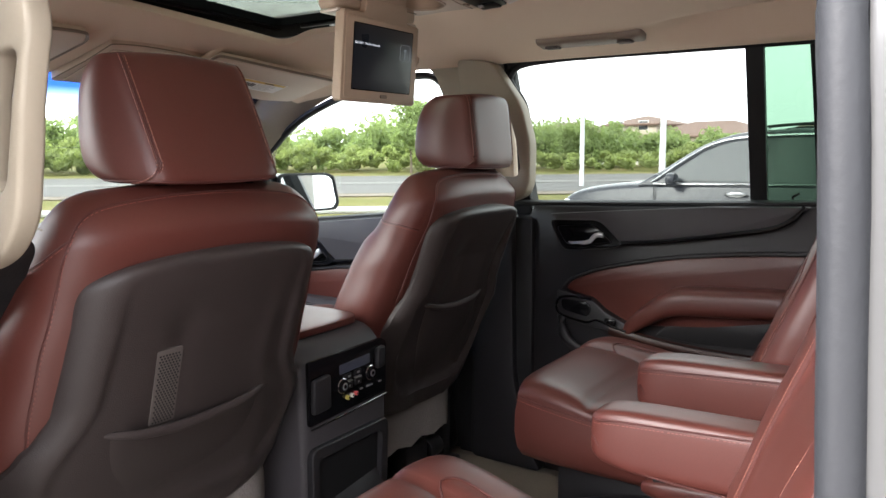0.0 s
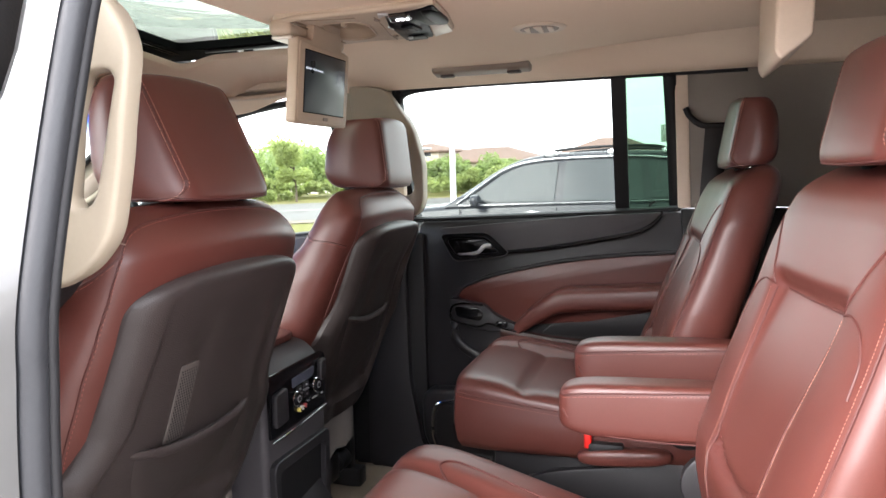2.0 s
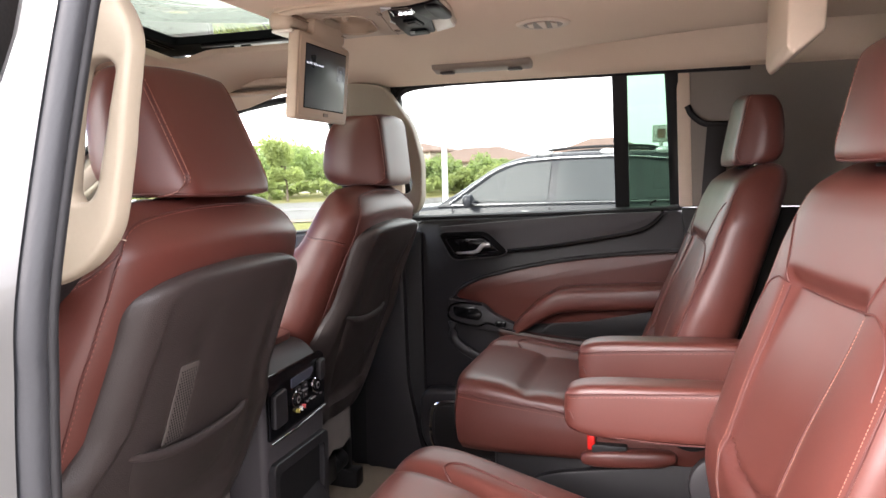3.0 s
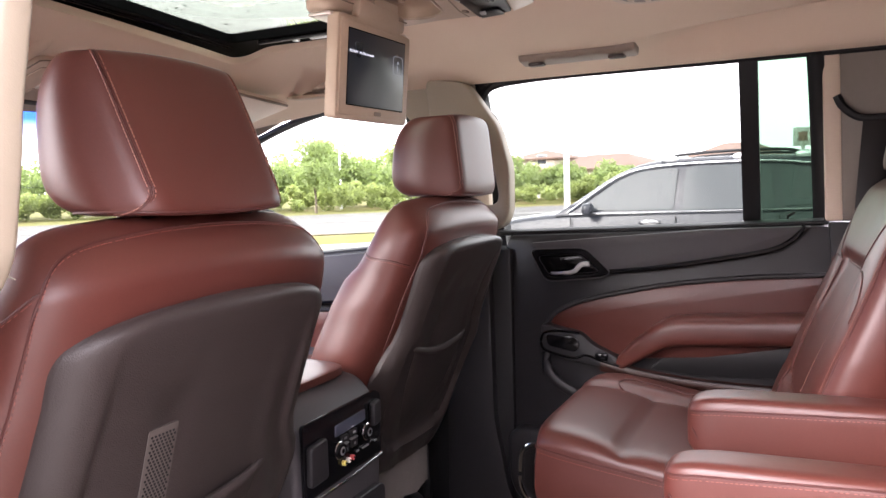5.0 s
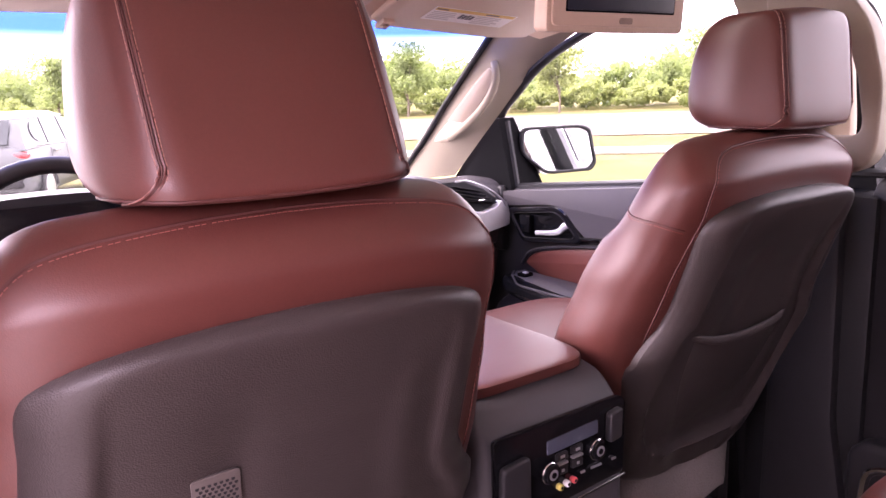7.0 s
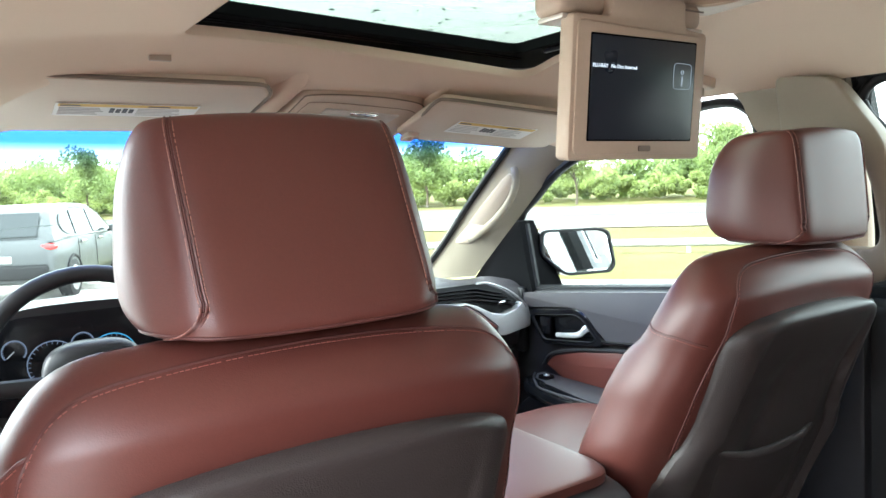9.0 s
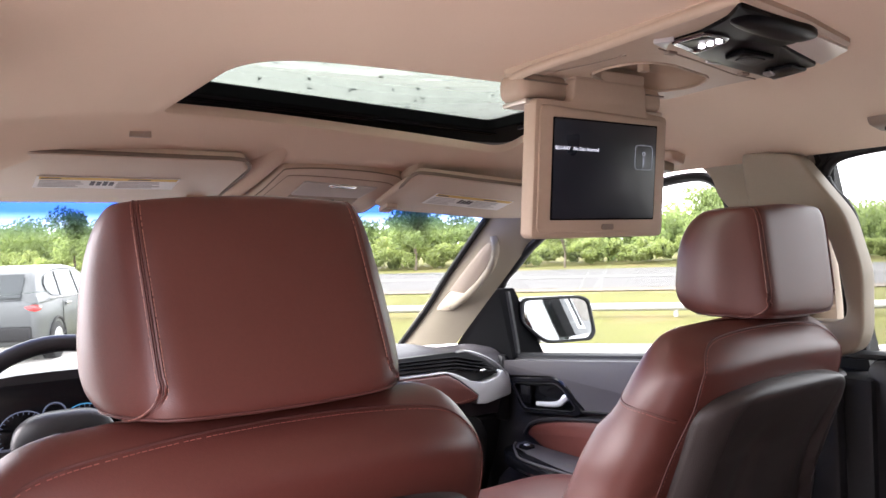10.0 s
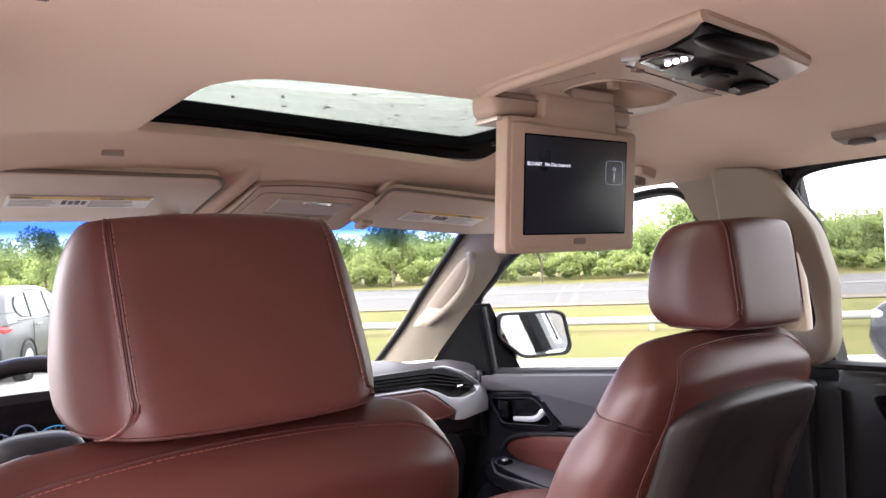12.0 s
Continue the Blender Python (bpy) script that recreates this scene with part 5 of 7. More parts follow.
drv_belt = thing("seat_belt", "dark woven belt webbing beside the driver seat", "seat belt", (-0.68, 0.7, 1.4))
part("webbing", tube(spline([(-0.705, 0.655, 1.452), (-0.682, 0.690, 1.436), (-0.676, 0.720, 1.411), (-0.668, 0.760, 1.372), (-0.662, 0.80, 1.30), (-0.658, 0.85, 1.15), (-0.655, 0.90, 0.95)], 6), 0.0025, 8, flat=8.0, up=(0, 0.7, 0.7)), RUBBER, drv_belt)

# front pillars with handles
for sx in (1, -1):
    ap = thing("front_pillar", "cream front pillar trim with a grab handle", "pillar trim", (sx * 0.74, 1.9, 1.5), "front pillars")
    a_in = spline([(0.645, 1.60, 1.780), (0.672, 1.764, 1.718), (0.70, 2.023, 1.543), (0.742, 2.40, 1.285)], 8)
    a_out = spline([(0.755, 1.46, 1.742), (0.782, 1.684, 1.657), (0.788, 1.880, 1.507), (0.790, 2.11, 1.316)], 8)
    rows = [[Vector((sx * q.x, q.y, q.z)) for q in (p.lerp(r, k) + Vector((-0.016 * math.sin(math.pi * k), -0.010 * math.sin(math.pi * k), 0)) for k in [j / 8 for j in range(9)])] for p, r in zip(a_in, a_out)]
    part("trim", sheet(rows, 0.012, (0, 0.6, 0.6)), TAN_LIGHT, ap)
    def on_pillar(s, k, lift):
        f = s * (len(a_in) - 1)
        j = min(int(f), len(a_in) - 2)
        q = a_in[j].lerp(a_in[j + 1], f - j).lerp(a_out[j].lerp(a_out[j + 1], f - j), k) + Vector((-0.016, -0.010, 0)) * math.sin(math.pi * k) + Vector((-0.5, -0.75, -0.2)) * lift
        return Vector((sx * q.x, q.y, q.z))
    bar = spline([on_pillar(0.42, 0.34, 0.0), on_pillar(0.45, 0.44, 0.016), on_pillar(0.50, 0.56, 0.024), on_pillar(0.58, 0.64, 0.026), on_pillar(0.67, 0.63, 0.024), on_pillar(0.75, 0.56, 0.016), on_pillar(0.80, 0.48, 0.002)], 6)
    part("grab_handle", tube(bar, 0.0058, 12, flat=1.9, up=(-0.5, -0.7, 0)), TAN_LIGHT, ap)
    part("handle_foot", sheet([[on_pillar(s, lerp(k0, k1, j / 6), 0.010 * (1 - (j / 3 - 1) ** 4) * e) for j in range(7)] for s, k0, k1, e in ((0.725, 0.30, 0.62, 0.3), (0.735, 0.27, 0.63, 1), (0.78, 0.24, 0.60, 1), (0.805, 0.24, 0.55, 1), (0.815, 0.26, 0.52, 0.3))], 0.004, (0, 0.6, 0.6)), TAN, ap)
    rec_ = [[on_pillar(s, lerp(k0, k1, j / 6), 0.003 - 0.002 * abs(j / 3 - 1)) for j in range(7)] for s, k0, k1 in ((0.46, 0.34, 0.44), (0.50, 0.30, 0.52), (0.58, 0.27, 0.58), (0.66, 0.25, 0.58), (0.725, 0.25, 0.55))]
    part("handle_recess", sheet(rec_, 0.004, (0, 0.6, 0.6)), TAN_GREY2, ap)

# windscreen with its tinted band, and dash
ws = thing("windscreen", "clear windscreen with a blue shade band along the top", "windscreen", (0, 1.9, 1.5))
WS_EDGE = spline([(0.640, 1.615, 1.785), (0.67, 1.764, 1.723), (0.70, 2.023, 1.547), (0.72, 2.192, 1.422), (0.745, 2.44, 1.260)], 10)


def ws_point(u, v):
    k = v * (len(WS_EDGE) - 1)
    p = WS_EDGE[int(k)].lerp(WS_EDGE[min(int(k) + 1, len(WS_EDGE) - 1)], k - int(k))
    q = 1 - u * u
    return Vector((p.x * u, p.y + 0.09 * q, p.z + 0.02 * q))


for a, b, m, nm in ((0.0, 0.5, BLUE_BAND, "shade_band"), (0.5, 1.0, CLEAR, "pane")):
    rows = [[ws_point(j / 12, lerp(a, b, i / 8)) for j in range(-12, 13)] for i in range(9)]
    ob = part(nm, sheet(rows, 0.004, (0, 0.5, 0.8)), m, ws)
part("surround", tube([ws_point(1.0, k / 12) + Vector((-0.004, -0.012, 0.004)) for k in range(13)], 0.010, 8), RUBBER, ws)
part("surround", tube([ws_point(-1.0, k / 12) + Vector((0.004, -0.012, 0.004)) for k in range(13)], 0.010, 8), RUBBER, ws)

dash = thing("dashboard", "charcoal dashboard with a silver trim blade and leather pad", "dashboard", (0, 1.9, 1.1))
def dash_top(x):
    """Top of the dash from the windscreen to its rear lip; it sinks towards the doors."""
    bulge = 0.10 * math.exp(-((x + 0.42) / 0.22) ** 2)
    k = min(1, max(0, (abs(x) - 0.54) / 0.16))
    up = 1 - k * k * (3 - 2 * k)
    return [(2.50, 1.12), (2.50, 1.245 + 0.035 * up), (2.25, 1.290 + 0.028 * up), (2.05, 1.320 + 0.025 * up + 0.2 * bulge), (1.93 - bulge, 1.318 + 0.012 * up + 0.4 * bulge), (1.885 - bulge, 1.300), (1.870 - bulge, 1.20), (1.90, 1.12)]
xs = [-0.80 + 1.60 * i / 40 for i in range(41)]
# lighter grey than the body: the sky's reflection put into the colour
part("top_pad", loft([[Vector((x, y, z)) for y, z in rounded(dash_top(x), [0.01, 0.03, 0.03, 0.03, 0.03, 0.03, 0.03, 0.01], 3)] for x in xs]), DOOR_PAD, dash)
part("body", loft([[Vector((x, y, z)) for y, z in rounded([(2.50, 0.66), (2.50, 1.117), (1.90, 1.117), (1.93, 1.00), (1.99, 0.86), (2.05, 0.66)], 0.02, 3)] for x in (-0.80, 0.80)]), PLASTIC, dash)
blade = [(0.25, 1.284), (0.42, 1.283), (0.56, 1.281), (0.60, 1.268), (0.655, 1.240), (0.70, 1.233), (0.745, 1.244), (0.766, 1.262), (0.786, 1.255), (0.797, 1.220), (0.795, 1.186), (0.70, 1.170), (0.664, 1.174), (0.674, 1.200), (0.605, 1.252), (0.565, 1.274), (0.42, 1.277), (0.25, 1.278)]
part("silver_blade", plate(blade, "y", 1.842, 0.035, 0.007, 0.006, seg=3), SATIN, dash, "satin silver trim blade")
padr = [(0.05, 1.285), (0.25, 1.276), (0.42, 1.275), (0.562, 1.272), (0.603, 1.249), (0.671, 1.199), (0.660, 1.186), (0.606, 1.180), (0.42, 1.190), (0.05, 1.200)]
part("leather_pad", plate(padr, "y", 1.836, 0.035, 0.010, 0.008, seg=3), LEATHER, dash)
part("stitching", stitches([(x, 1.8345, z) for x, z in [(0.05, 1.210), (0.42, 1.200), (0.600, 1.190), (0.655, 1.196)]], 0.005, 0.004, 0.0008), THREAD, dash)
VO = [(0.25, 1.330), (0.60, 1.330), (0.645, 1.327), (0.716, 1.298), (0.764, 1.263), (0.744, 1.246), (0.70, 1.237), (0.655, 1.244), (0.60, 1.272), (0.25, 1.287)]
vent = part("air_vent", plate(VO, "y", 1.866, 0.02, 0, 0.004), RUBBER, dash)
part("vent_trim", tube(spline([(0.60, 1.846, 1.333), (0.645, 1.846, 1.330), (0.716, 1.845, 1.301), (0.768, 1.843, 1.263), (0.780, 1.842, 1.245)], 6), 0.0032, 8), SILVER, vent)
for k in range(4):
    part("slat", soften(loft([[Vector((x, y, z + q + (1.868 - y) * 0.25)) for y, q in ((1.846, -0.0015), (1.868, -0.0025), (1.868, 0.0025), (1.846, 0.0015))] for x, z in ((0.25, 1.294 + 0.0085 * k), (0.60, 1.282 + 0.0105 * k), (0.750 - 0.018 * k, 1.252 + 0.0125 * k))]), 0.0006, 1), SOFT_BLACK, vent)
part("vent_knob", box(0.675, 0.700, 1.838, 1.850, 1.266, 1.274, 0.003), CHROME, vent)
part("end_cap", box(0.786, 0.812, 1.87, 2.05, 1.10, 1.30, 0.008), SOFT_BLACK, dash)
part("glovebox", plate([(0.20, 1.13), (0.70, 1.13), (0.74, 1.08), (0.72, 0.93), (0.20, 0.92)], "y", 1.885, 0.03, 0.012, 0.03), SOFT_BLACK, dash)

# instrument cluster and wheel
WX = -0.455
cl = part("cluster_hood", loft([[Vector((WX + a, y, 1.315 + b)) for a, b in oval(0.185, h, 3.2, 36)] for y, h in ((1.69, 0.108), (1.74, 0.112), (1.86, 0.10), (2.0, 0.07))]), SOFT_BLACK, dash)
part("cluster_face", plate([(WX - 0.165, 1.225), (WX + 0.165, 1.225), (WX + 0.165, 1.375), (WX + 0.12, 1.405), (WX - 0.12, 1.405), (WX - 0.165, 1.375)], "y", 1.683, 0.006, 0.001, 0.03), GLOSS_BLACK, cl)
DIAL = glow("dial_light", (0.30, 0.38, 0.55), 0.03)
BLUE_DIAL = glow("blue_dial_light", (0.06, 0.4, 0.7), 0.06)
NEEDLE = glow("needle_light", (0.4, 0.42, 0.45), 0.03)
for gx, gr, gm in ((-0.052, 0.044, DIAL), (0.052, 0.044, BLUE_DIAL), (0.0, 0.020, DIAL), (-0.115, 0.020, DIAL)):
    gx += WX
    gz = 1.312 if gr > 0.03 else 1.345
    g = part("gauge", tube([(gx + gr * math.cos(t), 1.680, gz + gr * math.sin(t)) for t in [radians(-40 + 260 * i / 36) for i in range(37)]], 0.0011, 6), gm, cl)
    tick = bmesh.new()
    for i in range(21):
        t = radians(-40 + 260 * i / 20)
        tick = join(tick, rod((gx + gr * 0.86 * math.cos(t), 1.680, gz + gr * 0.86 * math.sin(t)), (gx + gr * 0.97 * math.cos(t), 1.680, gz + gr * 0.97 * math.sin(t)), 0.0008, 4))
    part("tick_marks", tick, DIAL, g)
    part("needle", rod((gx, 1.679, gz), (gx - gr * 0.6, 1.679, gz - gr * 0.55), 0.0013, 5), NEEDLE, g)
wheel = thing("steering_wheel", "black leather steering wheel with three spokes", "steering wheel", (WX, 1.55, 1.31))
ring = [Vector((WX + 0.182 * math.cos(t), 1.54 + 0.065 * math.sin(t), 1.314 + 0.170 * math.sin(t))) for t in [2 * math.pi * i / 56 for i in range(56)]]
part("rim", tube(ring, 0.0155, 12, closed=True), SOFT_BLACK, wheel)
part("hub", pad((WX, 1.56, 1.300), (0.085, 0.035, 0.07), 3, 16), SOFT_BLACK, wheel)
for t in (0.0, math.pi, -math.pi / 2):
    part("spoke", tube([(WX + 0.07 * math.cos(t), 1.555, 1.300 + 0.06 * math.sin(t)), (WX + 0.176 * math.cos(t), 1.545 + 0.06 * math.sin(t), 1.308 + 0.16 * math.sin(t))], 0.016, 10, flat=0.6), SOFT_BLACK, wheel)
part("column", rod((WX, 1.58, 1.29), (WX, 1.88, 1.19), 0.05, 20), PLASTIC, wheel)

# ---------------------------------------------------------------- centre console
con = thing("centre_console", "charcoal centre console with climate controls facing the rear", "console", (0, 1.1, 0.62))
prof = [(0.805, 0.62), (0.800, 1.02), (0.804, 1.140), (0.840, 1.180), (0.92, 1.195), (1.60, 1.182), (1.86, 1.14), (1.86, 0.62)]
CW = 0.128
part("body", plate(prof, "x", -CW, 2 * CW, 0.016, 0.02, seg=3), DOOR_PAD, con)
lid = part("lid", pad((0.0, 1.112, 1.193), (0.127, 0.258, 0.011), 7, 20), LEATHER, con, "cocoa leather armrest lid")
part("seam", tube(rect := [Vector((0.1225 * math.copysign(abs(math.cos(t)) ** 0.29, math.cos(t)), 1.112 + 0.250 * math.copysign(abs(math.sin(t)) ** 0.35, math.sin(t)), 1.197)) for t in [2 * math.pi * (i + 0.5) / 60 for i in range(60)]], 0.0016, 6, closed=True), SEAM, lid)
part("switch_bank", box(-0.10, 0.10, 1.40, 1.58, 1.175, 1.195, 0.006), GLOSS_BLACK, con)
part("control_strip", box(-0.115, -0.02, 1.20, 1.30, 1.200, 1.2065, 0.002), SILVER, con)
YF = 0.7995
panel = part("climate_panel", plate([(-0.118, 1.030), (0.118, 1.040), (0.122, 1.150), (0.105, 1.160), (-0.118, 1.158)], "y", YF - 0.006, 0.008, 0.003, 0.008), GLOSS_BLACK, con, "gloss black climate control panel")
Y2 = YF - 0.008
part("display", plate([(-0.030, 1.112), (0.064, 1.116), (0.064, 1.136), (-0.030, 1.132)], "y", Y2, 0.003, 0.001, 0.003), material("dim_screen", (0.05, 0.055, 0.075), 0.15, vary=0.05), panel)
for kx, kz in ((-0.034, 1.093), (0.052, 1.099)):
    kb = part("knob", disc((kx, Y2 - 0.016, kz), "y", 0.0130, 0.018, 24, 0.002), GLOSS_BLACK, panel)
    part("knob_ring", tube([(kx + 0.0138 * math.cos(t), Y2 - 0.010, kz + 0.0138 * math.sin(t)) for t in [2 * math.pi * i / 28 for i in range(28)]], 0.0016, 8, closed=True), CHROME, kb)
    part("knob_face", disc((kx, Y2 - 0.0165, kz), "y", 0.0075, 0.002, 20, 0.0005), SILVER, kb)
    part("knob_mark", disc((kx, Y2 - 0.0172, kz), "y", 0.0042, 0.002, 14, 0.0003), GLOSS_BLACK, kb)
for k in range(2):
    bx, bz = -0.006 + 0.028 * k, 1.105 + 0.002 * k
    part("button", box(bx - 0.010, bx + 0.010, Y2 - 0.003, Y2 + 0.002, bz - 0.006, bz + 0.005, 0.0012), PLASTIC, panel)
    part("button_mark", box(bx - 0.004, bx + 0.004, Y2 - 0.0036, Y2 - 0.002, bz - 0.002, bz + 0.002, 0.0003), SILVER, panel)
    part("rocker", box(bx - 0.010, bx + 0.010, Y2 - 0.004, Y2 + 0.002, bz - 0.012, bz - 0.0085, 0.0012), SILVER, panel)
    part("button", box(bx - 0.010, bx + 0.010, Y2 - 0.003, Y2 + 0.002, bz - 0.026, bz - 0.014, 0.0012), PLASTIC, panel)
    part("button_mark", box(bx - 0.002, bx + 0.003, Y2 - 0.0036, Y2 - 0.002, bz - 0.022, bz - 0.018, 0.0003), SILVER, panel)
JACK = [material("yellow_jack", (0.50, 0.42, 0.10), 0.4), material("white_jack", (0.6, 0.6, 0.58), 0.4), material("red_jack", (0.50, 0.07, 0.07), 0.4)]
for k in range(3):
    jx, jz = -0.010 + 0.0125 * k, 1.062 + 0.001 * k
    jk = part("jack", disc((jx, Y2 - 0.005, jz), "y", 0.0046, 0.007, 16, 0.0006), JACK[k], panel)
    part("jack_core", disc((jx, Y2 - 0.0062, jz), "y", 0.0022, 0.004, 10, 0), CHROME, jk)
part("power_socket", plate([(-0.115, 1.055), (-0.066, 1.058), (-0.066, 1.126), (-0.112, 1.122)], "y", Y2 - 0.010, 0.012, 0.004, 0.008, seg=3), SOFT_BLACK, panel)
part("side_cover", plate([(0.078, 1.099), (0.102, 1.102), (0.104, 1.146), (0.080, 1.142)], "y", Y2 - 0.010, 0.012, 0.004, 0.006, seg=3), SOFT_BLACK, panel)
for bx, bw in ((0.034, 0.008), (0.060, 0.020), (0.095, 0.008)):
    part("marking", box(bx - bw / 2, bx + bw / 2, Y2 - 0.001, Y2 + 0.001, 1.067, 1.0700, 0.0003), SILVER, panel)
part("panel_edge", tube([(-0.112, YF - 0.004, 1.024), (0.0, YF - 0.006, 1.028), (0.122, YF - 0.004, 1.035)], 0.0016, 6), CHROME, panel)
bin_o = [(-0.118, 0.70), (0.105, 0.70), (0.118, 0.985), (-0.118, 0.985)]
bin_i = [(-0.098, 0.74), (0.082, 0.74), (0.096, 0.962), (-0.098, 0.962)]
cub = part("storage_bin", frame_plate(bin_o, bin_i, "y", YF - 0.012, 0.02, 0.02, 0.016), SOFT_BLACK, con)
# bright tube added as the highlight on the bin's lower lip
part("bin_lip", tube(spline([(-0.098, YF - 0.013, 0.748), (-0.02, YF - 0.014, 0.742), (0.06, YF - 0.014, 0.752), (0.086, YF - 0.013, 0.785), (0.094, YF - 0.012, 0.85)], 6), 0.0022, 8), CHROME_DARK, cub)
# flat black sheet in place of the shade inside the bin
part("bin_cavity", plate(bin_i, "y", YF + 0.0005, 0.0025, 0.0), RUBBER, cub)
part("bin_shelf", soften(loft([[Vector((-0.096, y, z)), Vector((0.088, y, z + 0.02)), Vector((0.088, y, z + 0.03)), Vector((-0.096, y, z + 0.01))] for y, z in ((YF - 0.03, 0.80), (YF + 0.002, 0.85))]), 0.002), SOFT_BLACK, cub)

# ---------------------------------------------------------------- ceiling fittings
ov = thing("overhead_console", "tan overhead console with a black lamp panel and screen hinge", "overhead console", (0.04, 0.65, 1.83))
ZB = 1.830
rec = rounded([(-0.010, 0.700), (-0.016, 0.672), (-0.006, 0.634), (0.035, 0.624), (0.141, 0.647), (0.170, 0.690), (0.155, 0.732), (0.070, 0.737)], 0.02, 5)
cen = Vector((0.075, 0.683))


def polar(outline, k=300):
    """Where rays from the dish's centre cross an outline, turning once round."""
    out = []
    for j in range(k):
        d = Vector((math.cos(2 * math.pi * j / k), math.sin(2 * math.pi * j / k)))
        best = 0.0
        for a, b in zip(outline, outline[1:] + outline[:1]):
            e = Vector((b[0] - a[0], b[1] - a[1]))
            w = Vector((a[0] - cen.x, a[1] - cen.y))
            den = d.x * e.y - d.y * e.x
            if abs(den) > 1e-9:
                u = (w.x * d.y - w.y * d.x) / den
                t = (w.x * e.y - w.y * e.x) / den
                if -1e-6 <= u <= 1 + 1e-6 and t > best:
                    best = t
        out.append(tuple(cen + d * best))
    return out


base_o = rounded([(-0.090, 0.770), (-0.092, 0.62), (-0.096, 0.446), (0.020, 0.458), (0.154, 0.484), (0.196, 0.540), (0.206, 0.612), (0.200, 0.680), (0.212, 0.770)], [0.02, 0.01, 0.006, 0.01, 0.01, 0.02, 0.01, 0.02, 0.02], 5)
part("base", frame_plate(polar([(p.x, p.y) for p in base_o]), polar([(p.x, p.y) for p in rec]), "z", ZB, 0.022, r=0.003), CONSOLE_TAN, ov)
part("side_rail", tube(spline([(-0.060, 0.782, ZB - 0.010), (-0.078, 0.768, ZB - 0.006), (-0.088, 0.72, ZB - 0.001), (-0.088, 0.60, ZB + 0.001), (-0.094, 0.448, ZB + 0.003)], 6), 0.0055, 10, flat=0.9), CONSOLE_TAN, ov)
lp = part("lamp_panel", plate([(-0.046, 0.558), (-0.048, 0.522), (-0.066, 0.480), (-0.090, 0.452), (0.014, 0.463), (0.055, 0.474), (0.070, 0.498), (0.066, 0.511), (0.186, 0.540), (0.203, 0.606), (0.05, 0.586)], "z", ZB - 0.004, 0.006, 0.0015, 0.006), PANEL_BLACK, ov, "gloss black lamp panel")
part("end_wedge", plate([(0.069, 0.508), (0.072, 0.496), (0.056, 0.473), (0.152, 0.487), (0.192, 0.538)], "z", ZB - 0.003, 0.005, 0.0015, 0.004), PALE_SILVER, ov, "satin silver end piece")
part("end_wedge", plate([(-0.062, 0.566), (-0.052, 0.548), (-0.044, 0.562), (-0.030, 0.576)], "z", ZB - 0.004, 0.005, 0.0015, 0.002), SILVER, ov)
part("lens_dome", pad((0.000, 0.476, ZB - 0.002), (0.066, 0.017, 0.007), 3.2, 14, lambda x, y, z: (x, y + 0.25 * x, z)), PANEL_BLACK, lp)
LED = glow("led_light", (0.95, 0.97, 1.0), 1.2)
part("lamp_bezel", frame_plate([(-0.053, 0.554), (-0.052, 0.512), (-0.008, 0.516), (0.003, 0.566)], [(-0.048, 0.550), (-0.047, 0.517), (-0.012, 0.520), (-0.003, 0.560)], "z", ZB - 0.007, 0.004, 0.008, 0.006), CHROME_DARK, lp)
part("lamp_lens", plate([(-0.046, 0.548), (-0.045, 0.519), (-0.024, 0.521), (-0.020, 0.552)], "z", ZB - 0.0062, 0.003, 0.001, 0.004), PANEL_BLACK, lp)
for k in range(3):
    part("led", disc((-0.0155, 0.5445 - 0.0098 * k, ZB - 0.0075), "z", 0.0030, 0.004, 12, 0.0006), LED, lp)
part("switch_block", plate([(0.046, 0.562), (0.037, 0.533), (0.093, 0.533), (0.106, 0.568)], "z", ZB - 0.0085, 0.006, 0.002, 0.004), PANEL_BLACK, lp)
part("switch_face", plate([(0.056, 0.557), (0.050, 0.538), (0.084, 0.538), (0.092, 0.561)], "z", ZB - 0.0100, 0.003, 0.001, 0.003), PLASTIC, lp)
part("lamp_lens", plate([(0.148, 0.582), (0.145, 0.548), (0.186, 0.550), (0.196, 0.600)], "z", ZB - 0.0075, 0.004, 0.002, 0.006), PANEL_BLACK, lp)
part("lamp_lens_edge", plate([(0.149, 0.584), (0.147, 0.572), (0.166, 0.578), (0.168, 0.588)], "z", ZB - 0.0090, 0.003, 0.001, 0.002), SILVER, lp)
part("latch", box(0.052, 0.076, 0.586, 0.590, ZB - 0.005, ZB + 0.001, 0.001), SILVER, ov)
# sunk finger recess: rim, sloping wall and floor
well = part("recess", loft([[Vector((*cen.lerp(Vector((p.x, p.y)), k), z)) for p in rec] for k, z in ((1.0, ZB + 0.001), (0.985, ZB + 0.008), (0.95, ZB + 0.016), (0.88, ZB + 0.021), (0.4, ZB + 0.023), (0.02, ZB + 0.023))], cap=False), DISH_TAN, ov, "sunk finger recess")
part("recess_rim", tube([(p.x, p.y, ZB - 0.0002) for p in rec], 0.0018, 6, closed=True), CONSOLE_TAN, well)
part("finger_catch", box(0.070, 0.084, 0.690, 0.700, ZB + 0.010, ZB + 0.024, 0.002), CONSOLE_TAN, well)
for q in ((-0.007, 0.589), (0.156, 0.613)):
    part("screw_cap", box(q[0] - 0.007, q[0] + 0.007, q[1] - 0.004, q[1] + 0.004, ZB - 0.003, ZB + 0.002, 0.001), TAN_DARK, ov)
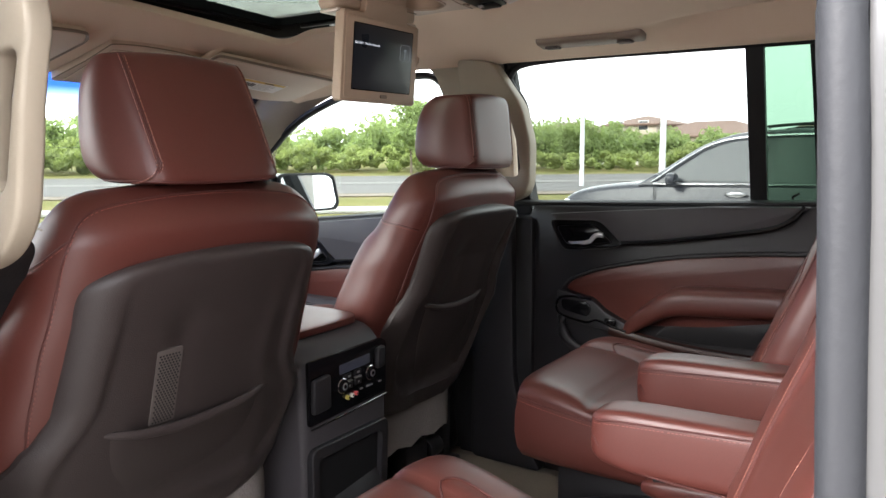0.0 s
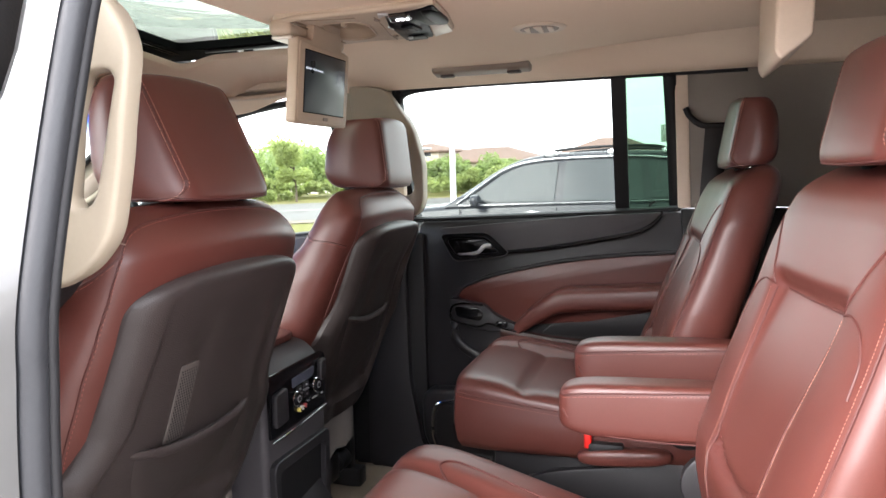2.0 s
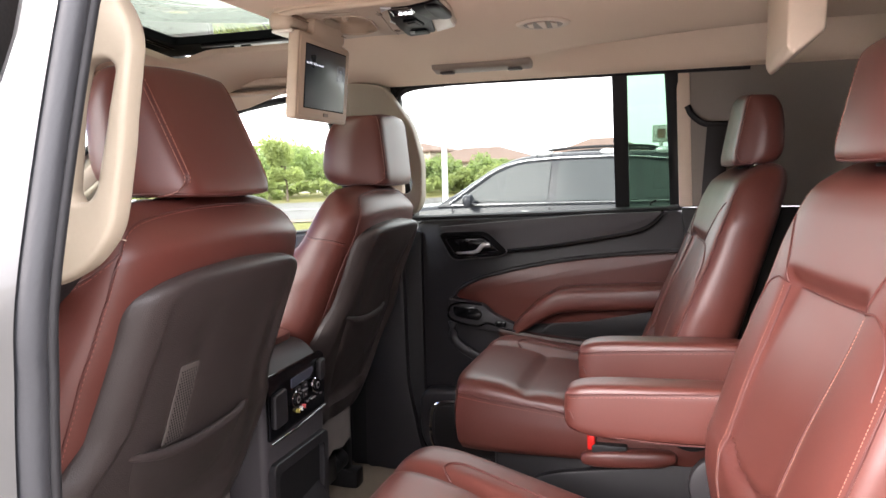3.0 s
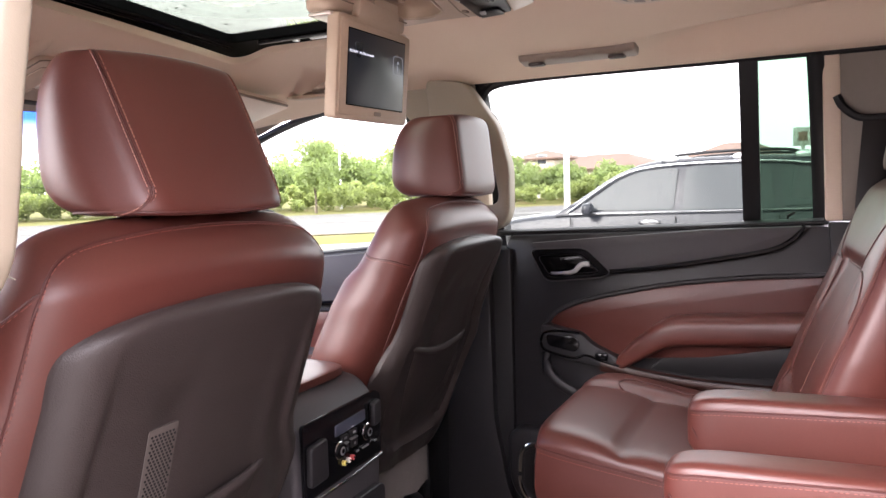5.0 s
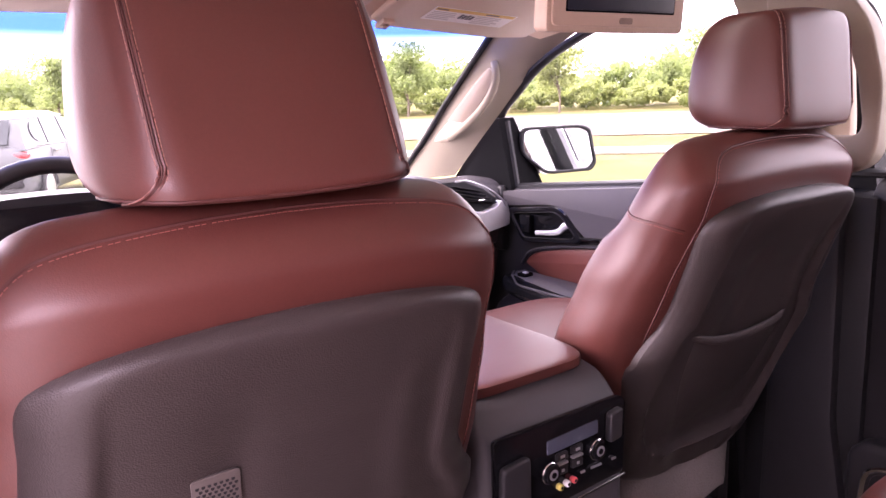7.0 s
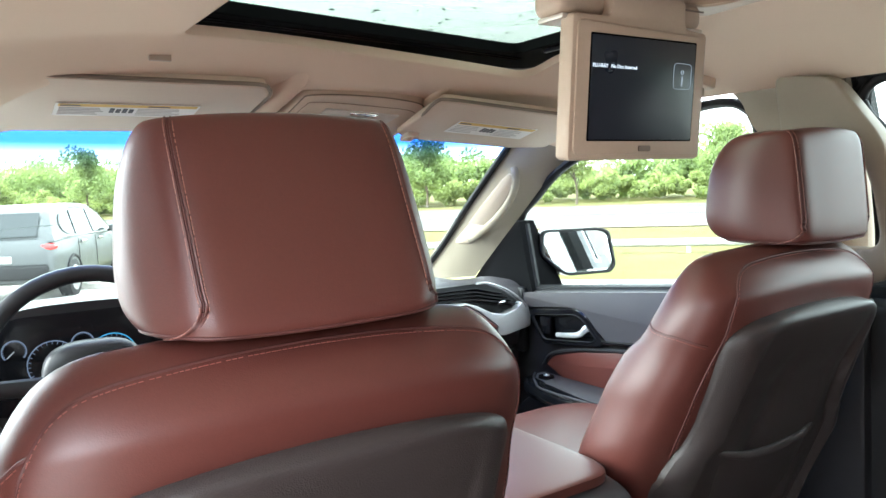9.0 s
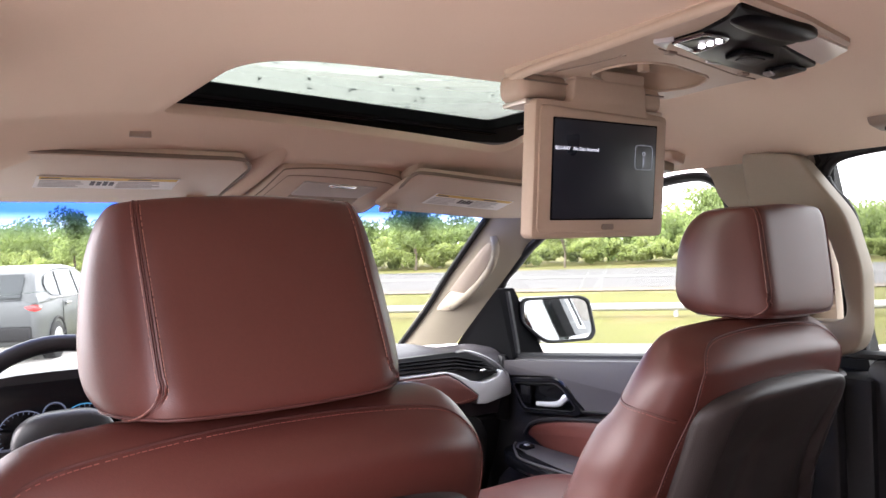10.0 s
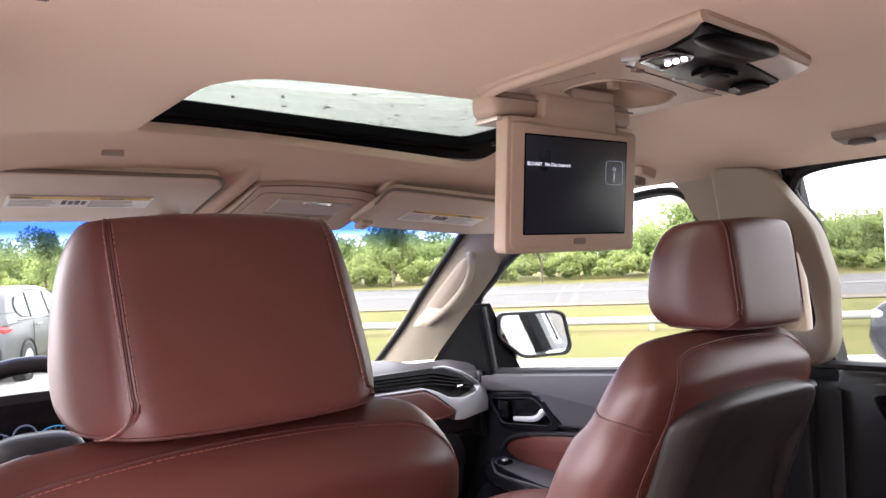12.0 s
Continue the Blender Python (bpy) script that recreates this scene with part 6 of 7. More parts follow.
for line in ([(-0.030, 0.585), (0.05, 0.600), (0.150, 0.622), (0.200, 0.626)], [(-0.060, 0.72), (-0.045, 0.66), (-0.040, 0.62)]):
    part("panel_gap", tube([(x, y, ZB - 0.0002) for x, y in line], 0.0010, 6), TAN_DARK, ov)
for x0, x1 in ((-0.090, -0.014), (0.100, 0.154)):
    hg = part("hinge_arm", box(x0, x1, 0.728, 0.776, ZB - 0.030, ZB + 0.004, 0.013, 4), CONSOLE_TAN, ov)
    part("hinge_cap", box(x0 + 0.004, x1 - 0.003, 0.728, 0.770, ZB - 0.035, ZB - 0.029, 0.002), PALE_SILVER, hg)
    part("hinge_groove", tube([(x0 + 0.002, 0.7275, ZB - 0.008), (x1 - 0.002, 0.7275, ZB - 0.008)], 0.0012, 6), TAN_DARK, hg)

screen = thing("flip_down_screen", "tan framed flip down video screen showing a disc message", "video screen", (0.02, 0.73, 1.8))
def scr(u, v, w=0.0):
    """Point of the screen plane: u across, v up from the foot of the display, w towards the rear."""
    return Vector((u, 0.730 - 0.097 * v - w * 0.995, 1.664 + v * 0.995 - w * 0.097))
def on_screen(pts, w0, w1, c, r=0.003):
    bm = plate(pts, "y", 0, 1, 0, c)
    warp(bm, lambda x, y, z: scr(x, z, lerp(w0, w1, 1 - y)))
    bmesh.ops.recalc_face_normals(bm, faces=bm.faces)
    return soften(bm, r, 2, 50)
hous = part("housing", on_screen([(-0.080, -0.024), (0.147, -0.024), (0.147, 0.130), (0.106, 0.133), (0.104, 0.166), (-0.020, 0.166), (-0.022, 0.137), (-0.080, 0.137)], -0.022, 0.0, 0.008, 0.004), CONSOLE_TAN, screen)
part("bezel_step", on_screen([(-0.074, -0.017), (0.141, -0.017), (0.141, 0.124), (-0.074, 0.130)], -0.002, 0.0022, 0.008, 0.0015), CONSOLE_TAN, hous)
part("display_gap", on_screen([(-0.0550, -0.002), (0.1240, -0.002), (0.1240, 0.117), (-0.0550, 0.117)], 0.0, 0.0027, 0.002, 0.0), MATTE_BLACK, hous)
disp = part("display", on_screen([(-0.053, 0.0), (0.122, 0.0), (0.122, 0.115), (-0.053, 0.115)], 0.0, 0.0034, 0.002, 0.0003), GLOSS_SCREEN, screen, "dark glossy display")
R = Matrix(((1, 0, 0), (0, -0.097, -0.995), (0, 0.995, -0.097))).to_4x4()
TEXT_GREY = glow("screen_text", (0.36, 0.39, 0.43), 0.24)
def place(u, v, w=0.0038):
    m = R.copy()
    m.translation = scr(u, v, w)
    return m
part("message", text("BLU-RAY   No Disc Inserted", 0.0060, place(-0.0515, 0.080), 0.0001), TEXT_GREY, disp)
ICON = glow("icon_light", (0.20, 0.23, 0.26), 0.10)
iu = rounded([(0.084, 0.061), (0.116, 0.061), (0.116, 0.091), (0.084, 0.091)], 0.006, 4)
part("disc_icon", tube([scr(p.x, p.y, 0.0036) for p in iu], 0.0004, 6, closed=True), ICON, disp)
part("disc_symbol", join(text("o", 0.012, place(0.0965, 0.078)), on_screen([(0.0985, 0.065), (0.1015, 0.065), (0.1015, 0.076), (0.0985, 0.076)], 0.003, 0.0037, 0.001, 0)), ICON, disp)
part("maker_mark", on_screen([(0.030, -0.014), (0.050, -0.014), (0.050, -0.007), (0.030, -0.007)], 0.0, 0.0040, 0.003, 0), TAN_DARK, hous)
part("hinge_panel", on_screen([(-0.018, 0.134), (0.102, 0.134), (0.102, 0.178), (-0.018, 0.178)], -0.016, -0.002, 0.004, 0.002), CONSOLE_TAN, hous)

# second screen over the chairs, seen edge on
fl = thing("rear_flip_down_screen", "tan rear screen hanging open from the ceiling", "video screen", (0, -0.1, 1.8))
part("housing", soften(loft([[Vector((x, y + 0.02 * (1 - k), z)) for y, z in ((-0.113 - 0.01 * k, 1.84), (-0.110, 1.704), (-0.118, 1.690), (-0.163, 1.724), (-0.168, 1.84))] for x, k in ((-0.13, 0), (0.13, 0))]), 0.006, 3), TAN, fl)

# round ceiling vent
vt = thing("ceiling_vent", "round tan ceiling air vent", "air vent", (0.235, 0.325, 1.83))
vc = Vector((0.245, 0.325, 1.834))
part("bezel", tube([vc + Vector((0.047 * math.cos(t), 0.047 * math.sin(t), 0.004)) for t in [2 * math.pi * i / 36 for i in range(36)]], 0.0055, 10, flat=1.8, closed=True), TAN, vt)
part("bowl", disc(vc + Vector((0, 0, -0.0005)), "z", 0.041, 0.006, 28, 0.001), TAN_DARK, vt)
part("vane", plate([(vc.x - 0.036, vc.y - 0.010), (vc.x + 0.036, vc.y - 0.004), (vc.x + 0.036, vc.y + 0.004), (vc.x - 0.036, vc.y + 0.008)], "z", vc.z - 0.003, 0.004, 0.001, 0.003), TAN, vt)
part("vane", plate([(vc.x - 0.030, vc.y + 0.016), (vc.x + 0.020, vc.y + 0.022), (vc.x + 0.010, vc.y + 0.030), (vc.x - 0.018, vc.y + 0.030)], "z", vc.z - 0.003, 0.004, 0.001, 0.003), TAN, vt)
part("vane", plate([(vc.x - 0.018, vc.y - 0.031), (vc.x + 0.022, vc.y - 0.028), (vc.x + 0.030, vc.y - 0.016), (vc.x - 0.030, vc.y - 0.020)], "z", vc.z - 0.003, 0.004, 0.001, 0.003), TAN, vt)

# folded assist handles on the roof sides
for sx, yo in ((1, 0.0), (-1, -0.1)):
    h = thing("assist_handle", "folded grey-brown assist handle on the headliner", "assist handle", (sx * 0.585, 0.54 + yo, 1.81), "assist handles")
    part("base", soften(loft([[Vector((sx * (0.585 + a), y + yo, 1.812 + b)) for a, b in ((-0.028, 0.012), (-0.022, -0.010), (0.022, -0.018), (0.03, 0.012))] for y in (0.41, 0.67)]), 0.007, 3), TAN_DARK, h)
    for y in (0.435, 0.615):
        part("pad", box(*sorted((sx * 0.575, sx * 0.597)), y + yo, y + 0.035 + yo, 1.792, 1.799, 0.002), TAN_GREY, h)

h = thing("assist_handle", "open beige assist handle over the front door", "assist handle", (0.585, 1.19, 1.79), "assist handles")
part("base", soften(loft([[Vector((0.590 + a, y, 1.800 + b - 0.05 * max(0, y - 1.2))) for a, b in ((-0.022, 0.012), (-0.016, -0.006), (0.024, -0.016), (0.032, 0.012))] for y in (1.05, 1.2, 1.33)]), 0.005, 3), TAN, h)
part("recess", box(0.580, 0.606, 1.085, 1.295, 1.778, 1.786, 0.002), TAN_DARK, h)
for y in (1.065, 1.285):
    part("bracket", box(0.570, 0.602, y, y + 0.035, 1.772, 1.794, 0.005), TAN_LIGHT, h)
part("grip", tube(spline([(0.572, 1.07, 1.780), (0.568, 1.12, 1.772), (0.568, 1.26, 1.770), (0.572, 1.315, 1.776)], 5), 0.007, 10, flat=1.5), TAN, h)

# sun visors
for sx in (-1, 1):
    v = thing("sun_visor", "beige sun visor with a white warning label", "sun visor", (sx * 0.38, 1.35, 1.79), "sun visors")
    cx = -0.420 if sx < 0 else 0.345
    def vis(x, y, z, sx=sx):
        return (x, 1.30 + 0.18 * y, (1.795 - 0.036 * y if sx < 0 else 1.788 - 0.046 * y - 0.075 * (x - 0.13)) + z)
    vb = plate([(cx - 0.205, 0.0), (cx + 0.205, 0.0), (cx + 0.205, 1.0), (cx + 0.12, 1.12), (cx - 0.16, 1.12), (cx - 0.205, 1.0)] if sx > 0 else [(-0.625, -0.10), (-0.212, -0.08), (-0.190, 0.16), (-0.190, 1.34), (-0.600, 1.34)], "z", -0.012, 0.016, 0.006, 0.03, seg=3)
    vp = part("panel", warp(vb, vis), TAN, v)
    # dark tube drawing the shadow line between visor and headliner
    gap = [(-0.60, -0.11), (-0.30, -0.095), (-0.222, -0.085), (-0.200, 0.02), (-0.187, 0.20), (-0.186, 0.60), (-0.186, 1.30)] if sx < 0 else [(0.152, 0.75), (0.143, 0.40), (0.134, 0.06), (0.16, -0.02), (0.30, -0.015), (0.54, -0.015)]
    part("pocket_gap", tube(spline([vis(a, b, -0.008) for a, b in gap], 6), 0.0034, 8), TAN_DARK, v)
    lx0, lx1, l0, l1 = (-0.505, -0.288, 0.475, 0.815) if sx < 0 else (0.233, 0.440, 0.43, 0.78)
    lv = lambda k: lerp(l0, l1, k)
    bar = lambda a, b, k0, k1, d: plate([(a, lv(k0)), (b, lv(k0)), (b, lv(k1)), (a, lv(k1))], "z", -0.0135 - d, 0.0006 + d, 0)
    lab = part("warning_label", warp(bar(lx0, lx1, 0, 1, 0), vis), material("label_white", (0.86, 0.85, 0.83), 0.6, vary=0.03), vp, "white printed warning label")
    part("label_stripe", warp(bar(lx0 + 0.004, lx1 - 0.004, 0.03, 0.22, 0.0006), vis), material("label_yellow", (0.72, 0.50, 0.16), 0.6, vary=0.03), lab)
    lines = bmesh.new()
    rl = random.Random(3)
    for r in range(5):
        k = 0.33 + 0.125 * r
        for c0, c1 in ((lx0 + 0.006, lerp(lx0, lx1, 0.36)), (lerp(lx0, lx1, 0.56), lx1 - 0.022)):
            lines = join(lines, bar(c0, lerp(c0, c1, rl.uniform(0.75, 1)), k, k + 0.028, 0.0008))
    part("print", warp(lines, vis), material("label_grey_ink", (0.50, 0.49, 0.48), 0.6), lab)
    INK = material("label_ink", (0.10, 0.10, 0.11), 0.6)
    for c0, c1, k0, k1 in [(0.03, 0.16, 0.09, 0.16), (0.62, 0.78, 0.09, 0.16)] + [(0.37 + 0.045 * k, 0.40 + 0.045 * k, 0.34 + 0.05 * (k % 2), 0.66) for k in range(4)]:
        part("symbol_bar", warp(bar(lerp(lx0, lx1, c0), lerp(lx0, lx1, c1), k0, k1, 0.0010), vis), INK, lab)
    c0, c1, k0, k1 = (-0.250, -0.214, 1.03, 1.27) if sx < 0 else (0.160, 0.186, 0.90, 1.10)
    clip = part("clip", warp(frame_plate([(c0, k0), (c1, k0), (c1, k1), (c0, k1)], [(c0 + 0.008, k0 + 0.05), (c1 - 0.006, k0 + 0.05), (c1 - 0.006, k1 - 0.07), (c0 + 0.008, k1 - 0.07)], "z", -0.020, 0.010, 0.004, 0.002, 4, 0.001), vis), TAN, v)
    part("clip_slot", warp(box(c0 + 0.006, c1 - 0.004, k0 + 0.03, k1 - 0.05, -0.0135, -0.0125, 0), vis), PLASTIC, clip)
tk = thing("ceiling_clip", "small beige coat clip on the headliner", "clip", (-0.40, 1.22, 1.82))
part("clip", box(-0.402, -0.372, 1.227, 1.234, 1.809, 1.822, 0.001), TAN_GREY2, tk)

for line, r in (([(-0.150, 1.25, 1.838), (-0.153, 1.30, 1.814), (-0.156, 1.35, 1.796), (-0.161, 1.42, 1.777), (-0.165, 1.48, 1.762), (-0.167, 1.55, 1.746)], 0.018), ([(0.150, 1.27, 1.822), (0.150, 1.31, 1.803), (0.153, 1.35, 1.790), (0.158, 1.42, 1.771), (0.162, 1.50, 1.750)], 0.007)):
    solo("headliner_ridge", tube(spline(line, 8), r, 14, flat=1.7), HEADLINER, "beige padded ridge beside a sun visor", "headliner", "structure")

solo("header_trim", loft([[Vector((x, y + 0.05 * (1 - (x / 0.62) ** 2), z)) for y, z in ((1.455, 1.775), (1.475, 1.752), (1.535, 1.748), (1.575, 1.775), (1.52, 1.80))] for x in [lerp(-0.62, 0.62, k / 20) for k in range(21)]]), HEADLINER, "beige padded header over the windscreen", "headliner", "structure")

# front roof console with map lamps
fc = thing("roof_console", "beige front roof console with map lamps", "overhead console", (0, 1.4, 1.78))
def fcw(x, y, z):
    return (x, 1.33 + 0.18 * y, 1.800 - 0.058 * y + z)
ob_ = rounded([(-0.141, 1.25), (-0.121, 0.62), (-0.115, 0.10), (-0.052, 0.06), (0.045, 0.09), (0.130, 0.19), (0.164, 0.36), (0.166, 0.79), (0.155, 1.25)], [0.02, 0.05, 0.06, 0.05, 0.05, 0.06, 0.06, 0.05, 0.02], 6)
part("body", warp(plate([(p.x, p.y) for p in ob_], "z", -0.012, 0.05, 0.005, 0, seg=3), fcw), TAN, fc)
part("rim", tube([Vector(fcw(p.x, p.y, -0.0095)) for p in ob_], 0.0013, 8, closed=True), TAN_DARK, fc)
inn = [(-0.119, 1.22), (-0.110, 0.61), (-0.100, 0.20), (-0.013, 0.23), (0.120, 0.33), (0.150, 0.44), (0.154, 0.70), (0.146, 1.22)]
panel_ = part("inner_panel", warp(plate(inn, "z", -0.0145, 0.005, 0.0015, 0.04), fcw), TAN, fc)
part("panel_gap", tube([Vector(fcw(p.x, p.y, -0.0122)) for p in rounded(inn, 0.04, 5)], 0.0008, 6, closed=True), TAN_DARK, panel_)
part("bin_door", warp(plate([(-0.060, 0.31), (0.108, 0.43), (0.092, 0.72), (-0.064, 0.64)], "z", -0.0175, 0.005, 0.0015, 0.01), fcw), material("pale_console_plastic", (0.56, 0.52, 0.48), 0.4, spec=0.5, vary=0.05), fc, "pale grey bin door")
part("lamp_strip", warp(plate([(-0.006, 0.355), (0.056, 0.385), (0.055, 0.42), (-0.006, 0.39)], "z", -0.0200, 0.004, 0.001, 0), fcw), CHROME, fc)
bank = part("button_bank", warp(plate([(-0.064, 0.66), (0.092, 0.74), (0.096, 1.22), (-0.070, 1.22)], "z", -0.0165, 0.004, 0.0015, 0.01), fcw), TAN_GREY2, fc)
part("button", warp(plate([(-0.030, 0.75), (0.040, 0.77), (0.040, 0.82), (-0.032, 0.80)], "z", -0.0190, 0.004, 0.001, 0.004), fcw), PLASTIC, bank)
part("button", warp(plate([(-0.058, 0.92), (-0.010, 0.94), (-0.010, 1.03), (-0.060, 1.01)], "z", -0.0180, 0.003, 0.001, 0.004), fcw), PLASTIC_WARM, bank)
def knob_at(x, y, z):
    return fcw(0.036 + x, 0.95 + y * 5.4, z)
part("knob", warp(disc((0, 0, -0.026), "z", 0.016, 0.012, 20, 0.002), knob_at), CHROME, bank, "round chrome rimmed knob")
part("knob_base", warp(disc((0, 0, -0.020), "z", 0.018, 0.006, 20, 0.001), knob_at), GLOSS_BLACK, bank)

# ---------------------------------------------------------------- outer skin of the vehicle (left door open)
JAMB_F, JAMB_R = 0.575, -0.165
part("roof", soften(loft([[Vector((x, y, 1.93 - 0.07 * (x / 0.72) ** 4 - (0.28 * max(0, y - 1.25) ** 1.5))) for y in [lerp(-2.2, 0.70, k / 6) for k in range(7)]] + [Vector((x, y, 1.915 - 0.07 * (x / 0.72) ** 4)) for y in [lerp(0.70, -2.2, k / 6) for k in range(7)]] for x in [lerp(-0.74, 0.74, k / 16) for k in range(17)]]), 0), WHITE_PAINT, body)
part("roof_front", loft([[Vector((x, 1.40, 1.868)), Vector((x, 1.40, 1.886)), Vector((x, 1.56, 1.862)), Vector((x, 1.62, 1.81)), Vector((x, 1.56, 1.81))] for x in (-0.70, 0.70)]), WHITE_PAINT, body)
for x0, x1 in ((-0.74, -0.40), (0.38, 0.74)):
    part("roof_side", box(x0, x1, 0.70, 1.42, 1.892, 1.915, 0.01), WHITE_PAINT, body)
for sx in (-1, 1):
    part("roof_rail_skin", tube([(sx * 0.745, -2.2, 1.84), (sx * 0.745, 0.3, 1.852), (sx * 0.748, 1.2, 1.832), (sx * 0.76, 1.5, 1.775)], 0.035, 10, flat=1.0), WHITE_PAINT, body)
part("rear_wall", box(-0.80, 0.80, -2.16, -2.11, 0.5, 1.40, 0.01), PLASTIC, body)
part("rear_glass", box(-0.70, 0.70, -2.14, -2.13, 1.40, 1.85, 0.002), TINT_GLASS, body)
part("underbody", box(-0.95, 0.95, -2.2, 3.3, 0.36, 0.50, 0.02), PLASTIC, body)
# passenger side skin
part("side_skin", loft([[Vector((0.86 + 0.12 * math.sin(math.pi * min(1, (z - 0.4) / 1.0)) ** 0.5 if z < 1.36 else 0.875, y, z)) for z in (0.40, 0.55, 0.75, 0.95, 1.15, 1.27 if y > 1.4 else 1.34)] + [Vector((0.868, y, z)) for z in (1.20, 0.40)] for y in (-2.2, -1.0, 0.0, 0.9, 1.3, 1.5, 2.0)]), WHITE_PAINT, body)
# driver side: front door, pillar flange, rear quarter
part("front_door_skin", loft([[Vector((-0.86 - 0.12 * math.sin(math.pi * min(1, (z - 0.4) / 1.0)) ** 0.5 if z < 1.36 else -0.875, y, z)) for z in (0.40, 0.55, 0.75, 0.95, 1.15, 1.27)] + [Vector((-0.868, y, z)) for z in (1.20, 0.40)] for y in (0.76, 1.2, 2.0)]), WHITE_PAINT, body)
part("quarter_skin", loft([[Vector((-0.86 - 0.12 * math.sin(math.pi * min(1, (z - 0.4) / 1.0)) ** 0.5, y, z)) for z in (0.40, 0.55, 0.75, 0.95, 1.15, 1.34)] + [Vector((-0.868, y, z)) for z in (1.30, 0.40)] for y in (-2.2, -1.0, -0.24)]), WHITE_PAINT, body)


def jamb(path, name, r, mat_, label=""):
    return part(name, tube(spline(path, 8), r, 12), mat_, body, label)


# front edge of the door opening: flange, seal, and the white strip outside it
front = [(-0.869, 0.60, 0.60), (-0.869, 0.592, 1.0), (-0.867, 0.584, 1.25), (-0.864, 0.580, 1.36), (-0.855, 0.576, 1.46), (-0.80, 0.566, 1.69), (-0.77, 0.55, 1.80)]
jamb([(x + 0.010, y + 0.004, z) for x, y, z in front], "door_seal", 0.014, RUBBER_GREY, "grey rubber weatherstrip")
jamb([(x + 0.022, y - 0.006, z) for x, y, z in front], "seal_lip", 0.006, RUBBER)
slim = lambda z: lerp(1, 0.10, min(1, max(0, (z - 1.42) / 0.22)))
rows = [[Vector((x - 0.002 - 0.075 * k * slim(z), y + 0.014 + 0.030 * k, z)) for k in (0, 0.3, 0.6, 1.0)] for x, y, z in spline(front, 6)]
part("pillar_skin", sheet(rows, 0.012, (-0.4, -0.8, 0)), WHITE_PAINT, body)
door_l = thing("car_door", "open silver rear door swung out on its hinges", "car door", (-0.93, 0.68, 0.62))
part("window_frame", plate([(-0.735, 1.72), (-0.803, 1.555), (-0.829, 1.50), (-1.0, 1.50), (-1.0, 1.80), (-0.72, 1.80)], "y", 0.655, 0.02, 0.004), RUBBER, door_l)
HM = Matrix.Translation((-0.94, 0.69, 0)) @ Matrix.Rotation(radians(158), 4, "Z")
part("outer_skin", move(box(0.0, 0.92, -0.10, -0.06, 0.48, 1.34, 0.02), HM), WHITE_PAINT, door_l)
part("trim_panel", move(box(0.0, 0.92, -0.06, 0.0, 0.50, 1.36, 0.02), HM), SOFT_BLACK, door_l)
part("frame_bar", move(tube(spline([(0.05, -0.05, 1.36), (0.07, -0.03, 1.70), (0.16, -0.02, 1.77), (0.70, -0.02, 1.77), (0.85, -0.03, 1.68), (0.90, -0.05, 1.36)], 6), 0.022, 8), HM), RUBBER, door_l)
part("pane", move(box(0.06, 0.88, -0.04, -0.036, 1.34, 1.75, 0.001), HM), TINT_GLASS, door_l)
# rear edge with the rounded upper corner
rear_e = [(-0.905, -0.235, 0.60), (-0.905, -0.180, 0.80), (-0.904, -0.168, 1.05), (-0.902, -0.1575, 1.30), (-0.900, -0.1485, 1.46), (-0.899, -0.1425, 1.575), (-0.890, -0.130, 1.65), (-0.850, -0.04, 1.725), (-0.80, 0.08, 1.765), (-0.77, 0.30, 1.790), (-0.765, 0.49, 1.790)]
jamb([(x, y - 0.010, z) for x, y, z in rear_e], "door_seal", 0.0065, RUBBER_GREY, "grey rubber weatherstrip")
jamb([(x + 0.010, y - 0.009, z) for x, y, z in rear_e], "seal_lip", 0.005, RUBBER)
rows = [[Vector((x - 0.002 - 0.03 * k, y - 0.016 - 0.06 * k, z + 0.02 * k * (z > 1.6))) for k in (0, 0.4, 1.0)] for x, y, z in spline(rear_e, 6)]
part("pillar_skin", sheet(rows, 0.006, (0.7, 0.0, 0)), WHITE_PAINT, body)
rows = [[Vector((lerp(x + 0.008, -0.745, k), lerp(y - 0.012, y - 0.03, k), z + 0.012 * k)) for k in (0, 0.5, 1.0)] for x, y, z in spline(rear_e, 6)]
part("jamb_trim", sheet(rows, 0.010, (0, -1, 0)), TAN_LIGHT, body)
# bonnet, wings and cowl
part("bonnet", loft([[Vector((x, y, z - 0.10 * (x / 0.95) ** 4)) for y, z in ((2.50, 1.18), (2.8, 1.20), (3.3, 1.16), (3.62, 1.02), (3.66, 0.7), (3.60, 0.5), (2.5, 0.5))] for x in [lerp(-0.94, 0.94, k / 16) for k in range(17)]]), WHITE_PAINT, body)
part("cowl", box(-0.78, 0.78, 2.44, 2.56, 1.10, 1.215, 0.02), RUBBER, body)
for sx in (-1, 1):
    part("front_wing", box(*sorted((sx * 0.86, sx * 0.985)), 2.0, 2.52, 0.5, 1.20, 0.05, 3), WHITE_PAINT, body)
    for y in (2.85, -1.55):
        wh = part("wheel", rod((sx * 0.72, y, 0.40), (sx * 0.98, y, 0.40), 0.40, 32, 0.03), RUBBER, body)
        part("wheel_rim", rod((sx * 0.95, y, 0.40), (sx * 0.985, y, 0.40), 0.27, 28, 0.01), SILVER, wh)
# left side glass of the front door and rear quarter
bm = bmesh.new()
bm.faces.new([bm.verts.new((-GLASS_X(z), y, z)) for y, z in ((1.96, 1.22), (1.955, 1.48), (1.68, 1.66), (1.52, 1.715), (1.22, 1.772), (1.0, 1.775), (0.90, 1.70), (0.86, 1.33))])
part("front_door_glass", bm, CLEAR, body)
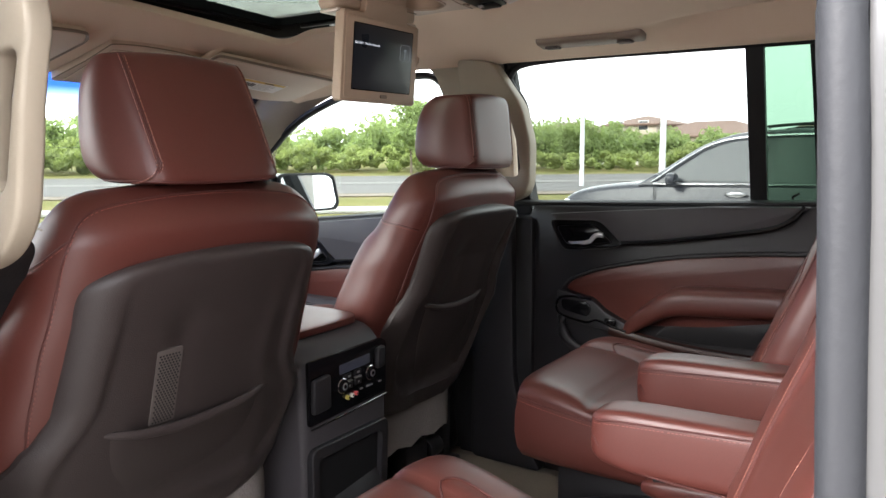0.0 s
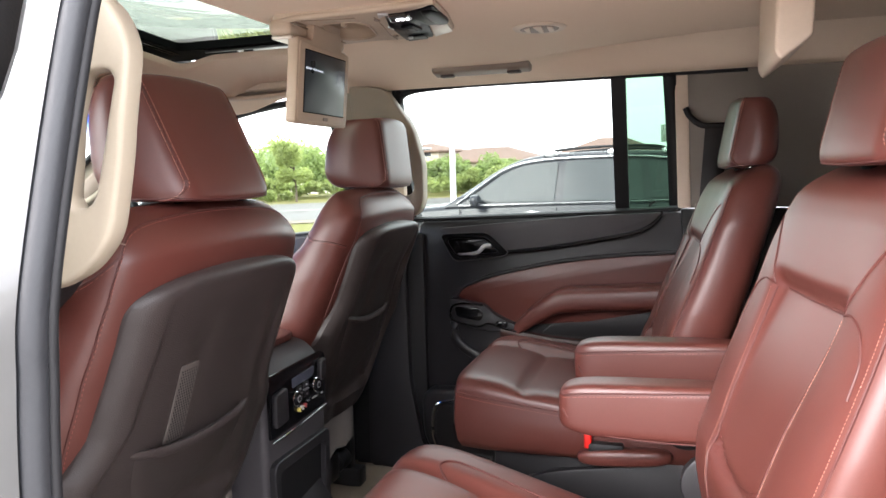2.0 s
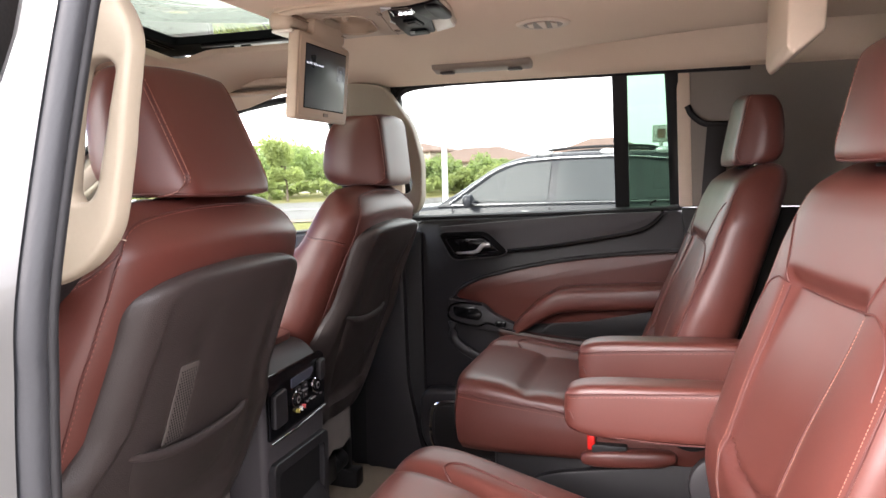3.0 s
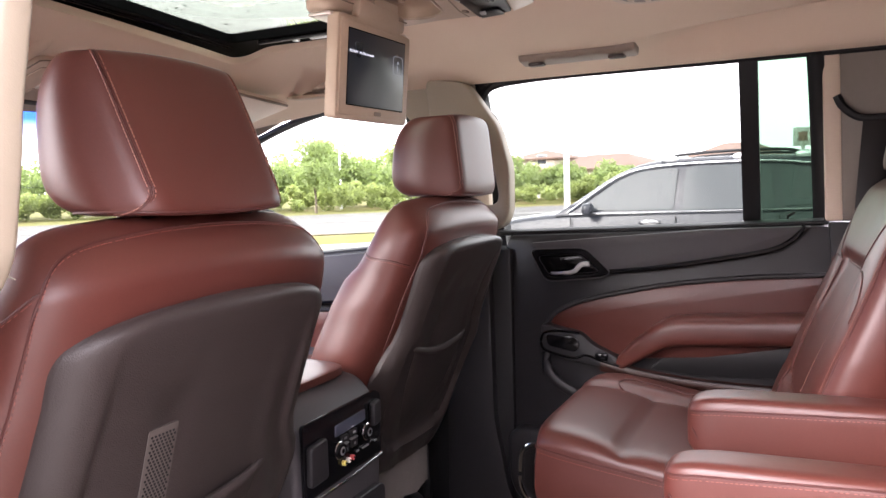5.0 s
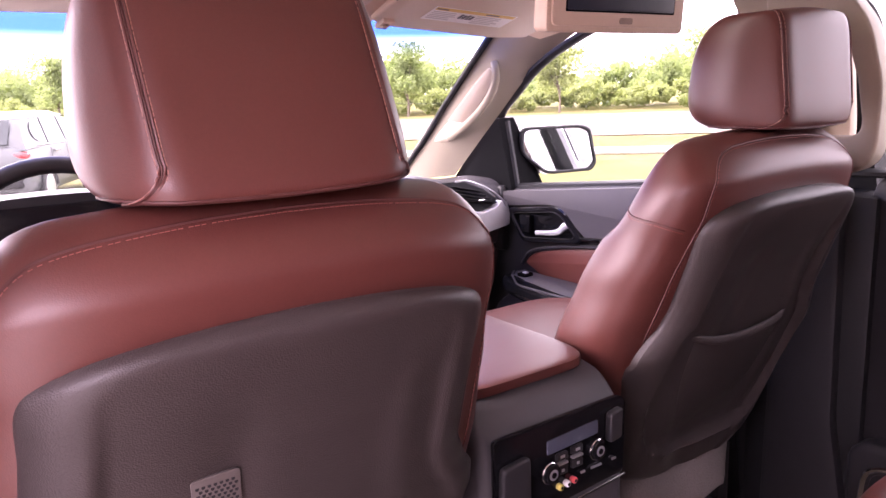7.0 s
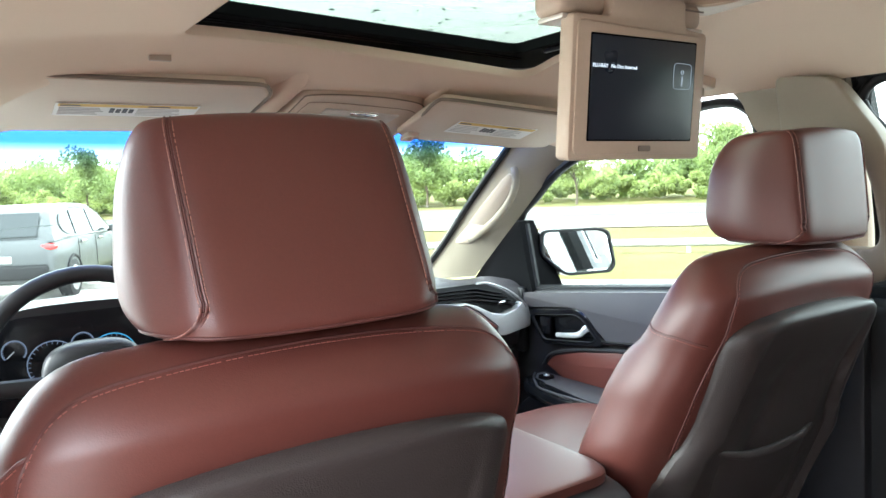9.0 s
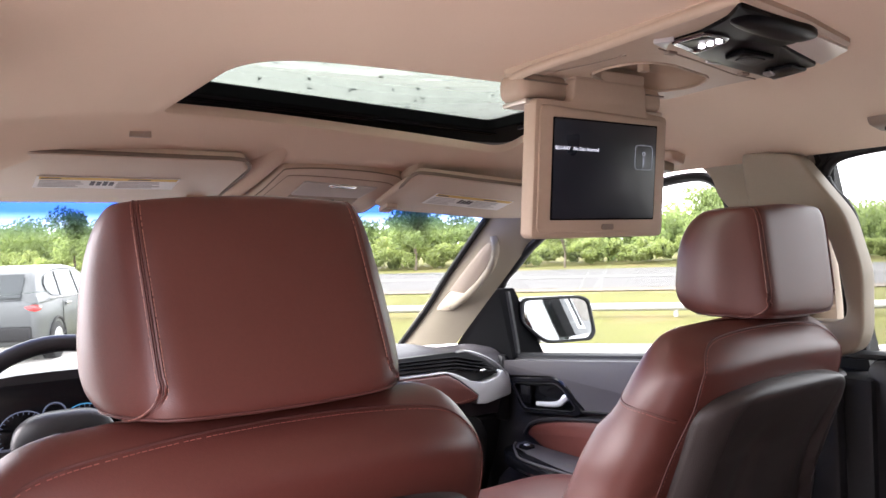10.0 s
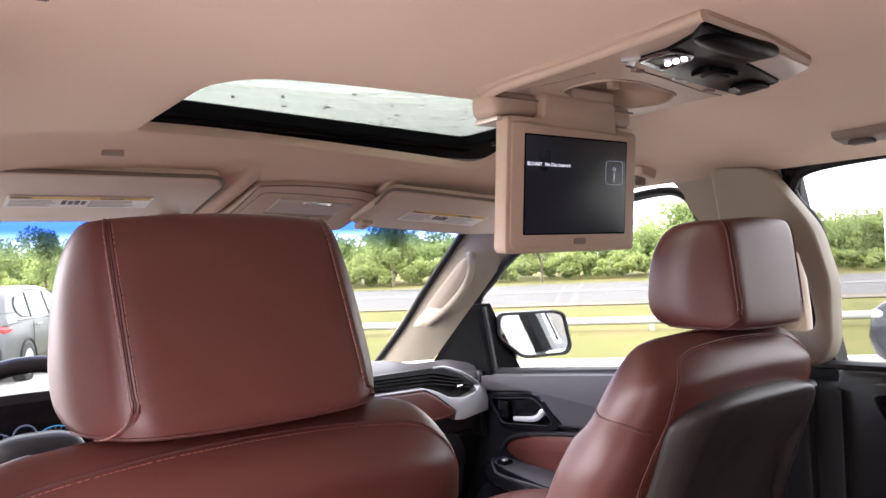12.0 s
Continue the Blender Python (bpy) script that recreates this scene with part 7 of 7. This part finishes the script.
part("front_door_trim", plate([(1.98, 0.60), (1.95, 1.27), (1.40, 1.335), (0.76, 1.36), (0.76, 0.60)], "x", -0.865, 0.05, 0.012, 0.02), SOFT_BLACK, body)

# ---------------------------------------------------------------- outside
RN = Vector((0.766, 0.643))
RT = Vector((0.643, -0.766))


def at_road(s, d, z=0.0):
    """Point d metres out towards the road and s metres along it."""
    p = RN * d + RT * s
    return Vector((p.x, p.y, z))


def strip(d0, d1, z, bumps=0.0, n=60, reach=260, s0=None):
    rows = []
    for i in range(9):
        d = lerp(d0, d1, i / 8)
        rows.append([at_road(lerp(-reach, reach, j / n), d, z + bumps * noise.noise(Vector((j * 0.7, d * 0.4, 1)))) for j in range(n + 1)])
    return sheet(rows)


CONCRETE = material("pale_concrete", (0.38, 0.36, 0.335), 0.85, vary=0.10, scale=0.7, fine=0.1, fine_scale=40, grain=0.3, grain_scale=60)
GRASS = material("dry_grass", (0.106, 0.104, 0.033), 0.95, spec=0.1, vary=0.35, scale=0.35, fine=0.3, fine_scale=9, grain=1.0, grain_scale=25, wear=((0.17, 0.125, 0.060), 0.9, 0.30))
ROAD = material("pale_road", (0.054, 0.050, 0.047), 0.85, vary=0.10, scale=0.25, fine=0.1, fine_scale=30, stretch=(1, 1, 1))
g = bmesh.new()
bmesh.ops.create_grid(g, x_segments=60, y_segments=60, size=1500)
solo("ground", g, GRASS, "wide dry grass ground", "ground", "structure")
solo("parking_lot", strip(-60, 10.6, 0.02, n=40), CONCRETE, "pale concrete parking lot", "parking lot", "structure")
kerb = solo("kerb", loft([[at_road(-200, d, z) for d, z in ((10.55, 0.0), (10.55, 0.12), (10.62, 0.14), (10.8, 0.14), (10.8, 0.0))], [at_road(200, d, z) for d, z in ((10.55, 0.0), (10.55, 0.12), (10.62, 0.14), (10.8, 0.14), (10.8, 0.0))]]), CONCRETE, "pale concrete kerb along the lot", "kerb", "structure")
solo("road", strip(26.5, 45.5, 0.035), ROAD, "pale two-lane road beyond the grass", "road", "structure")
solo("road_median", strip(34.0, 36.0, 0.05), material("worn_concrete", (0.10, 0.095, 0.088), 0.85, vary=0.12, scale=0.5), "lighter concrete strip along the road", "road", "structure")
solo("road_shoulder", strip(24.8, 26.5, 0.03), material("sandy_shoulder", (0.10, 0.075, 0.052), 0.9, vary=0.2, scale=0.6), "sandy road shoulder", "road", "structure")

# unseen wall, added to cut the low sky light from the left
solo("building_wall", box(-7.2, -6.9, -18.0, 2.4, 0.0, 2.7, 0.02), material("brown_render", (0.11, 0.085, 0.07), 0.9, vary=0.1, scale=0.8, grain=0.3, grain_scale=60), "plain brown wall added out of view to block low light", "wall", "structure")

# white pipe rail along the grass
rail = thing("pipe_rail", "low white pipe rail along the grass verge", "rail", tuple(at_road(0, 16.2, 0)))
PIPE = material("white_pipe", (0.32, 0.32, 0.31), 0.5, vary=0.05)
part("pipe", tube([at_road(s, 16.2, 0.22) for s in range(-90, 61, 10)], 0.085, 10), PIPE, rail)
for k in range(-9, 7):
    part("support", rod(at_road(k * 10, 16.2, 0), at_road(k * 10, 16.2, 0.2), 0.05, 8), PIPE, rail)

# woods
LEAF = material("tree_leaves", (0.160, 0.202, 0.092), 0.6, spec=0.3, vary=0.5, scale=0.35, fine=0.35, fine_scale=1.2)
LEAF2 = material("pale_tree_leaves", (0.195, 0.228, 0.100), 0.6, spec=0.3, vary=0.45, scale=0.3, fine=0.35, fine_scale=1.5)
for lm, lc in ((LEAF, (0.32, 0.41, 0.13, 1)), (LEAF2, (0.37, 0.44, 0.13, 1))):
    ln, ll = lm.node_tree.nodes, lm.node_tree.links
    tl, ms = ln.new("ShaderNodeBsdfTranslucent"), ln.new("ShaderNodeMixShader")
    tl.inputs["Color"].default_value = lc
    ms.inputs["Fac"].default_value = 0.5
    ll.new(ln["Principled BSDF"].outputs[0], ms.inputs[1])
    ll.new(tl.outputs[0], ms.inputs[2])
    ll.new(ms.outputs[0], ln["Material Output"].inputs["Surface"])
BARK = material("grey_brown_bark", (0.10, 0.075, 0.055), 0.9, vary=0.3)


def leaf_cloud(clumps, seed, size=0.22, per=120):
    r = random.Random(seed)
    verts, faces = [], []
    for c, rad in clumps:
        for _ in range(per):
            d = Vector((r.gauss(0, 1), r.gauss(0, 1), r.gauss(0, 0.85)))
            d = d.normalized() * (r.random() ** 0.4)
            p = c + Vector((d.x * rad, d.y * rad, d.z * rad * 0.85))
            if p.z < 0.05:
                continue
            u = Vector((r.gauss(0, 1), r.gauss(0, 1), r.gauss(0, 1))).normalized()
            v = u.orthogonal().normalized()
            w = u.cross(v)
            s = size * r.uniform(0.6, 1.5)
            k = len(verts)
            verts += [p + v * s, p + w * s * 0.5, p - v * s, p - w * s * 0.5]
            faces.append((k, k + 1, k + 2, k + 3))
    me = bpy.data.meshes.new("leaves")
    me.from_pydata([tuple(v) for v in verts], [], faces)
    return me


def mesh_thing(name, me, mat_, label, category, kind, parent=None):
    me.materials.append(mat_)
    ob = new(name, me)
    return tagged(ob, label, category, "", kind)


rw = random.Random(11)
for row, (d0, d1, hmin, hmax, step, mt, nm) in enumerate(((52, 57, 1.6, 2.8, 1.0, LEAF2, "bright green roadside shrubs"), (58, 68, 3.2, 4.6, 0.9, LEAF, "dense green mesquite woods beyond the road"))):
    clumps = []
    s = -130.0
    while s < 60:
        d = rw.uniform(d0, d1)
        swell = 0.85 + 0.35 * noise.noise(Vector((s * 0.07, row * 3.1, 0.5))) + 0.15 * noise.noise(Vector((s * 0.25, row, 4)))
        h = lerp(hmin, hmax, rw.random()) * swell
        if row:
            h = curve_at([(-130, 5.0), (-60, 5.8), (-50, 4.6), (-17, 4.6), (-9, 2.8), (-4, 3.1), (1, 4.2), (8, 5.0), (14, 4.9), (19, 4.0), (26, 3.0), (60, 2.4)], s) * rw.uniform(0.80, 1.08) * (d / 60)
        for k in range(4):
            rad = h * rw.uniform(0.22, 0.36)
            clumps.append((at_road(s + rw.gauss(0, 0.9), d + rw.gauss(0, 0.8), max(rad * 0.6, h * rw.uniform(0.25, 0.85))), rad))
        s += step * rw.uniform(0.6, 1.3)
    mesh_thing("woods", leaf_cloud(clumps, 5 + row, 0.13 + 0.05 * row, 260), mt, nm, "woods", "stuff")


def tree(p, h, seed):
    r = random.Random(seed)
    t = thing("tree", "green broadleaf tree with an open crown", "tree", tuple(p), "roadside trees")
    trunk = tube(spline([p, p + Vector((0.1, 0.05, h * 0.25)), p + Vector((-0.05, 0.1, h * 0.5)), p + Vector((0.1, 0, h * 0.75))], 4), 0.05 * h * 0.4, 8, taper=lambda q: 1 - 0.8 * q)
    clumps = []
    for k in range(13):
        a, hh = r.uniform(0, 6.28), r.uniform(0.40, 0.95)
        e = p + Vector((math.cos(a), math.sin(a), 0)) * h * r.uniform(0.10, 0.32) * (1.25 - 0.5 * hh) + Vector((0, 0, h * hh))
        trunk = join(trunk, tube([p + Vector((0, 0, h * r.uniform(0.22, 0.5))), e.lerp(p + Vector((0, 0, h * 0.5)), 0.45) + Vector((0, 0, -0.1)), e], 0.008 * h, 6, taper=lambda q: 1 - 0.7 * q))
        clumps.append((e, h * r.uniform(0.14, 0.22)))
    part("trunk", trunk, BARK, t)
    me = leaf_cloud(clumps, seed, 0.085 + 0.006 * h, 420)
    me.materials.append(LEAF2 if seed % 2 else LEAF)
    cr = new("crown", me)
    cr.parent = t
    cr.matrix_parent_inverse = Matrix.Translation(-t.location)
    return t


for k, (s, d, h) in enumerate(((-34, 50, 5.2), (-26, 51, 4.4), (-17, 52, 4.8), (-6, 50, 4.2), (3, 49.5, 4.8), (9.5, 50, 4.2), (-46, 51, 5.4), (-58, 52, 5.0), (16, 56, 3.4))):
    tree(at_road(s, d), h, 20 + k)

# houses
STUCCO = material("cream_stucco", (0.42, 0.36, 0.29), 0.9, vary=0.06, scale=0.6)
STUCCO2 = material("pale_stucco", (0.55, 0.51, 0.46), 0.9, vary=0.06, scale=0.6)
TILE = material("brown_roof_tile", (0.13, 0.078, 0.058), 0.85, vary=0.2, scale=2.0, fine=0.2, fine_scale=9)
PANE = material("dark_window_glass", (0.05, 0.06, 0.07), 0.1, vary=0.1)


def house(p, turn, w, d, h, rise, label, wall=None, storeys=1):
    t = thing("house", label, "house", tuple(p), "far houses")
    m = Matrix.Translation(p) @ Matrix.Rotation(radians(turn), 4, "Z")
    wl_ = part("wall", move(box(-w / 2, w / 2, -d / 2, d / 2, 0, h, 0.02), m), wall or STUCCO, t)
    e, rl = 0.6, max(0.2, (w - d) / 2)
    b = bmesh.new()
    lo = [b.verts.new(q) for q in ((-w / 2 - e, -d / 2 - e, h), (w / 2 + e, -d / 2 - e, h), (w / 2 + e, d / 2 + e, h), (-w / 2 - e, d / 2 + e, h))]
    lo2 = [b.verts.new((v.co.x, v.co.y, h + 0.18)) for v in lo]
    r0, r1 = b.verts.new((-rl, 0, h + rise)), b.verts.new((rl, 0, h + rise))
    b.faces.new(lo[::-1])
    for k in range(4):
        b.faces.new((lo[k], lo[(k + 1) % 4], lo2[(k + 1) % 4], lo2[k]))
    b.faces.new((lo2[0], lo2[1], r1, r0)); b.faces.new((lo2[2], lo2[3], r0, r1))
    b.faces.new((lo2[1], lo2[2], r1)); b.faces.new((lo2[3], lo2[0], r0))
    part("roof", move(b, m), TILE, t)
    for s in range(storeys):
        for k in range(max(2, int(w / 4))):
            x = -w / 2 + w * (k + 0.5) / max(2, int(w / 4))
            for fy in (-d / 2 - 0.03, d / 2 - 0.01):
                wd = part("window", move(box(x - 0.7, x + 0.7, fy, fy + 0.04, 1.0 + 2.8 * s, 2.2 + 2.8 * s, 0.01), m), STUCCO2, t)
                part("pane", move(box(x - 0.6, x + 0.6, fy - 0.02 if fy < 0 else fy + 0.03, fy + 0.02 if fy < 0 else fy + 0.07, 1.1 + 2.8 * s, 2.1 + 2.8 * s, 0.005), m), PANE, wd)
    return t


for x, y, turn, w, d, h, rise, wl_, st in ((80, 36, 62, 12, 8, 2.8, 1.9, STUCCO, 1), (92, 31, 75, 7, 7, 4.4, 1.3, STUCCO, 2), (90, 22.5, 75, 13, 8, 2.9, 1.9, STUCCO, 1), (92, 8.0, 80, 11, 8, 3.3, 2.2, STUCCO2, 1), (95, -6, 85, 12, 8, 3.0, 2.0, STUCCO, 1)):
    house(Vector((x, y, 0)), turn, w, d, h, rise, "cream stucco house with a brown tiled hip roof", wl_, st)
solo("garden_wall", loft([[Vector((x, y, z)) for z, o in ((0, 0), (1.1, 0))] + [Vector((x + 0.3, y, 1.1)), Vector((x + 0.3, y, 0))] for x, y in ((68, 40), (76, 20), (80, -5))]), STUCCO2, "long pale garden wall before the houses", "wall")

# poles and sign
for x, y, h, r in ((20.5, 6.6, 6.0, 0.10), (29, 12.7, 9, 0.10), (48, 33, 9, 0.09)):
    pl = thing("light_pole", "tall pale steel light pole", "light pole", (x, y, 0), "light poles")
    part("shaft", tube([(x, y, 0), (x, y, h)], r, 10, taper=lambda t: 1 - 0.35 * t), material("pale_steel", (0.55, 0.56, 0.58), 0.5, vary=0.05), pl)
    part("arm", tube([(x, y, h), (x - 1.2, y + 0.5, h + 0.15)], 0.05, 8), CHROME_DARK, pl)
sg = thing("sign_board", "small pale sign board on a post behind the parked car", "sign", (24, 0.39, 0))
part("post", rod((24, 0.39, 0), (24, 0.39, 2.45), 0.06, 8), PIPE, sg)
part("board", box(23.95, 24.05, 0.12, 0.66, 2.40, 2.95, 0.02), PIPE, sg)

part("mark", box(23.94, 23.95, 0.27, 0.51, 2.54, 2.82, 0.0), TILE, sg)

# parked cars


def suv(p, turn, label, paint, rails=True, size=1.0):
    t = thing("parked_suv", label, "car", tuple(p))
    m = Matrix.Translation(p) @ Matrix.Rotation(radians(turn), 4, "Z") @ Matrix.Scale(size, 4)
    st = [(2.42, 0.45, 0.62, 0.72), (2.36, 0.36, 0.86, 0.80), (2.15, 0.30, 0.98, 0.88), (1.7, 0.28, 1.06, 0.92), (1.1, 0.28, 1.10, 0.94), (0.3, 0.27, 1.12, 0.945), (-1.0, 0.27, 1.14, 0.945), (-1.9, 0.30, 1.15, 0.92), (-2.28, 0.36, 1.12, 0.86), (-2.36, 0.45, 0.95, 0.78)]
    rings = []
    for y, zb, zt, w in st:
        pts = [(-w + 0.10, zb), (-w, zb + 0.16), (-w, lerp(zb, zt, 0.6)), (-w + 0.05, zt - 0.02), (-w + 0.20, zt + 0.015), (w - 0.20, zt + 0.015), (w - 0.05, zt - 0.02), (w, lerp(zb, zt, 0.6)), (w, zb + 0.16), (w - 0.10, zb)]
        rings.append([Vector((q.x, y, q.y)) for q in rounded(pts, 0.05, 3)])
    part("body", move(loft([[spline([r[k] for r in rings], 3)[s] for k in range(len(rings[0]))] for s in range(3 * (len(rings) - 1) + 1)]), m), paint, t)
    # cabin
    prof = [(1.34, 1.08), (1.0, 1.30), (0.64, 1.53), (0.25, 1.66), (-0.4, 1.70), (-1.3, 1.685), (-1.9, 1.60), (-2.2, 1.30), (-2.3, 1.08)]
    top = spline([(y, z, 0) for y, z in prof], 4)
    cw = lambda z: 0.90 - 0.30 * (z - 1.08)
    rings = []
    for q in top:
        w = cw(q.y)
        pts = [(-0.905, 1.06), (-w, q.y - 0.05 if q.y > 1.2 else q.y), (-w + 0.10, q.y + 0.012), (w - 0.10, q.y + 0.012), (w, q.y - 0.05 if q.y > 1.2 else q.y), (0.905, 1.06)]
        rings.append([Vector((c.x, q.x, max(c.y, 1.06))) for c in rounded(pts, 0.03, 3)])
    part("cabin", move(loft(rings), m), paint, t)
    sx_ = lambda z: 0.905 - (0.905 - cw(1.62)) * (z - 1.06) / 0.56 + 0.006
    G2 = PANE_TINT
    for sx in (-1, 1):
        for name, pts in (("front_window", [(1.05, 1.13), (0.62, 1.455), (0.34, 1.565), (-0.08, 1.60), (-0.04, 1.13)]), ("rear_window", [(-0.14, 1.13), (-0.17, 1.605), (-0.70, 1.615), (-1.05, 1.59), (-1.10, 1.13)]), ("quarter_window", [(-1.18, 1.15), (-1.14, 1.585), (-1.60, 1.53), (-1.78, 1.38), (-1.74, 1.25), (-1.55, 1.17)])):
            b = bmesh.new()
            ring = rounded(pts, 0.05, 4)
            lo = [b.verts.new((sx * sx_(q.y), q.x, q.y)) for q in ring]
            hi = [b.verts.new((sx * (sx_(q.y) + 0.008), q.x, q.y)) for q in ring]
            b.faces.new(hi)
            for k in range(len(ring)):
                b.faces.new((lo[k], lo[(k + 1) % len(ring)], hi[(k + 1) % len(ring)], hi[k]))
            part(name, move(b, m), G2, t)
        part("window_trim", move(tube(spline([(sx * (sx_(z) + 0.012), y, z) for y, z in [(1.18, 1.105), (0.82, 1.365), (0.55, 1.530), (0.25, 1.615), (-0.3, 1.645), (-1.0, 1.640), (-1.5, 1.59)]], 5), 0.012, 6), m), CHROME, t)
        part("belt_trim", move(tube([(sx * 0.925, 1.15, 1.09), (sx * 0.93, -1.8, 1.12)], 0.012, 6), m), CHROME, t)
        for y in (0.10, -0.98):
            part("door_handle", move(join(tube(spline([(sx * 0.95, y, 0.985), (sx * 0.985, y + 0.04, 0.99), (sx * 0.985, y + 0.18, 0.99), (sx * 0.95, y + 0.22, 0.985)], 4), 0.016, 8), pad((sx * 0.948, y + 0.11, 0.985), (0.006, 0.09, 0.03), 2.5, 8)), m), CHROME_DARK, t)
        for y0 in (1.12, -0.09, -1.16):
            part("door_gap", move(tube([(sx * 0.949, y0, 0.45), (sx * 0.949, y0 + 0.01, 0.85), (sx * 0.932, y0 + 0.02, 1.06)], 0.006, 6), m), RUBBER, t)
        mr = part("wing_mirror", move(pad((sx * 1.05, 0.90, 1.15), (0.11, 0.06, 0.075), 3, 12), m), paint, t)
        part("mirror_stalk", move(tube([(sx * 0.90, 0.93, 1.09), (sx * 0.99, 0.91, 1.12)], 0.025, 8), m), RUBBER, mr)
        if rails:
            rl = part("roof_rail", move(tube(spline([(sx * 0.66, 0.10, 1.675), (sx * 0.66, -0.05, 1.735), (sx * 0.66, -0.6, 1.765), (sx * 0.66, -1.2, 1.755), (sx * 0.66, -1.42, 1.68)], 5), 0.018, 8), m), RUBBER, t)
            for y in (0.03, -0.75, -1.38):
                part("rail_foot", move(pad((sx * 0.66, y, 1.70), (0.03, 0.10, 0.045), 2.5, 10), m), SILVER, rl)
        for y in (1.45, -1.45):
            part("wheel_arch", move(tube([(sx * 0.935, y + 0.40 * math.cos(a), 0.36 + 0.40 * math.sin(a)) for a in [math.pi * k / 16 for k in range(17)]], 0.03, 8), m), RUBBER, t)
            wheel_ = part("wheel", move(rod((sx * 0.72, y, 0.35), (sx * 0.945, y, 0.35), 0.35, 28, 0.03), m), RUBBER, t)
            part("rim", move(rod((sx * 0.93, y, 0.35), (sx * 0.952, y, 0.35), 0.235, 24, 0.008), m), SILVER, wheel_)
        part("headlight", move(pad((sx * 0.66, 2.27, 0.82), (0.19, 0.12, 0.06), 2.6, 10), m), CHROME, t)
        part("tail_light", move(pad((sx * 0.76, -2.25, 0.98), (0.17, 0.10, 0.06), 3, 12), m), TAIL, t, "red tail light")
    for y0, z0, y1, z1, nm in ((1.20, 1.125, 0.20, 1.62, "front_glass"), (-2.02, 1.54, -2.28, 1.14, "rear_glass")):
        off = 0.03
        b = loft([[Vector((x, lerp(y0, y1, k) + (off if nm == "front_glass" else -off) * 1.3, lerp(z0, z1, k) + off)) for k in (0, 0.5, 1)] for x in (-0.62, 0, 0.62)], cap=False, closed=False)
        part(nm, move(b, m), G2, t)
    part("number_plate", move(box(-0.22, 0.22, -2.40, -2.36, 0.72, 0.84, 0.01), m), PIPE, t)
    part("bumper", move(box(-0.80, 0.80, -2.42, -2.2, 0.42, 0.68, 0.05, 3), m), RUBBER, t)
    return t


PANE_TINT = material("tinted_car_glass", (0.04, 0.045, 0.048), 0.10, spec=0.2, coat=0.0, vary=0.1, scale=2)
TAIL = material("red_tail_lens", (0.55, 0.02, 0.02), 0.15, coat=0.5)
NAVY = material("dark_metallic_paint", (0.015, 0.0165, 0.022), 0.26, spec=0.3, metal=0.0, coat=0.12, vary=0.06)
SILVER_PAINT = material("silver_metallic_paint", (0.060, 0.065, 0.068), 0.35, metal=0.1, coat=0.10, vary=0.05)
suv(Vector((9.0, 1.60, 0)), 0, "dark metallic sport utility car parked alongside", NAVY, size=1.04)
suv(Vector((0.95, 15.6, 0)), -25, "silver sport utility car parked ahead", SILVER_PAINT, rails=False, size=0.91)
